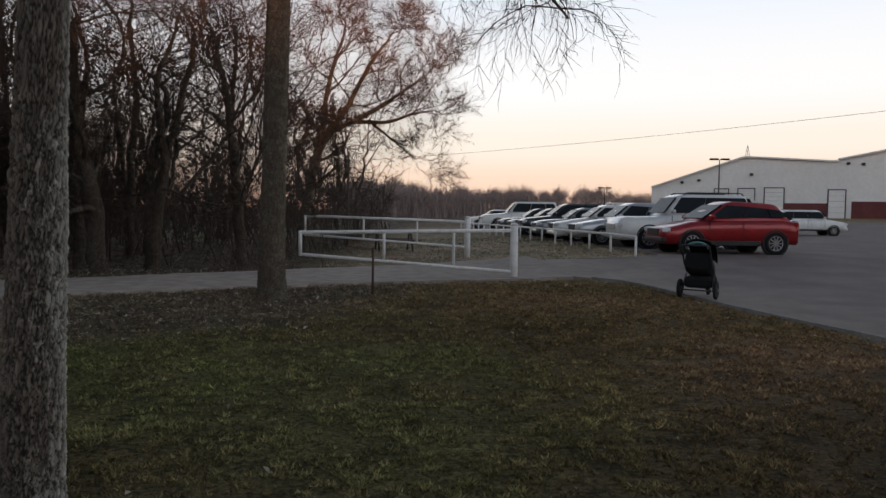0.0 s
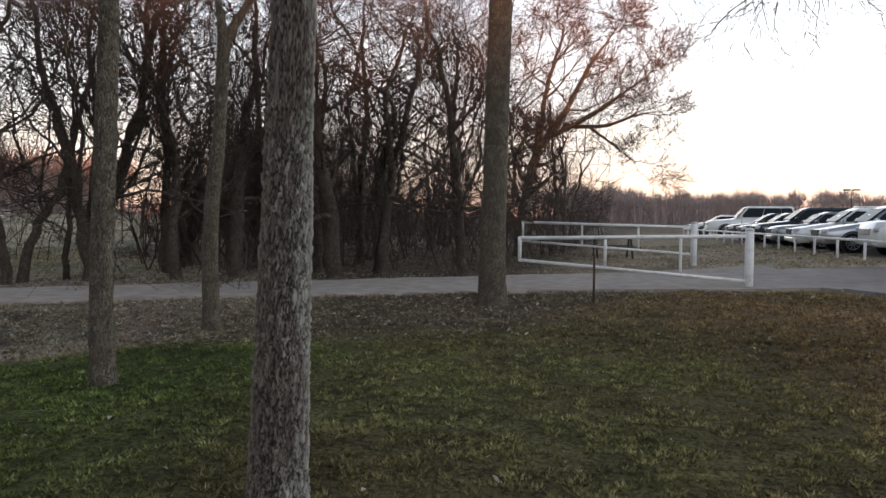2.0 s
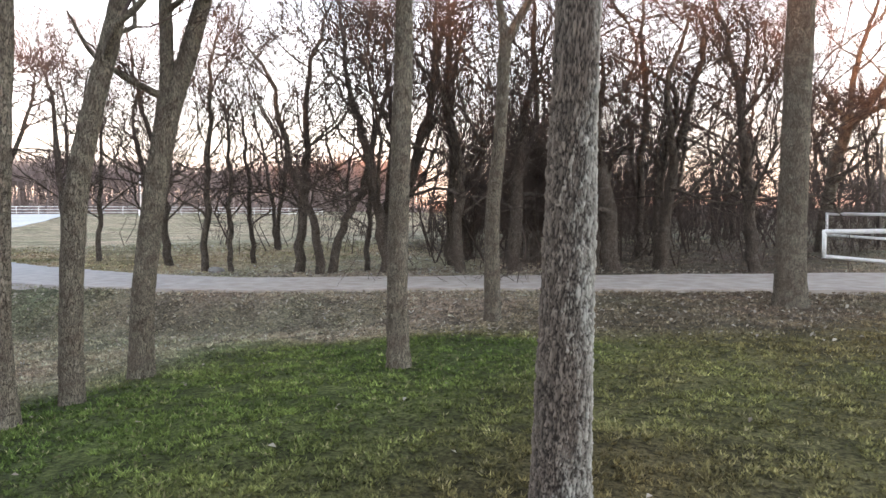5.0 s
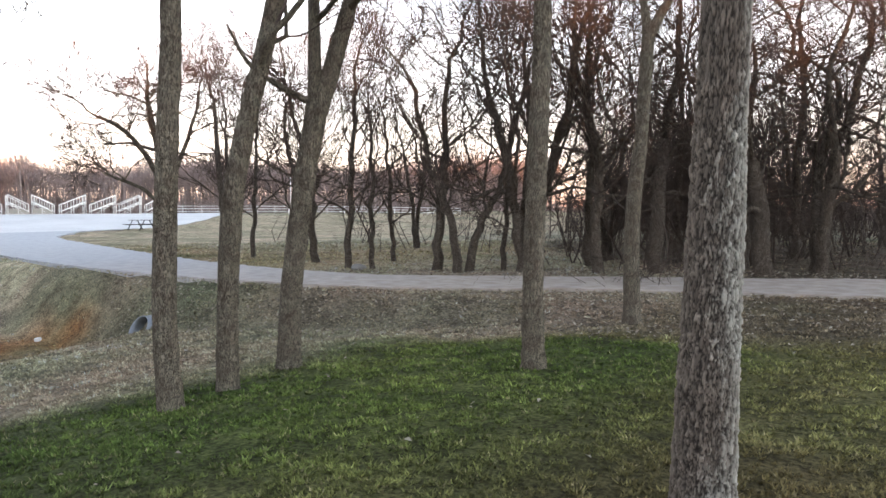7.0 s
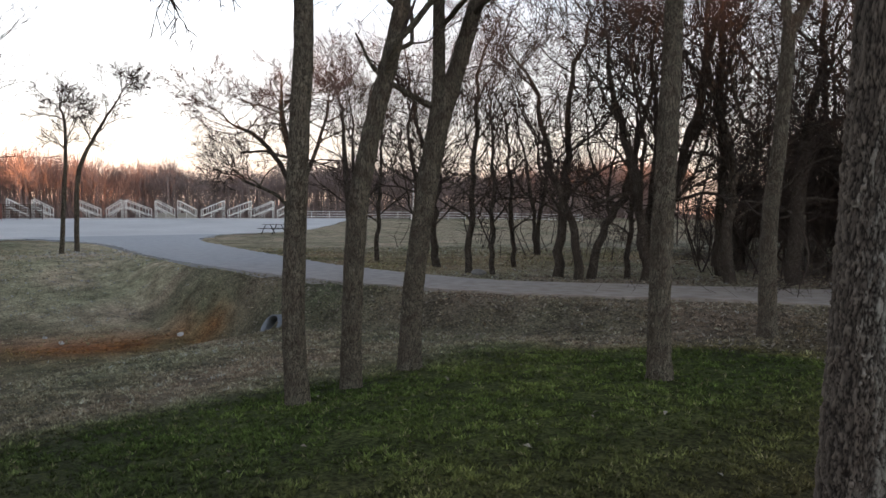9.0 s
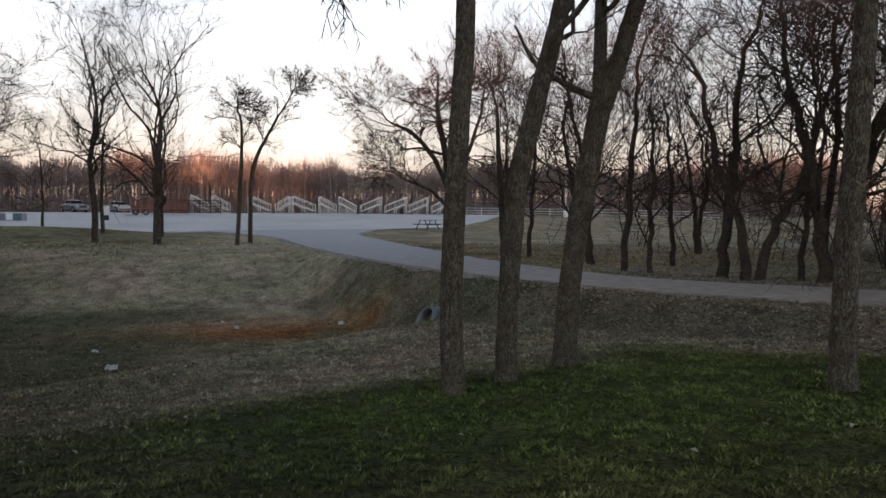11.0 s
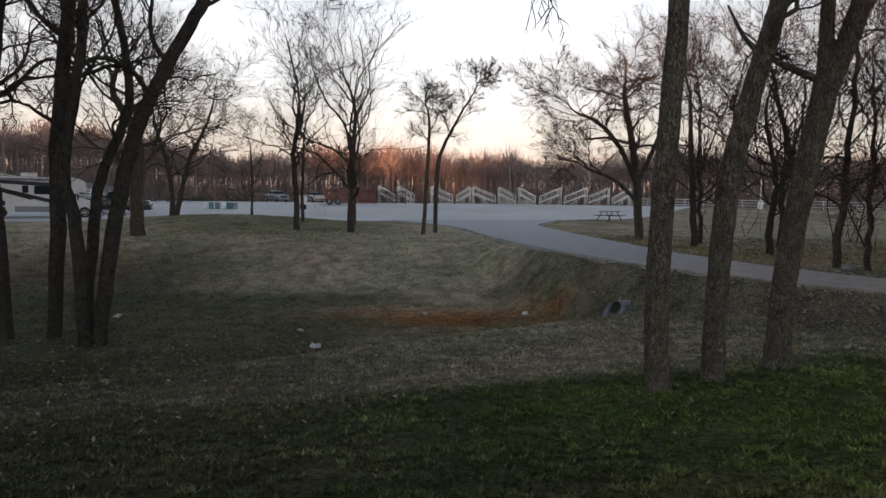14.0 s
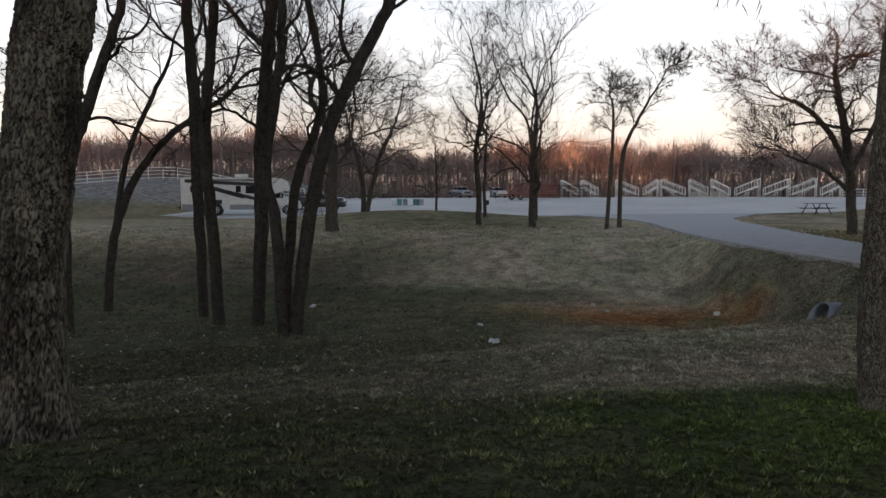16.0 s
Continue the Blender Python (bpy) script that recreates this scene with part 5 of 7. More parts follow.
def car(name, m, length, width, tall, paint, label, category="car", group="parked cars", hood=1.02, belt=1.08, cab=(0.17, 0.02, -0.36, -0.47), wheel_r=0.35, base=0.585, clad=False, rack=False, bed=None, nose=0.9, chrome=False, fall=0.0):
    """A road vehicle that faces +x. cab: the cabin's windscreen foot, roof front, roof rear and rear foot as parts of the length. bed: where a pickup's bed begins."""
    c = thing(name, m, label, category, group)
    hl, w = length / 2, width / 2
    zb = 0.30 if tall > 1.6 else 0.24
    low = hood * 0.72
    rows = [(hl, 0.60 * w, zb + 0.12, low), (hl - 0.04, 0.78 * w, zb + 0.04, low + 0.06), (hl - 0.16, 0.93 * w, zb, hood * nose - 0.03), (hl - 0.42, w * 0.99, zb, hood * nose + 0.02),
            (length * cab[0] + 0.25, w, zb, hood), (length * cab[0], w, zb, (hood + belt) / 2), (length * cab[1], w, zb, belt), (0, w, zb, belt), (length * -0.2, w, zb, belt + 0.02),
            (length * cab[2], w, zb, belt + 0.03), (length * cab[3], w * 0.985, zb, belt + 0.01 if bed is None else belt), (-hl + 0.10, w * 0.96, zb + 0.03, belt - 0.04), (-hl + 0.02, w * 0.88, zb + 0.12, belt - 0.12), (-hl, w * 0.72, zb + 0.2, belt - 0.2)]
    rows.sort(key=lambda r: -r[0])
    loops = []
    for x, hw, b, t in rows:
        half = [(0.0, b), (0.86 * hw, b), (0.97 * hw, b + 0.10), (hw, b + (t - b) * 0.45), (hw * 0.985, t - (t - b) * 0.22), (hw * 0.93, t - 0.03), (hw * 0.60, t + 0.01), (0.0, t + 0.03)]
        loops.append([(x, y, z) for y, z in half] + [(x, -y, z) for y, z in half[-2:0:-1]])
    bm = bmesh.new()
    loft(bm, loops)
    part("body", bm, paint, c)
    roof = [(length * cab[0], length * cab[3], 0.90 * w, belt - 0.02), (length * (cab[0] * 0.5 + cab[1] * 0.5), length * (cab[2] * 0.5 + cab[3] * 0.5), 0.82 * w, (belt + tall) / 2), (length * cab[1], length * cab[2], 0.74 * w, tall - 0.06), (length * cab[1] - 0.18, length * cab[2] + 0.12, 0.66 * w, tall)]
    loops = []
    for xf, xr, hw, z in roof:
        cx, hx = (xf + xr) / 2, (xf - xr) / 2
        loop = []
        for k in range(24):
            a = 2 * math.pi * k / 24
            e = 0.32
            px = cx + hx * math.copysign(abs(math.cos(a)) ** e, math.cos(a))
            back = max(0.0, (length * (cab[1] - 0.08) - px) / length)
            loop.append((px, hw * math.copysign(abs(math.sin(a)) ** e, math.sin(a)), z - (fall * back ** 1.5 * 3.2 if z > belt + 0.2 else 0.0)))
        loops.append(loop)
    bm = bmesh.new()
    loft(bm, loops, (False, True))
    part("cabin", bm, paint, c)

    def pane(nm, corners, out):
        bm = bmesh.new()
        o = Vector(out)
        a = [bm.verts.new(Vector(p) + o * 0.03) for p in corners]
        b = [bm.verts.new(Vector(p) - o * 0.03) for p in corners]
        bm.faces.new(a)
        bm.faces.new(b[::-1])
        for k in range(4):
            bm.faces.new((a[k], b[k], b[(k + 1) % 4], a[(k + 1) % 4]))
        bmesh.ops.recalc_face_normals(bm, faces=bm.faces)
        part(nm, bm, GLASS, c, "dark tinted glass")

    z0, z1 = belt + 0.05, tall - 0.12
    f = lambda z: (z - (belt - 0.02)) / (tall - 0.06 - belt + 0.02)
    hy = lambda z: w * (0.915 + (0.755 - 0.915) * f(z)) + 0.004
    fx = lambda z: length * (cab[0] + (cab[1] - cab[0]) * f(z))
    rx = lambda z: length * (cab[3] + (cab[2] - cab[3]) * f(z))
    cuts = [0.06, 0.40, 0.72, 0.93] if bed is None else [0.06, 0.52, 0.93]
    for s in (1, -1):
        for a, b in zip(cuts, cuts[1:]):
            q = [(fx(z) + (rx(z) - fx(z)) * (v + (0.005 if v == a and a != cuts[0] else 0)), s * hy(z), z + (fall * 0.7 * v if z == z0 else -fall * 1.3 * v ** 1.5)) for v, z in ((a, z0), (b - 0.005, z0), (b - 0.005, z1), (a, z1))]
            pane("side_window", q, (0, s, 0.25))
    yw = 0.80 * w
    pane("windscreen", [(fx(z0) + 0.0, yw, z0), (fx(z0), -yw, z0), (fx(z1), -yw * 0.86, z1), (fx(z1), yw * 0.86, z1)], (0.75, 0, 0.65))
    z2 = z1 - fall * 1.6
    pane("rear_window", [(rx(z0) + 0.5 * fall, yw, z0), (rx(z0) + 0.5 * fall, -yw, z0), (rx(z2) + 0.9 * fall, -yw * 0.86, z2), (rx(z2) + 0.9 * fall, yw * 0.86, z2)], (-0.95, 0, 0.3))
    ax = length * base / 2
    for x in (ax - 0.02, -ax - 0.08):
        for s in (1, -1):
            bm = bmesh.new()
            lathe(bm, [(wheel_r + 0.07, -0.12 * s), (wheel_r + 0.07, 0.012 * s), (wheel_r + 0.02, 0.014 * s), (wheel_r + 0.01, -0.1 * s)], 28, (x, s * w * 0.995, wheel_r))
            part("wheel_arch", bm, BLACK_PLASTIC if clad else DARK, c)
            wheel(c, x, s * (w - 0.085), wheel_r, 0.22, s)
    for s in (1, -1):
        part("headlight", box(bmesh.new(), hl - 0.17, s * w * 0.72, low + 0.03, 0.26, 0.36 * w, 0.15, 0.04, Matrix.Rotation(-0.45 * s, 4, "Z")), LAMP_CLEAR, c, "clear headlight")
        part("tail_light", box(bmesh.new(), -hl + 0.10, s * w * 0.84, belt - 0.16, 0.16, 0.22 * w, 0.24, 0.03), LAMP_RED, c, "red tail light")
        mirror = box(bmesh.new(), length * cab[0] - 0.30, s * (w + 0.09), belt + 0.10, 0.12, 0.2, 0.14, 0.03)
        part("side_mirror", mirror, paint, c)
        for k in (0.42, 0.74):
            xh = fx(belt) + (rx(belt) - fx(belt)) * k + 0.18
            part("door_handle", box(bmesh.new(), xh, s * (w * 0.99 + 0.012), belt - 0.11, 0.16, 0.03, 0.03, 0.01), RIM if chrome else paint, c)
        for k in (0.08, 0.43, 0.76):
            xs = fx(belt) + (rx(belt) - fx(belt)) * k
            if -ax + 0.3 < xs:
                part("door_seam", box(bmesh.new(), xs, s * w * 0.985, (zb + belt) / 2 + 0.05, 0.010, 0.045, belt - zb - 0.22), DARK, c)
        part("sill", box(bmesh.new(), 0, s * w * 0.97, zb + 0.05, length * base - wheel_r * 2 - 0.12, 0.10, 0.16 if clad else 0.10, 0.02), BLACK_PLASTIC, c, "black plastic sill")
    part("grille", box(bmesh.new(), hl - 0.03, 0, low - 0.04, 0.10, w * 1.0, 0.22, 0.03), RIM if chrome else BLACK_PLASTIC, c)
    part("bumper", box(bmesh.new(), hl - 0.10, 0, zb + 0.14, 0.26, w * 1.72, 0.18, 0.06), BLACK_PLASTIC if clad else paint, c)
    part("bumper", box(bmesh.new(), -hl + 0.10, 0, zb + 0.16, 0.26, w * 1.74, 0.22, 0.06), BLACK_PLASTIC if clad else paint, c)
    if rack:
        for s in (1, -1):
            x1, x2 = length * cab[1] - 0.25, length * cab[2] + 0.15
            part("roof_rail", tube(bmesh.new(), [(x1, s * w * 0.66, tall - 0.02), (x1 - 0.12, s * w * 0.66, tall + 0.06), (x2 + 0.12, s * w * 0.66, tall + 0.06), (x2, s * w * 0.66, tall - 0.02)], 0.022, 6), BLACK_PLASTIC, c)
    if bed is not None:
        part("bed_liner", box(bmesh.new(), -hl * 0.72, 0, belt + 0.02, length * 0.24, width * 0.84, 0.04), BLACK_PLASTIC, c)
    return c


RED = plain("red_car_paint", (0.31, 0.009, 0.012), 0.3, 0.3, 0.4, 0.7)
WHITE = plain("white_car_paint", (0.74, 0.74, 0.73), 0.3, 0.0, 0.5, 1.0)
SILVER = plain("silver_car_paint", (0.46, 0.47, 0.48), 0.3, 0.6, 0.5, 1.0)
GREY = plain("grey_car_paint", (0.20, 0.21, 0.22), 0.3, 0.5, 0.5, 1.0)
NAVY = plain("dark_car_paint", (0.022, 0.026, 0.034), 0.28, 0.3, 0.5, 1.0)
GREEN = plain("dark_green_car_paint", (0.03, 0.05, 0.045), 0.28, 0.3, 0.5, 1.0)
SUV = (0.20, 0.045, -0.40, -0.475)
SEDAN = (0.20, 0.05, -0.22, -0.36)


def parked(x_nose, y, turn, length, width, tall, paint, label, **k):
    """A car whose nose is at x_nose, facing the rail."""
    x = x_nose + length / 2
    return car("car", pose(x, y, z_at(x, y) + 0.03, 0, 0, 180 + turn), length, width, tall, paint, label, **k)


parked(6.78, 24.0, 6, 4.48, 1.84, 1.67, RED, "glossy red compact crossover with silver alloy wheels, parked", hood=1.0, belt=1.07, cab=(0.235, 0.04, -0.38, -0.487), wheel_r=0.36, clad=True, nose=0.84, base=0.60, fall=0.13)
parked(6.15, 27.2, 4, 5.25, 2.0, 1.96, WHITE, "large white off-road wagon with a black roof rack, parked", hood=1.14, belt=1.24, cab=(0.19, 0.08, -0.42, -0.48), wheel_r=0.40, rack=True, nose=0.97, chrome=True)
parked(5.15, 29.7, 4, 4.7, 1.85, 1.66, SILVER, "silver crossover parked in a row of cars", hood=1.0, belt=1.04, cab=SUV, fall=0.10, nose=0.84)
parked(4.75, 32.7, 3, 4.8, 1.84, 1.60, WHITE, "white crossover parked in a row of cars", hood=0.98, belt=1.02, cab=SUV, fall=0.10, nose=0.84)
parked(4.35, 35.6, 4, 4.7, 1.82, 1.48, GREY, "grey saloon car parked in a row of cars", hood=0.92, belt=0.96, cab=SEDAN, wheel_r=0.32)
parked(4.0, 38.4, 3, 4.8, 1.86, 1.70, NAVY, "black crossover parked in a row of cars", hood=1.02, belt=1.08, cab=SUV)
parked(3.65, 41.2, 4, 4.7, 1.80, 1.46, NAVY, "dark saloon car parked in a row of cars", hood=0.9, belt=0.95, cab=SEDAN, wheel_r=0.32)
parked(3.3, 44.0, 3, 4.7, 1.80, 1.46, GREEN, "dark green saloon car parked in a row of cars", hood=0.9, belt=0.95, cab=SEDAN, wheel_r=0.32)
parked(2.5, 51.0, 2, 5.6, 2.0, 1.94, WHITE, "long white wagon parked at the end of the row", hood=1.12, belt=1.2, cab=(0.18, 0.07, -0.43, -0.485), wheel_r=0.39)
parked(1.6, 56.0, 2, 4.7, 1.8, 1.45, WHITE, "white saloon car parked at the end of the row", hood=0.9, belt=0.95, cab=SEDAN, wheel_r=0.32)
car("car", pose(23.6, 47.5, z_at(23.6, 47.5) + 0.03, 0, 0, -6), 4.2, 1.76, 1.62, WHITE, "small white boxy car parked alone on the asphalt", group="", hood=0.98, belt=1.04, cab=(0.22, 0.12, -0.45, -0.49), wheel_r=0.31)


# ---- pushchair at the edge of the asphalt ----
def pushchair(m):
    p = thing("pushchair", m, "black three-wheeled jogging pushchair with a dark canopy, standing empty on asphalt", "pushchair")
    for nm, x, y, r in (("rear_wheel", -0.26, 0.33, 0.175), ("rear_wheel", -0.26, -0.33, 0.175), ("front_wheel", 0.52, 0.0, 0.14)):
        bm = bmesh.new()
        lathe(bm, [(r * 0.80, -0.022), (r, -0.016), (r, 0.016), (r * 0.80, 0.022)], 24, (x, y, r))
        wh = part(nm, bm, TYRE, p)
        bm = bmesh.new()
        for k in range(8):
            a = math.pi * k / 4
            tube(bm, [(x, y, r), (x + math.cos(a) * r * 0.82, y, r + math.sin(a) * r * 0.82)], 0.008, 4)
        lathe(bm, [(0.03, -0.04), (0.03, 0.04)], 10, (x, y, r))
        part("spokes", bm, GALV, wh)
    part("axle", tube(bmesh.new(), [(-0.26, -0.28, 0.15), (-0.26, 0.28, 0.15)], 0.014, 6), DARK, p)
    for s in (1, -1):
        part("frame_tube", tube(bmesh.new(), [(0.50, 0.05 * s, 0.16), (0.15, 0.22 * s, 0.36), (-0.28, 0.25 * s, 0.62), (-0.50, 0.25 * s, 0.98), (-0.56, 0.25 * s, 1.0)], 0.017, 8), DARK, p)
        part("frame_tube", tube(bmesh.new(), [(-0.26, 0.28 * s, 0.16), (-0.15, 0.25 * s, 0.45)], 0.017, 8), DARK, p)
    part("handlebar", tube(bmesh.new(), [(-0.56, -0.25, 1.0), (-0.57, 0.25, 1.0)], 0.020, 8), BLACK_PLASTIC, p)
    bm = bmesh.new()
    loops = []
    for x, hw, z0, z1 in ((0.34, 0.16, 0.38, 0.48), (0.15, 0.21, 0.36, 0.62), (-0.10, 0.24, 0.40, 0.74), (-0.28, 0.25, 0.46, 0.84), (-0.36, 0.22, 0.56, 0.86)):
        loops.append([(x, hw * math.copysign(abs(math.cos(a)) ** 0.5, math.cos(a)), (z0 + z1) / 2 + (z1 - z0) / 2 * math.copysign(abs(math.sin(a)) ** 0.5, math.sin(a))) for a in (2 * math.pi * k / 16 for k in range(16))])
    loft(bm, loops)
    part("seat_shell", bm, CANVAS, p, "black canvas seat")
    bm = bmesh.new()
    loops = []
    for k in range(7):
        a = -0.35 + k * 0.32
        cx, cz = -0.22 + 0.40 * math.sin(a) * 0.9, 0.72 + 0.40 * math.cos(a)
        loops.append([(cx, 0.25 * math.cos(b), cz - 0.10 * (1 - math.sin(b))) for b in (math.pi * j / 10 for j in range(11))])
    rows = [[bm.verts.new(q) for q in lp] for lp in loops]
    for a, b in zip(rows, rows[1:]):
        for k in range(10):
            bm.faces.new((a[k], a[k + 1], b[k + 1], b[k])).smooth = True
    bmesh.ops.solidify(bm, geom=bm.faces[:], thickness=0.012)
    part("canopy", bm, CANVAS, p, "folded black canopy")
    part("canopy_band", tube(bmesh.new(), [(-0.36, 0.2 * math.cos(a), 0.93 + 0.12 * math.sin(a)) for a in (math.pi * j / 8 for j in range(9))], 0.025, 6), TEAL, p, "teal fabric band")
    bm = bmesh.new()
    box(bm, -0.06, 0, 0.30, 0.50, 0.50, 0.22, 0.06)
    part("basket", bm, CANVAS, p, "black storage basket")
    return p


pushchair(pose(4.92, 13.9, z_at(4.92, 13.9) + 0.03, 0, 0, 56))


# ---- kerb ----
kerb_line = smooth_line([(6.25, 2), (5.92, 8), (5.27, 11.2), (4.97, 12.6), (4.67, 14.6), (4.27, 16.6), (3.6, 17.5)], 12)
kerb = thing("kerb", pose(0, 0, 0), "low worn concrete kerb between lawn and asphalt", "kerb", kind="structure")
for i in range(0, len(kerb_line) - 2, 2):
    seg = kerb_line[i:i + 3]
    bm = bmesh.new()
    loops = []
    for x, y in seg:
        z = z_at(x, y)
        loops.append([(x + 0.07, y, z - 0.06), (x + 0.065, y, z + 0.045), (x + 0.045, y, z + 0.058), (x - 0.05, y, z + 0.058), (x - 0.06, y, z - 0.06)])
    loft(bm, loops, smooth=False)
    part("kerb_stone", bm, CONCRETE, kerb)


# ---- warehouse ----
def warehouse():
    D = 110.0
    base_z = z_at(45, 104)
    B = thing("warehouse", pose(44.0, 104.0, base_z, 0, 0, -22), "long white sheet-metal warehouse with a maroon lower wall", "building")
    # two gables side by side; local x to the right, -y towards the camera
    for nm, x0, x1, eave, peak in (("gable", -14.2, 10.3, 4.1, 8.5), ("gable", 10.3, 44.0, 7.9, 11.4)):
        xm = (x0 + x1) / 2
        bm = bmesh.new()
        front = [(x0, 0, -0.6), (x1, 0, -0.6), (x1, 0, eave if x0 < 0 else eave), (xm, 0, peak), (x0, 0, eave)]
        if x0 < 0:
            front[2] = (x1, 0, 7.6)
            front[3] = (-1.6, 0, 8.4)
        loft(bm, [[(x, 0, z) for x, y, z in front], [(x, 40, z) for x, y, z in front]], smooth=False)
        part("wall", bm, WALL_WHITE, B)
        bm = bmesh.new()
        for a, b in ((front[4], front[3]), (front[3], front[2])):
            n = Vector((-(b[2] - a[2]), 0, b[0] - a[0])).normalized() * 0.22
            loft(bm, [[(a[0], -0.5, a[2]), (b[0], -0.5, b[2]), (b[0] + n.x, -0.5, b[2] + n.z), (a[0] + n.x, -0.5, a[2] + n.z)], [(a[0], 40, a[2]), (b[0], 40, b[2]), (b[0] + n.x, 40, b[2] + n.z), (a[0] + n.x, 40, a[2] + n.z)]], smooth=False)
        part("roof", bm, WALL_WHITE, B, "pale metal roof with a trim edge")
    for k in range(40):
        x = -13.8 + k * 0.6
        top = np.interp(x, [-14.2, -1.6, 10.3], [4.1, 8.4, 7.6])
        part("wall_rib", box(bmesh.new(), x, -0.02, top / 2 + 0.2, 0.05, 0.05, top - 0.6), WALL_WHITE, B)
    part("lower_wall", box(bmesh.new(), 6.8, -0.06, 0.9, 7.6, 0.12, 2.2), MAROON, B, "maroon metal wainscot")
    part("lower_wall", box(bmesh.new(), 28.0, -0.06, 1.0, 32.0, 0.12, 2.6), MAROON, B, "maroon metal wainscot")
    for x, z, w, h in ((-9.0, 2.6, 1.5, 1.2), (-4.5, 3.4, 1.8, 1.0), (-1.2, 3.2, 2.1, 1.5), (2.4, 2.6, 2.4, 2.9), (10.2, 1.9, 2.0, 3.8)):
        d = part("roller_door", box(bmesh.new(), x, -0.1, z, w, 0.16, h), WALL_WHITE, B, "closed grey roller door")
        for s in (1, -1):
            part("door_frame", box(bmesh.new(), x + s * (w / 2 + 0.06), -0.12, z, 0.14, 0.22, h + 0.2), DARK, d)
        part("door_lintel", box(bmesh.new(), x, -0.12, z + h / 2 + 0.07, w + 0.1, 0.22, 0.14), DARK, d)
        for k in range(1, 5):
            part("door_slat", box(bmesh.new(), x, -0.19, z - h / 2 + h * k / 5, w - 0.06, 0.03, 0.03), GALV, d)
    for x, z in ((-9.9, 4.9), (-7.6, 5.2), (-0.6, 6.0), (11.4, 7.4), (13.2, 7.3)):
        part("wall_light", box(bmesh.new(), x, -0.3, z, 0.45, 0.5, 0.35, 0.08), DARK, B)
    bm = bmesh.new()
    for s in ((-0.35, 0), (0.35, 0), (0, 0.5)):
        tube(bm, [(-1.2 + s[0], 0.5 + s[1], 8.3), (-1.2, 0.6, 10.2)], 0.03, 5)
    for z in (8.9, 9.4):
        tube(bm, [(-1.45, 0.5, z), (-0.95, 0.5, z)], 0.02, 5)
    part("antenna_mast", bm, GALV, B)
    return B


warehouse()


def lot_lamp(x, y, tall, heads, label):
    z = z_at(x, y)
    L = thing("street_lamp", pose(x, y, z), label, "street lamp", "car park lamps")
    part("pole", tube(bmesh.new(), [(0, 0, -0.3), (0, 0, tall * 0.5), (0, 0, tall)], [0.09, 0.075, 0.055], 8), DARK, L)
    for k in range(heads):
        s = 1 if k else -1
        part("lamp_head", box(bmesh.new(), 0.55 * s, 0, tall + 0.06, 0.85, 0.42, 0.18, 0.05), DARK, L)
    return L


lot_lamp(27.6, 74.0, 6.0, 2, "dark lamp post with two flat heads in the car park")
lot_lamp(22.7, 104.0, 4.3, 2, "dark lamp post with two flat heads beyond parked cars")


def box_trailer(x, y, turn, length, label):
    t = thing("trailer", pose(x, y, z_at(x, y), 0, 0, turn), label, "trailer")
    part("box_body", box(bmesh.new(), 0, 0, 1.32, length, 2.4, 1.1, 0.06), WHITE, t)
    for k in range(int(length / 1.2)):
        part("side_rib", box(bmesh.new(), -length / 2 + 0.6 + k * 1.2, -1.215, 1.32, 0.05, 0.03, 0.95), GALV, t)
    part("chassis", box(bmesh.new(), 0, 0, 0.68, length * 0.9, 1.0, 0.2), DARK, t)
    for k in (-1, 0):
        for s in (1, -1):
            wheel(t, -length * 0.3 + k * 1.1, s * 1.05, 0.45, 0.26, s)
    return t


box_trailer(13.5, 88.0, 4, 11.0, "long white box trailer parked beyond the cars")
box_trailer(25.0, 92.0, 2, 9.0, "white box trailer parked beyond the cars")


# ---- picnic table beyond the gates ----
def picnic_table(x, y, turn, label, scale=1.0):
    t = thing("picnic_table", pose(x, y, z_at(x, y), 0, 0, turn) @ Matrix.Scale(scale, 4), label, "picnic table", "picnic tables")
    for k in range(5):
        part("plank", box(bmesh.new(), 0, -0.30 + 0.15 * k, 0.75, 1.85, 0.138, 0.038, 0.006), WOOD_GREY, t)
    for s in (1, -1):
        for k in (0, 1):
            part("seat_plank", box(bmesh.new(), 0, s * (0.66 + 0.15 * k), 0.44, 1.85, 0.138, 0.038, 0.006), WOOD_GREY, t)
        leg = bmesh.new()
        for r in (1, -1):
            tube(leg, [(0.65 * s, 0.22 * r, 0.73), (0.65 * s, 0.68 * r, 0.0)], 0.035, 6)
        tube(leg, [(0.65 * s, -0.80, 0.41), (0.65 * s, 0.80, 0.41)], 0.03, 6)
        part("trestle", leg, DARK, t)
    return t


picnic_table(-1.95, 29.0, 12, "weathered wooden picnic table on steel trestles in the grass")


# ---- wooden pole in the grass and the power line ----
pole = thing("utility_pole", pose(-4.3, 33.0, 0), "slim grey utility pole at the wood's edge", "pole")
part("shaft", tube(bmesh.new(), [(0, 0, -0.4), (0.02, 0, 4.2)], [0.075, 0.05], 10), WOOD_GREY, pole)
END_A, END_B = Vector((-30.0, 179.2, 12.7)), Vector((89.6, 79.5, 18.5))
for e in (END_A, END_B):
    zg = z_at(e.x, e.y)
    up = thing("utility_pole", pose(e.x, e.y, zg), "tall wooden utility pole carrying an overhead cable", "pole")
    part("shaft", tube(bmesh.new(), [(0, 0, -0.5), (0, 0, e.z - zg)], [0.16, 0.11], 10), WOOD_GREY, up)
wire = thing("power_line", Matrix.Translation(END_A), "single dark overhead cable across the sky", "cable")
span = END_B - END_A
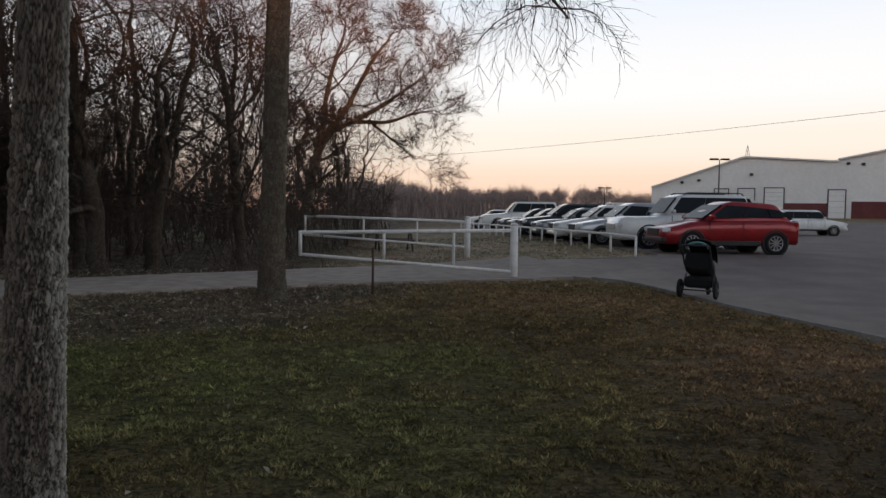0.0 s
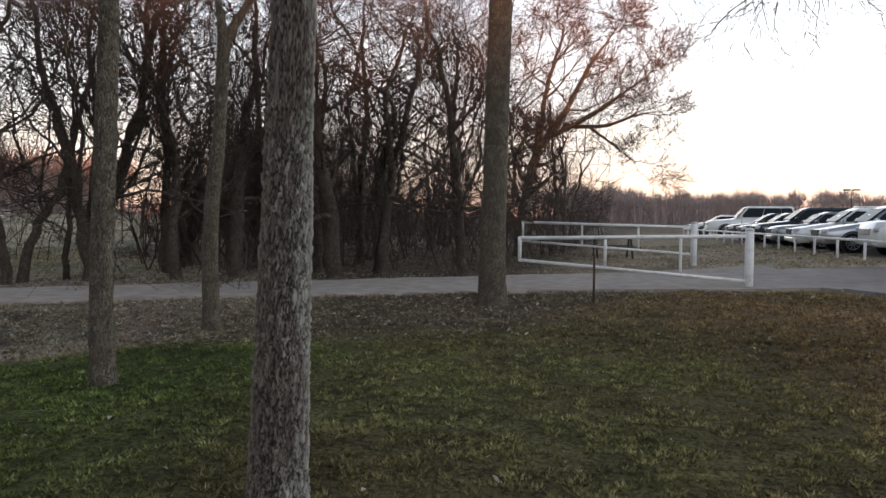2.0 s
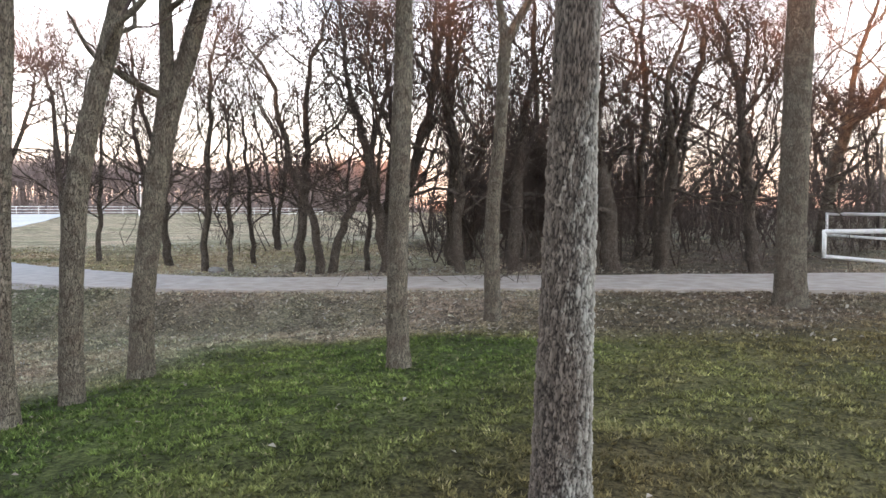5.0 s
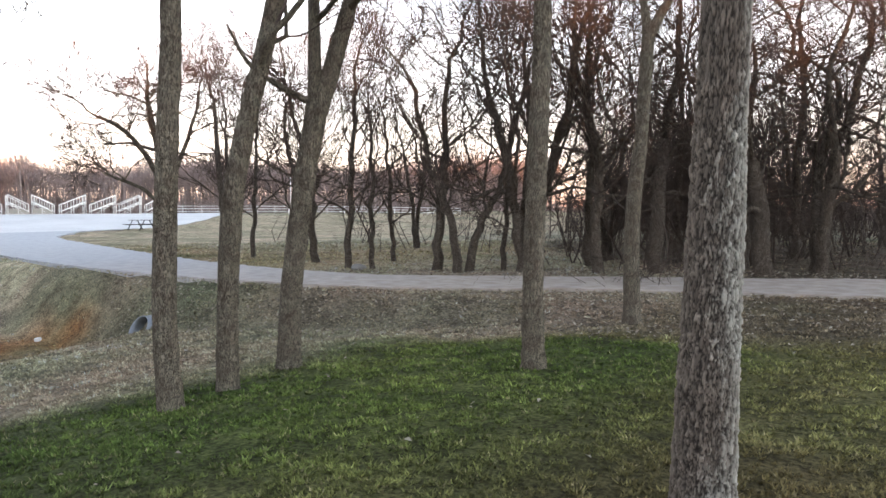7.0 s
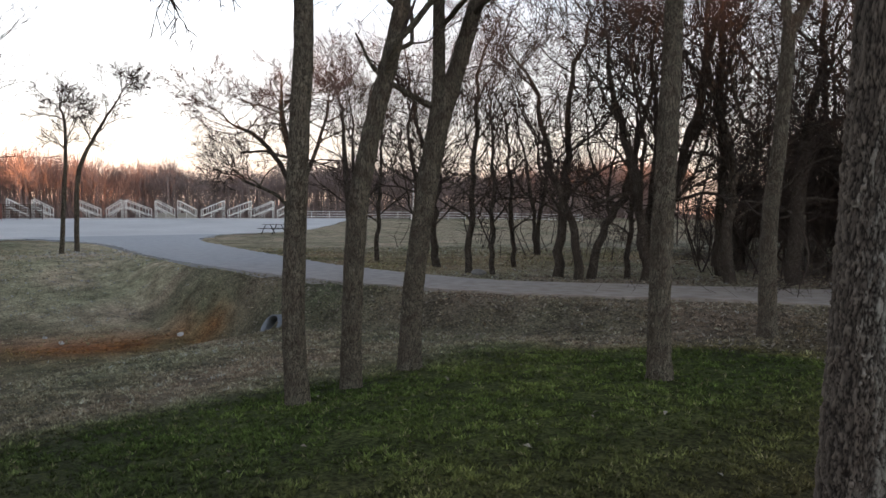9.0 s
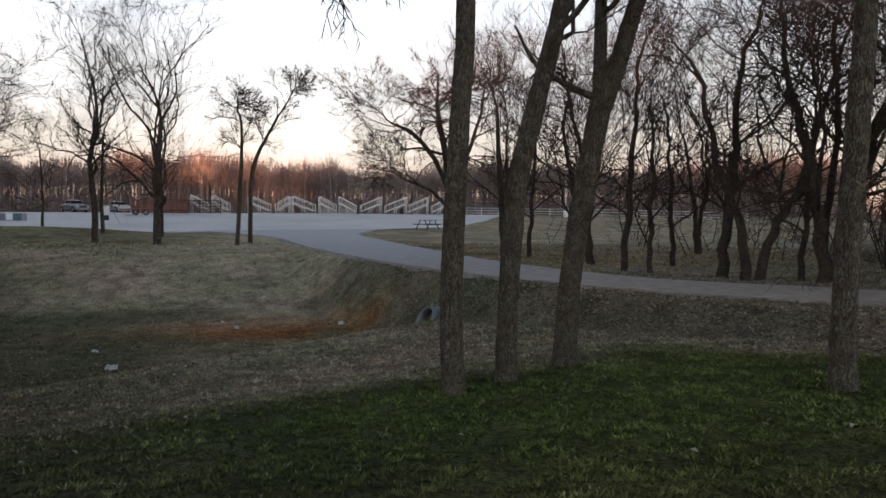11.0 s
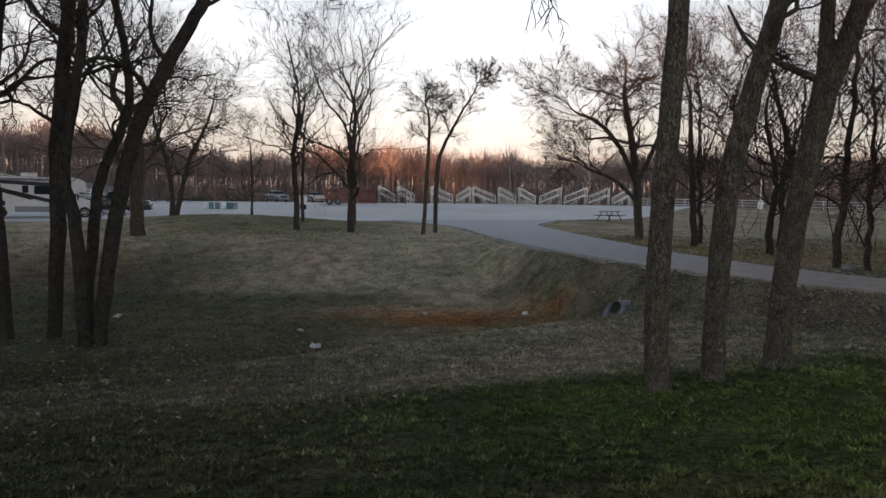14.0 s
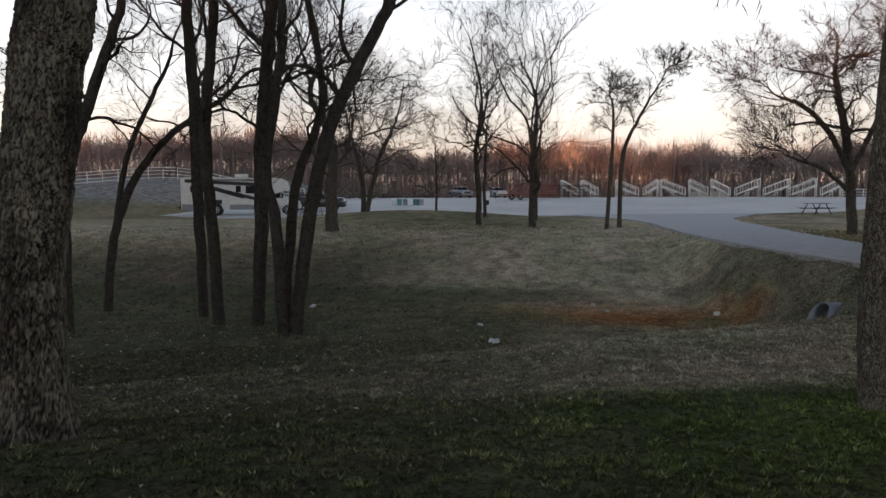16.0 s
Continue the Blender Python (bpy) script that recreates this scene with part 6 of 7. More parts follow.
part("cable", tube(bmesh.new(), [span * (k / 24) + Vector((0, 0, -1.2 * math.sin(math.pi * k / 24))) for k in range(25)], 0.03, 5), DARK, wire)


# ---- the ditch ----
def culvert():
    c = thing("culvert", pose(-16.66, 6.08, -0.93, 0, 0, 20), "corrugated galvanised culvert pipe out of the road bank", "pipe")
    bm = bmesh.new()
    outer, inner = [], []
    for k in range(30):
        y = k * 0.16 - 0.25
        r = 0.25 + 0.010 * math.cos(k * 2.2)
        cut = lambda a: 0.16 * math.sin(a) if k < 3 else 0.0
        outer.append([(r * math.cos(a), y + cut(a), r * math.sin(a)) for a in (2 * math.pi * j / 28 for j in range(28))])
        inner.append([((r - 0.022) * math.cos(a), y + cut(a), (r - 0.022) * math.sin(a)) for a in (2 * math.pi * j / 28 for j in range(28))])
    loft(bm, inner[::-1] + outer, (False, False))
    part("pipe_wall", bm, GALV, c)
    # dark disc deep in the pipe, stands in for its unlit depth
    bm = bmesh.new()
    lathe(bm, [(0.22, 3.6), (0.22, 3.7)], 20, (0, 0, 0))
    part("dark_disc", bm, DARK, c)
    return c


culvert()


def litter(x, y, w, d, h, seed, label):
    """A crumpled scrap of paper or plastic."""
    rng = np.random.default_rng(seed)
    bm = bmesh.new()
    n = 7
    grid = [[bm.verts.new(((i / (n - 1) - 0.5) * w + rng.normal() * w * 0.05, (j / (n - 1) - 0.5) * d + rng.normal() * d * 0.05, 0.02 + abs(rng.normal()) * h)) for j in range(n)] for i in range(n)]
    for i in range(n - 1):
        for j in range(n - 1):
            if rng.random() > 0.12:
                bm.faces.new((grid[i][j], grid[i + 1][j], grid[i + 1][j + 1], grid[i][j + 1]))
    bmesh.ops.solidify(bm, geom=bm.faces[:], thickness=0.006)
    ob = part("litter", bm, LITTER)
    ob.matrix_world = pose(x, y, z_at(x, y) + 0.02, 0, 0, rng.uniform(0, 180))
    return tagged(ob, label, "litter", "litter in the ditch")


carton = part("carton", box(bmesh.new(), 0, 0, 0.06, 0.14, 0.13, 0.12, 0.02), LITTER)
carton.matrix_world = pose(-21.4, 4.95, z_at(-21.4, 4.95) + 0.01, 6, -8, 25)
tagged(carton, "small white carton thrown in the rust-brown grass", "litter", "litter in the ditch")
litter(-16.87, -0.9, 0.46, 0.24, 0.03, 2, "torn white plastic sheet in the wet ditch")
litter(-18.9, -1.38, 0.16, 0.14, 0.04, 3, "small white paper scrap in the ditch")
litter(-21.6, -6.6, 0.55, 0.18, 0.03, 4, "flattened white plastic scrap in the ditch")
litter(-22.7, 1.7, 0.12, 0.10, 0.05, 5, "small pale scrap in the rust-brown grass")
litter(-21.5, 2.0, 0.12, 0.08, 0.05, 6, "small pale scrap in the rust-brown grass")
stone = part("stone", bmesh.ops.create_icosphere(sb := bmesh.new(), subdivisions=2, radius=0.2) and sb, CONCRETE)
for v in stone.data.vertices:
    v.co *= 1 + 0.25 * noise.noise(v.co * 6)
    v.co.z *= 0.55
stone.matrix_world = pose(-16.62, 11.73, 0.06)
tagged(stone, "pale rough stone on the road's verge", "stone")


# ---- bleachers at the far side of the lot ----
TAN_SHEET = plain("tan_sheet_metal", (0.36, 0.33, 0.28), 0.6)


def bleacher(x, y, turn, width, panel=False):
    """Small aluminium grandstand: stepped seats and footboards on frames, with guard rails. It rises towards +x."""
    b = thing("bleacher", pose(x, y, z_at(x, y) + 0.04, 0, 0, turn), "pale aluminium bleacher with guard rails on the far lot" if not panel else "pale aluminium bleacher with a closed side on the far lot", "bleacher", "bleachers")
    deep, rise = width * 0.92, 1.2
    for k in range(4):
        f = k / 3
        xk, zk = -deep / 2 + 0.25 + f * (deep - 0.5), 0.42 + f * (rise - 0.42)
        part("seat_plank", box(bmesh.new(), xk, 0, zk, 0.26, 4.4, 0.05), ALU, b)
    for y0 in (-2.2, 2.2):
        slope = lambda f, up: Vector((-deep / 2 + 0.1 + f * (deep - 0.2), y0, 0.30 + f * (rise - 0.1) + up))
        for up in (0.05, 0.85):
            part("guard_rail", tube(bmesh.new(), [slope(0, up), slope(1, up)], 0.05, 6), ALU, b)
        for k in range(5):
            f = k / 4
            part("baluster", tube(bmesh.new(), [slope(f, 0.05), slope(f, 0.85)], 0.048 if k in (0, 4) else 0.03, 6), ALU, b)
            if k % 2 == 0:
                p = slope(f, 0.1)
                part("leg", tube(bmesh.new(), [p, (p.x, p.y, 0.0)], 0.032, 6), ALU, b)
        part("ground_rail", tube(bmesh.new(), [(-deep / 2, y0, 0.04), (deep / 2, y0, 0.04)], 0.035, 6), ALU, b)
        part("cross_brace", tube(bmesh.new(), [(-deep / 4, y0, 0.05), slope(1, 0.1)], 0.022, 5), ALU, b)
        if panel:
            part("side_panel", box(bmesh.new(), 0, y0, 0.36, deep * 0.96, 0.03, 0.62), TAN_SHEET, b, "tan sheet side panel")
    for k in range(3):
        yk = -2.2 + k * 2.2
        part("back_post", tube(bmesh.new(), [(deep / 2 - 0.1, yk, 0.0), (deep / 2 - 0.1, yk, rise + 0.95)], 0.03, 6), ALU, b)
    part("back_rail", tube(bmesh.new(), [(deep / 2 - 0.1, -2.2, rise + 0.95), (deep / 2 - 0.1, 2.2, rise + 0.95)], 0.034, 6), ALU, b)
    return b


for k, (x, y, w, left) in enumerate([(-95.3, 3.97, 2.4, 1), (-95.2, 6.41, 2.3, 1), (-94.7, 11.1, 3.0, 1), (-94.35, 14.06, 2.0, 0), (-93.9, 16.6, 3.2, 1), (-93.35, 19.6, 2.4, 1), (-92.8, 22.2, 2.4, 1),
                                     (-92.0, 25.1, 3.0, 0), (-91.1, 28.2, 3.1, 0), (-90.2, 31.0, 3.0, 0), (-89.2, 33.7, 2.4, 0)]):
    away = math.degrees(math.atan2(y, x))
    bleacher(x - 2.2 * math.cos(math.radians(0)), y, (90 if not left else -90) + away - 180 + (4 if k % 3 else -3), w, k in (5, 6))


def pipe_fence(points, tall, rails, mat, label, gap=2.4, group="pipe fences"):
    line = smooth_line(points, 8)
    dist = np.concatenate([[0], np.cumsum(np.hypot(*np.diff(line, axis=0).T))])
    at = lambda s: (float(np.interp(s, dist, line[:, 0])), float(np.interp(s, dist, line[:, 1])))
    x0, y0 = at(0)
    base = Vector((x0, y0, z_at(x0, y0)))
    g = thing("fence", Matrix.Translation(base), label, "fence", group)
    tops = []
    for k in range(int(dist[-1] / gap) + 1):
        x, y = at(k * gap)
        p = Vector((x, y, z_at(x, y))) - base
        part("post", tube(bmesh.new(), [p + Vector((0, 0, -0.2)), p + Vector((0, 0, tall))], 0.05, 6), mat, g)
        tops.append(p)
    for r in rails:
        part("rail", tube(bmesh.new(), [p + Vector((0, 0, r)) for p in tops], 0.04, 6), mat, g)
    return g


pipe_fence([(-96, 36.5), (-93, 46), (-88, 58), (-78, 74)], 1.05, (0.3, 0.65, 1.0), WHITE_PIPE, "white pipe fence along the far side of the lot")
pipe_fence([(-74.5, -56), (-80, -46), (-85, -38), (-93, -30)], 1.35, (0.15, 0.55, 0.95, 1.32), ALU, "grey pipe fence along the top of the embankment", 1.6)
lp = thing("street_lamp", pose(-87.0, 50.1, z_at(-87, 50.1)), "slim pale lamp post beyond the far lot", "street lamp")
part("pole", tube(bmesh.new(), [(0, 0, -0.2), (0, 0, 5.4)], [0.09, 0.05], 8), ALU, lp)
part("base_box", box(bmesh.new(), 0, 0, 0.5, 0.5, 0.5, 1.0, 0.05), ALU, lp)
picnic_table(-61.5, 21.6, 20, "pale picnic table on the verge by the far lot", 1.1)


# ---- motorhome and other vehicles on the far lot ----
RV_WHITE = plain("motorhome_shell", (0.66, 0.65, 0.62), 0.35, 0, 0.4, 0.3)
RV_GREY = plain("motorhome_grey", (0.24, 0.25, 0.26), 0.4, 0, 0.4, 0.2)


def motorhome(m):
    r = thing("motorhome", m, "white motorhome with dark sweeping side stripes parked on the lot", "motorhome")
    hw = 1.22
    bm = bmesh.new()
    prof = [(-4.7, 0.45), (2.2, 0.45), (2.25, 1.6), (3.9, 2.05), (3.75, 2.75), (3.1, 3.02), (-4.5, 3.05), (-4.75, 2.8)]
    loft(bm, [[(x, -hw, z) for x, z in prof], [(x, hw, z) for x, z in prof]], smooth=False)
    bmesh.ops.recalc_face_normals(bm, faces=bm.faces)
    bmesh.ops.bevel(bm, geom=bm.edges[:], offset=0.05, segments=2, affect="EDGES")
    part("shell", bm, RV_WHITE, r)
    bm = bmesh.new()
    rows = [(2.2, 1.0, 0.45, 1.95), (2.9, 1.0, 0.42, 1.98), (3.5, 0.99, 0.42, 1.50), (4.3, 0.95, 0.42, 1.25), (4.75, 0.86, 0.45, 1.1), (4.85, 0.7, 0.5, 0.9)]
    loft(bm, [[(x, -w, a), (x, w, a), (x, w, (a + b) / 2), (x, w * 0.86, b), (x, -w * 0.86, b), (x, -w, (a + b) / 2)] for x, w, a, b in rows])
    part("cab", bm, RV_WHITE, r)
    part("windscreen", box(bmesh.new(), 3.28, 0, 1.72, 0.06, 1.6, 0.62, 0.02, Matrix.Rotation(-0.85, 4, "Y")), GLASS, r)
    for s in (1, -1):
        part("cab_window", box(bmesh.new(), 2.75, s * 0.99, 1.62, 0.75, 0.05, 0.5, 0.02), GLASS, r)
        part("side_mirror", box(bmesh.new(), 3.25, s * 1.22, 1.55, 0.14, 0.26, 0.40, 0.03), BLACK_PLASTIC, r)
        part("skirt", box(bmesh.new(), -3.4, s * (hw + 0.004), 0.62, 2.5, 0.03, 0.5), RV_GREY, r, "grey lower panel")
        part("skirt", box(bmesh.new(), 0.5, s * (hw + 0.004), 0.62, 2.9, 0.03, 0.42), RV_GREY, r, "grey lower panel")
        part("window", box(bmesh.new(), 0.9, s * (hw + 0.01), 2.05, 1.15, 0.05, 0.62, 0.03), GLASS, r)
        part("window", box(bmesh.new(), -0.25, s * (hw + 0.01), 2.1, 0.40, 0.05, 0.55, 0.03), GLASS, r)
        part("window", box(bmesh.new(), -3.6, s * (hw + 0.01), 2.1, 0.8, 0.05, 0.5, 0.03), GLASS, r)
        for k, (x0, z0, x1, z1, wd) in enumerate(((-4.4, 2.75, 1.8, 2.45, 0.12), (-3.2, 2.45, 0.2, 1.45, 0.14), (-2.2, 2.15, 2.1, 1.05, 0.12))):
            ln, an = math.hypot(x1 - x0, z1 - z0), math.atan2(z1 - z0, x1 - x0)
            part("stripe", box(bmesh.new(), (x0 + x1) / 2, s * (hw + 0.012), (z0 + z1) / 2, ln, 0.02, wd * 2.3, rot=Matrix.Rotation(-an, 4, "Y")), DARK, r, "dark painted stripe")
        part("fuel_hatch", box(bmesh.new(), -1.9, s * (hw + 0.014), 1.05, 0.7, 0.03, 0.35, 0.01), BLACK_PLASTIC, r)
        part("wheel_arch", lathe(bmesh.new(), [(0.52, -0.1 * s), (0.52, 0.02 * s), (0.40, 0.022 * s)], 24, (-2.0, s * hw, 0.42)), DARK, r)
        wheel(r, -2.0, s * 1.12, 0.40, 0.28, s, 8)
        wheel(r, 3.7, s * 0.95, 0.40, 0.26, s, 8)
    part("awning", tube(bmesh.new(), [(-3.6, -hw - 0.08, 2.85), (1.6, -hw - 0.08, 2.85)], 0.075, 10), RV_GREY, r)
    part("awning", tube(bmesh.new(), [(-3.6, hw + 0.08, 2.85), (1.6, hw + 0.08, 2.85)], 0.075, 10), RV_GREY, r)
    part("roof_unit", box(bmesh.new(), 0.0, 0, 3.20, 1.1, 0.8, 0.30, 0.08), RV_WHITE, r, "white roof air conditioner")
    part("roof_vent", box(bmesh.new(), -2.6, 0, 3.12, 0.5, 0.5, 0.16, 0.04), RV_WHITE, r)
    part("bumper", box(bmesh.new(), -4.8, 0, 0.6, 0.16, 2.2, 0.2, 0.03), BLACK_PLASTIC, r)
    part("ladder", tube(bmesh.new(), [(-4.86, 0.6, 0.9), (-4.86, 0.6, 3.0)], 0.02, 6), ALU, r)
    for s in (1, -1):
        part("tail_light", box(bmesh.new(), -4.77, s * 0.95, 0.95, 0.05, 0.14, 0.3, 0.01), LAMP_RED, r)
    return r


motorhome(pose(-59.4, -24.6, z_at(-59.4, -24.6) + 0.04, 0, 0, 112))
car("pickup_truck", pose(-66.0, -20.3, z_at(-66, -20.3) + 0.04, 0, 0, 100), 5.6, 2.0, 1.9, NAVY, "dark pickup truck parked beyond the motorhome", "pickup truck", "", hood=1.15, belt=1.2, cab=(0.18, 0.08, -0.10, -0.14), wheel_r=0.40, bed=-0.1, nose=0.97)
car("pickup_truck", pose(-113.0, -12.0, z_at(-113, -12) + 0.04, 0, 0, 32), 5.2, 1.9, 1.7, GREY, "grey pickup truck parked at the edge of the far lot", "pickup truck", "", hood=1.12, belt=1.18, cab=(0.18, 0.08, -0.10, -0.14), wheel_r=0.38, bed=-0.1, nose=0.97)
car("pickup_truck", pose(-114.0, -6.5, z_at(-114, -6.5) + 0.04, 0, 0, 205), 4.8, 1.8, 1.6, SILVER, "silver pickup truck parked at the edge of the far lot", "pickup truck", "", hood=1.1, belt=1.15, cab=(0.18, 0.08, -0.10, -0.14), wheel_r=0.38, bed=-0.1, nose=0.97)
box_unit = thing("utility_cabinet", pose(-75.2, -5.3, z_at(-75.2, -5.3)), "tall white utility cabinet on a low frame", "cabinet")
part("body", box(bmesh.new(), 0, 0, 0.95, 0.7, 0.8, 0.9, 0.04), WHITE, box_unit)
part("frame", box(bmesh.new(), 0, 0, 0.25, 0.5, 0.6, 0.5, 0.02), DARK, box_unit)


def panel_stack(x, y, turn, n, tall, gap, mat, label, name="stock_panel"):
    t = thing(name, pose(x, y, z_at(x, y) + 0.04, 0, 0, turn), label, "panel", "stock panels")
    for z in np.linspace(0.2, tall, 9):
        part("rail", tube(bmesh.new(), [(0, 0, float(z)), (n * gap, 0, float(z))], 0.042, 5), mat, t)
    for k in range(n + 1):
        part("post", tube(bmesh.new(), [(k * gap, 0, 0.0), (k * gap, 0, tall + 0.05)], 0.035, 5), mat, t)
    return t


RED_PANEL = plain("faded_red_steel", (0.30, 0.10, 0.075), 0.7)
panel_stack(-88.0, -3.5, 92, 4, 1.7, 1.4, RED_PANEL, "faded red steel stock panels standing on the lot")
panel_stack(-90.5, 1.2, 95, 4, 1.6, 1.2, RUST, "rusty steel stock panels standing on the lot")
bed = thing("flatbed_trailer", pose(-86.0, -2.2, z_at(-86, -2.2) + 0.04, 0, 0, 92), "low red flatbed trailer on the lot", "trailer")
part("deck", box(bmesh.new(), 0, 0, 0.62, 5.0, 2.0, 0.14, 0.02), RED_PANEL, bed)
part("drawbar", tube(bmesh.new(), [(2.5, 0, 0.55), (3.7, 0, 0.5)], 0.05, 6), RUST, bed)
for sx in (-0.9, 0.1):
    for s in (1, -1):
        wheel(bed, sx, s * 0.9, 0.33, 0.2, s, 6)
for k, (dy, c) in enumerate(((0, LITTER), (0.55, TEAL), (1.1, GALV), (1.65, LITTER), (2.2, TEAL), (2.75, GALV))):
    b = thing("storage_bin", pose(-74.5 + 0.3 * (k % 2), -14.6 + dy, z_at(-74.5, -14.6 + dy) + 0.04, 0, 0, 8 * k) @ Matrix.Scale(0.7, 4), ("teal" if c is TEAL else "white" if c is LITTER else "grey") + " plastic storage bin standing on the lot", "bin", "storage bins")
    part("tub", box(bmesh.new(), 0, 0, 0.42, 0.62, 0.66, 0.82, 0.05), c, b)
    part("lid", box(bmesh.new(), 0, 0, 0.87, 0.68, 0.72, 0.08, 0.03), c, b)


# ---- logs and brush at the back of the lot ----
def brush_heap(x, y, size, seed):
    g = Grower(seed)
    for k in range(26):
        a = g.rng.uniform(0, 6.28)
        p = np.array([g.rng.normal() * size * 0.4, g.rng.normal() * size * 0.5, 0.1 + abs(g.rng.normal()) * 0.3])
        g.branch(p, np.array([math.cos(a), math.sin(a), g.rng.uniform(-0.05, 0.35)]), size * g.rng.uniform(0.4, 0.9), g.rng.uniform(0.05, 0.16), 1, (0, 3, 3), 0.1, 0.0)
    bm = bmesh.new()
    for nm, me in g.meshes(WOOD_GREY):
        bm.from_mesh(me)
    t = part("brush_heap", bm, WOOD_GREY)
    t.matrix_world = pose(x, y, z_at(x, y))
    return tagged(t, "heap of cut grey branches and logs at the lot's edge", "brush", "brush heaps", "stuff")


for k, (x, y, s) in enumerate(((-98, -16, 3.5), (-96, -21, 4.0), (-92, -25, 4.0), (-88, -28, 3.0))):
    brush_heap(x, y, s, 60 + k)


# ---- hanging twigs of the roadside tree ----
def hanging_limb(tree, points, radii, count, seed, fall=1.3, twig=0.014):
    g = Grower(seed, 0.005 if twig < 0.015 else 0.0065)
    path, r = g.stem(points, radii, 8, 0.02, 1.0, 6)
    for k in range(count):
        f = 0.42 + 0.58 * g.rng.random()
        i = min(int(f * (len(path) - 1)), len(path) - 2)
        a = g.rng.uniform(0, 6.28)
        g.branch(path[i], np.array([0.7 * math.cos(a), 0.7 * math.sin(a), g.rng.uniform(-0.7, 0.1)]), fall * g.rng.uniform(0.6, 1.2), twig, 1, (0, 5, 4), 0.55, -0.12)
    for nm, me in g.meshes(BARK):
        new("limb" if nm == "trunk" else "twig_spray", me).parent = tree


hanging_limb(tree_b, [(0.1, 0, 6.0), (1.5, -0.2, 6.8), (3.0, -0.3, 6.6), (4.1, -0.4, 5.8), (5.0, -0.4, 4.8)], [0.11, 0.09, 0.06, 0.04, 0.02], 30, 91, 1.6)
hanging_limb(tree_b, [(0.1, 0, 6.4), (1.8, 0.6, 7.2), (3.4, 0.9, 6.9), (4.4, 1.0, 6.2)], [0.09, 0.07, 0.05, 0.02], 16, 92)


hanging_limb(tree_f, [(0, 0, 4.15), (-0.35, -0.42, 4.36), (-0.62, -0.76, 4.34), (-0.95, -1.1, 4.18)], [0.05, 0.036, 0.024, 0.010], 13, 93, 0.5, 0.018)
hanging_limb(tree_f, [(0, 0, 4.4), (0.1, -0.5, 4.75), (0.1, -1.1, 4.8), (0.0, -1.7, 4.55)], [0.05, 0.036, 0.024, 0.010], 13, 94, 0.7, 0.018)
hanging_limb(tree_h, [(0.15, 0.25, 3.2), (-0.1, -0.05, 3.42), (-0.28, -0.3, 3.66), (-0.4, -0.5, 4.1)], [0.045, 0.035, 0.028, 0.012], 5, 95, 0.5)
hanging_limb(tree_d, [(0.05, 0.04, 3.9), (-0.3, -0.1, 4.3), (-0.8, -0.25, 4.4), (-1.3, -0.4, 4.2)], [0.035, 0.028, 0.018, 0.006], 10, 96, 0.6)


# ---- undergrowth in the wood ----
def undergrowth():
    rng = np.random.default_rng(101)
    g = Grower(102)
    n = 0
    while n < 1250:
        x, y = rng.uniform(-40, -4.0), rng.uniform(15.5, 66)
        edge = np.interp(x, [-34, -17, -13, -8, -4.5], [19, 15.4, 15.0, 18.2, 22.5])
        if y < edge or (math.atan2(-x, y) > 0.68 and rng.random() < 0.85):
            continue
        n += 1
        z = z_at(x, y)
        tall = rng.uniform(0.8, 4.6) * (1 if y > edge + 2 else 0.55)
        lean = rng.normal(size=2) * 0.28 * tall
        bow = rng.normal(size=(2, 2)) * 0.10 * tall
        p = [np.array([x, y, z - 0.1]), np.array([x + lean[0] * 0.25 + bow[0][0], y + lean[1] * 0.25 + bow[0][1], z + tall * 0.36]), np.array([x + lean[0] * 0.6 + bow[1][0], y + lean[1] * 0.6 + bow[1][1], z + tall * 0.7]), np.array([x + lean[0], y + lean[1], z + tall])]
        r = 0.005 + 0.007 * tall * rng.uniform(0.4, 1.5)
        g.add("twig", p, [r, r * 0.8, r * 0.5, r * 0.15], 3)
        for j in range(int(6 + tall * 3.2)):
            f = rng.uniform(0.3, 2.95)
            i = int(f)
            q = p[i] * (1 - f + i) + p[i + 1] * (f - i)
            a = rng.uniform(0, 6.28)
            g.branch(q, np.array([math.cos(a), math.sin(a), rng.uniform(-0.1, 0.9)]), tall * rng.uniform(0.15, 0.45), max(0.004, r * 0.35), 3, (0, 0, 0), 0.0, 0.05)
    (nm, me), = g.meshes(TWIG)
    me.name = "undergrowth"
    tagged(new("undergrowth", me), "leafless saplings and brush under the trees of the wood", "undergrowth", kind="stuff")


undergrowth()


# ---- grass and fallen leaves on the lawn ----
def grass_material(name, rough=0.9):
    m = bpy.data.materials.new(name)
    m.use_nodes = True
    n, l = m.node_tree.nodes, m.node_tree.links
    b = n["Principled BSDF"]
    b.inputs["Roughness"].default_value, b.inputs["Specular IOR Level"].default_value = rough, 0.15
    at = n.new("ShaderNodeAttribute")
    at.attribute_name = "turf"
    geo = n.new("ShaderNodeNewGeometry")
    hsv = n.new("ShaderNodeHueSaturation")
    mr = n.new("ShaderNodeMapRange")
    mr.inputs["To Min"].default_value, mr.inputs["To Max"].default_value = 0.65, 1.22
    l.new(geo.outputs["Random Per Island"], mr.inputs["Value"])
    l.new(mr.outputs[0], hsv.inputs["Value"])
    l.new(at.outputs["Color"], hsv.inputs["Color"])
    l.new(hsv.outputs[0], b.inputs["Base Color"])
    return m


BLADE, LEAF = grass_material("grass_blades"), grass_material("dead_leaves")


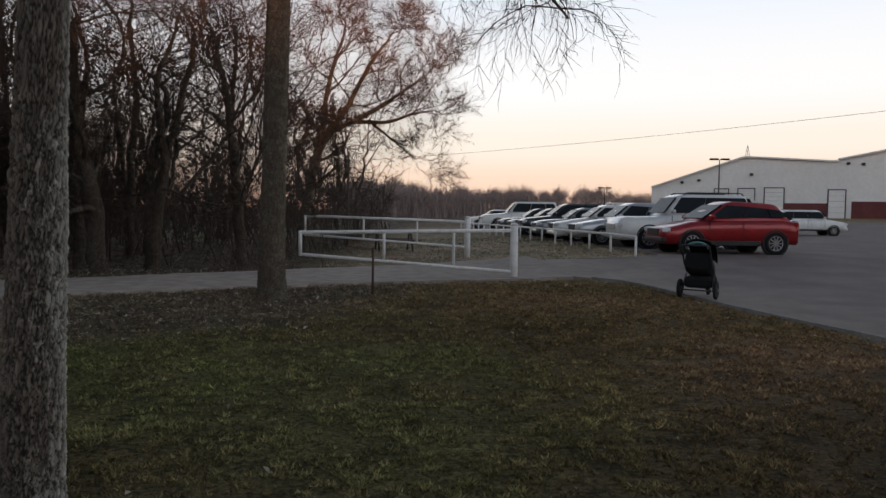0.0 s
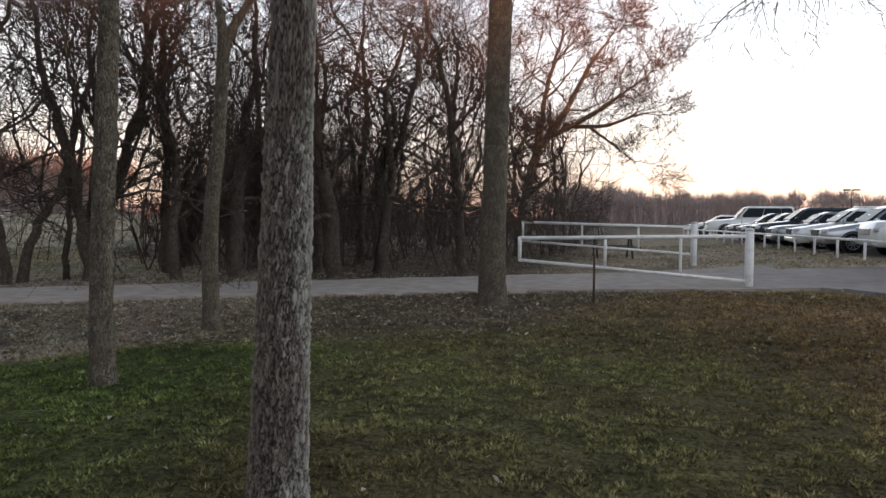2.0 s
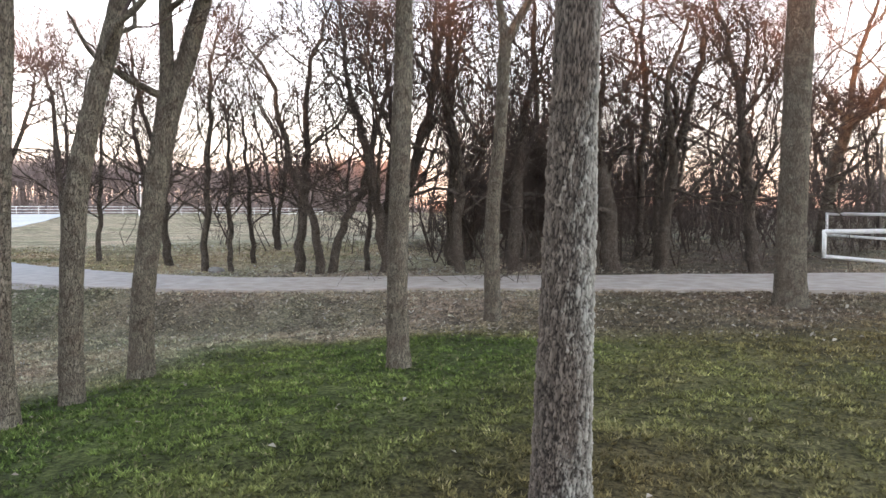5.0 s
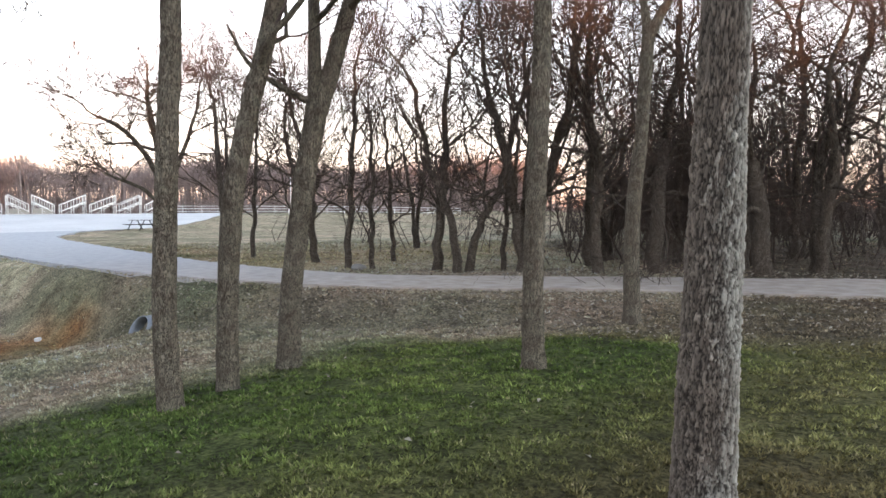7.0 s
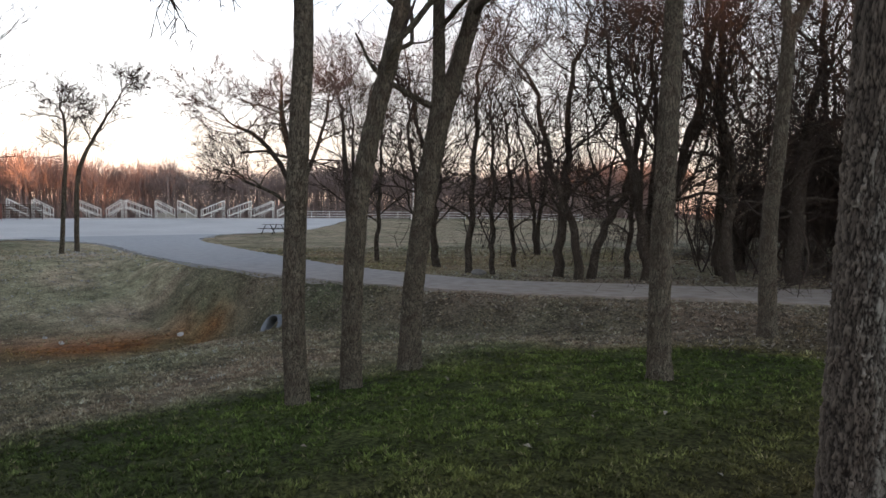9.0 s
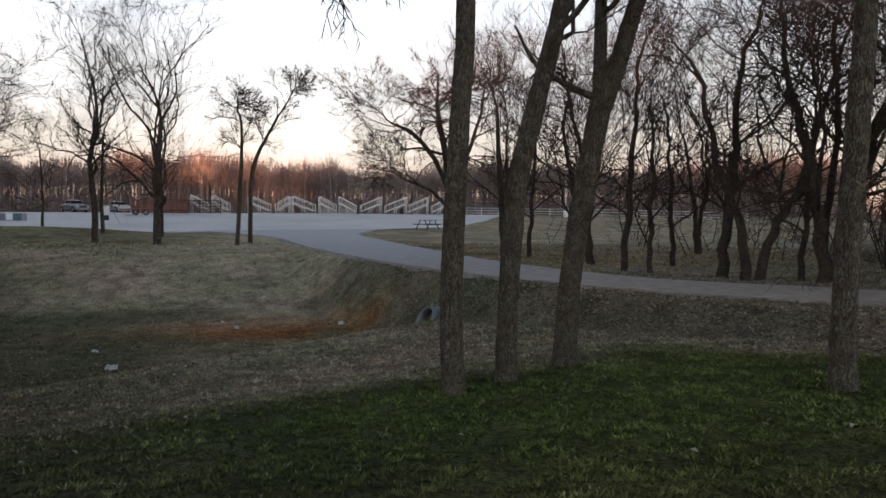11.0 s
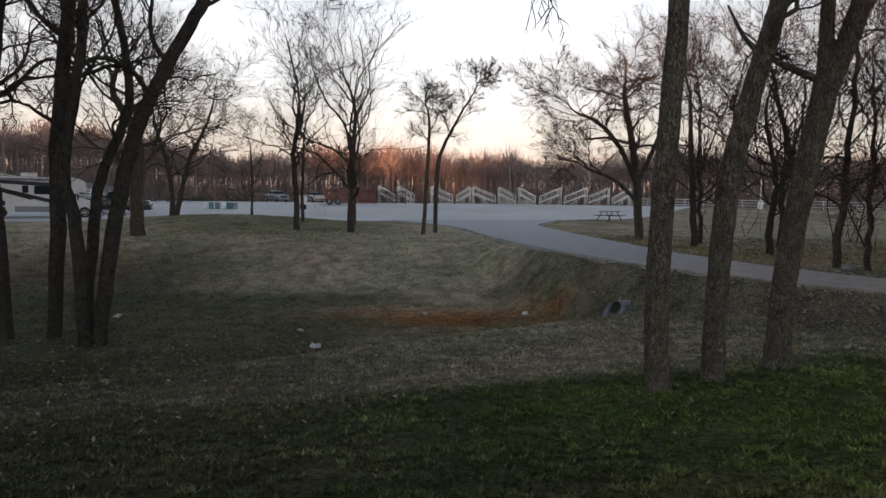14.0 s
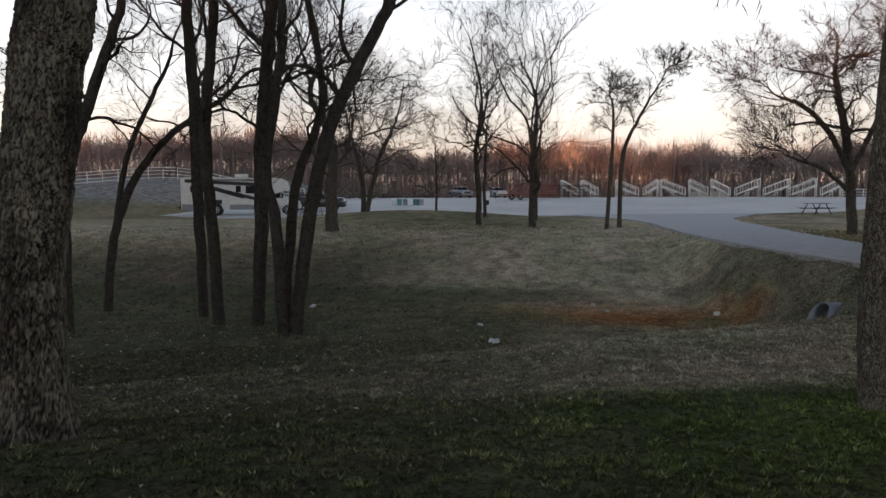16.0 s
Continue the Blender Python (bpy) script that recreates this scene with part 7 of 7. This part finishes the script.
def scatter_stuff(name, x, y, colour, mat, label, category, shape):
    verts, faces = shape(x, y)
    k = len(verts) // len(x)
    me = bpy.data.meshes.new(name)
    me.from_pydata(verts.tolist(), [], faces.tolist())
    col = me.color_attributes.new("turf", "FLOAT_COLOR", "POINT")
    rgba = np.ones((len(verts), 4))
    rgba[:, :3] = np.repeat(colour, k, axis=0)
    col.data.foreach_set("color", rgba.ravel())
    me.materials.append(mat)
    return tagged(new(name, me), label, category, kind="stuff")


def lawn_spots(n, seed, near, far, power=1.0):
    rng = np.random.default_rng(seed)
    r = near + (far - near) * rng.random(n) ** power
    a = np.radians(rng.uniform(-42, 138, n))
    x, y = -0.3 - r * np.sin(a), 0.15 + r * np.cos(a)
    keep = ~inside_band(x, y, road_a, road_b) & ~inside_band(x, y, park_a, park_b)
    return x[keep], y[keep], r[keep], rng


def lawn(count, seed, near, far, power, per=5, gain=1.0):
    """Dense short blades in small clumps, green or withered, with thatch and soil in the gaps."""
    x, y, r, rng = lawn_spots(count, seed, near, far, power)
    wide = np.array([noise.noise((a * 1.7, b * 1.7, 1.0)) + 0.7 * noise.noise((a * 4.5, b * 4.5, 5.0)) for a, b in zip(x, y)])
    tuft = np.array([noise.noise((a * 7.5, b * 7.5, 3.0)) + 0.55 * noise.noise((a * 19, b * 19, 8.0)) for a, b in zip(x, y)])
    keep = 0.7 * wide + tuft + rng.normal(size=len(x)) * 0.14 > -0.10
    x, y, r, wide, tuft = x[keep], y[keep], r[keep], np.clip(wide[keep], -0.5, 0.6), np.clip(tuft[keep], -0.6, 0.8)
    n = len(x)
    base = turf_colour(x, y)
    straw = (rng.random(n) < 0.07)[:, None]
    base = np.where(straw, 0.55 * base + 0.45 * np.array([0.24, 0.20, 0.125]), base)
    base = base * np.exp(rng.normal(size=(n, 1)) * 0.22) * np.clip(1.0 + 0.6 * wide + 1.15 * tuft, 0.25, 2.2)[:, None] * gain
    z = np.repeat(turf_height(x, y), per) - 0.002
    x, y, r, lush = np.repeat(x, per), np.repeat(y, per), np.repeat(r, per), np.repeat(0.4 * wide + 0.7 * tuft, per)
    base = np.repeat(base, per, axis=0)

    def shape(x, y):
        n = len(x)
        b = rng.uniform(0, 6.28, n)
        out = rng.random(n)
        size = (0.62 + 0.045 * r) * (1 + 0.6 * lush)
        x, y = x + np.cos(b) * out * 0.03 * size, y + np.sin(b) * out * 0.03 * size
        a = b + 1.57 + rng.normal(size=n) * 0.5
        tall = (0.012 + 0.022 * rng.random(n)) * size
        w = (0.0035 + 0.003 * rng.random(n)) * (1 + 0.11 * r)
        lean = tall * (0.3 + 1.2 * out)
        p = np.stack([x, y, z], -1)
        s = np.stack([np.cos(a), np.sin(a), 0 * a], -1) * w[:, None]
        d = np.stack([np.cos(b) * lean, np.sin(b) * lean, tall], -1)
        return np.stack([p - s, p + s, p + d], 1).reshape(-1, 3), np.arange(3 * n).reshape(-1, 3)

    scatter_stuff("grass", x, y, np.clip(base, 0.008, 0.5), BLADE, "short winter turf, green near the trees and straw elsewhere", "grass", shape)


lawn(230000, 201, 1.8, 17.0, 1.25, per=4)
lawn(60000, 205, 16.0, 40.0, 1.0, per=3, gain=1.35)


def leaves():
    x, y, r, rng = lawn_spots(52000, 202, 2.5, 20.0, 0.7)
    u = -x
    nz = np.array([noise.noise((a * 0.6, b * 0.6, 9.0)) for a, b in zip(x, y)])
    zone = step(7.6, 9.6, y + 0.30 * (u - 5) + 1.2 * nz) * step(2.6, 4.5, u + 0.3 * y - 1.5) + 0.02 + 0.2 * step(5, 9, u) * step(-1, -4, y - 2)
    keep = rng.random(len(x)) < zone * (0.35 + 0.40 * step(4.5, 7.5, u))
    x, y, r = x[keep], y[keep], r[keep]
    n = len(x)
    tone = rng.random((n, 1))
    col = np.array([0.16, 0.128, 0.098]) * (1 - tone) + np.array([0.40, 0.36, 0.295]) * tone

    def shape(x, y):
        n = len(x)
        z = turf_height(x, y) + 0.006 + 0.02 * rng.random(n)
        a = rng.uniform(0, 6.28, n)
        s = (0.012 + 0.016 * rng.random(n)) * (1 + 0.05 * r)
        c, d = np.cos(a), np.sin(a)
        p = np.stack([x, y, z], -1)
        e1 = np.stack([c, d, rng.normal(size=n) * 0.4], -1) * s[:, None]
        e2 = np.stack([-d, c, rng.normal(size=n) * 0.4], -1) * s[:, None] * 0.5
        lift = np.stack([0 * s, 0 * s, s * 0.35], -1)
        v = np.stack([p - e1, p + e2 + lift, p + e1, p - e2 + lift], 1).reshape(-1, 3)
        k = np.arange(n)[:, None] * 4
        return v, np.concatenate([k + [[0, 1, 2]], k + [[0, 2, 3]]])

    scatter_stuff("fallen_leaves", x, y, col, LEAF, "dry brown leaves lying in the turf along the road", "leaves", shape)


leaves()
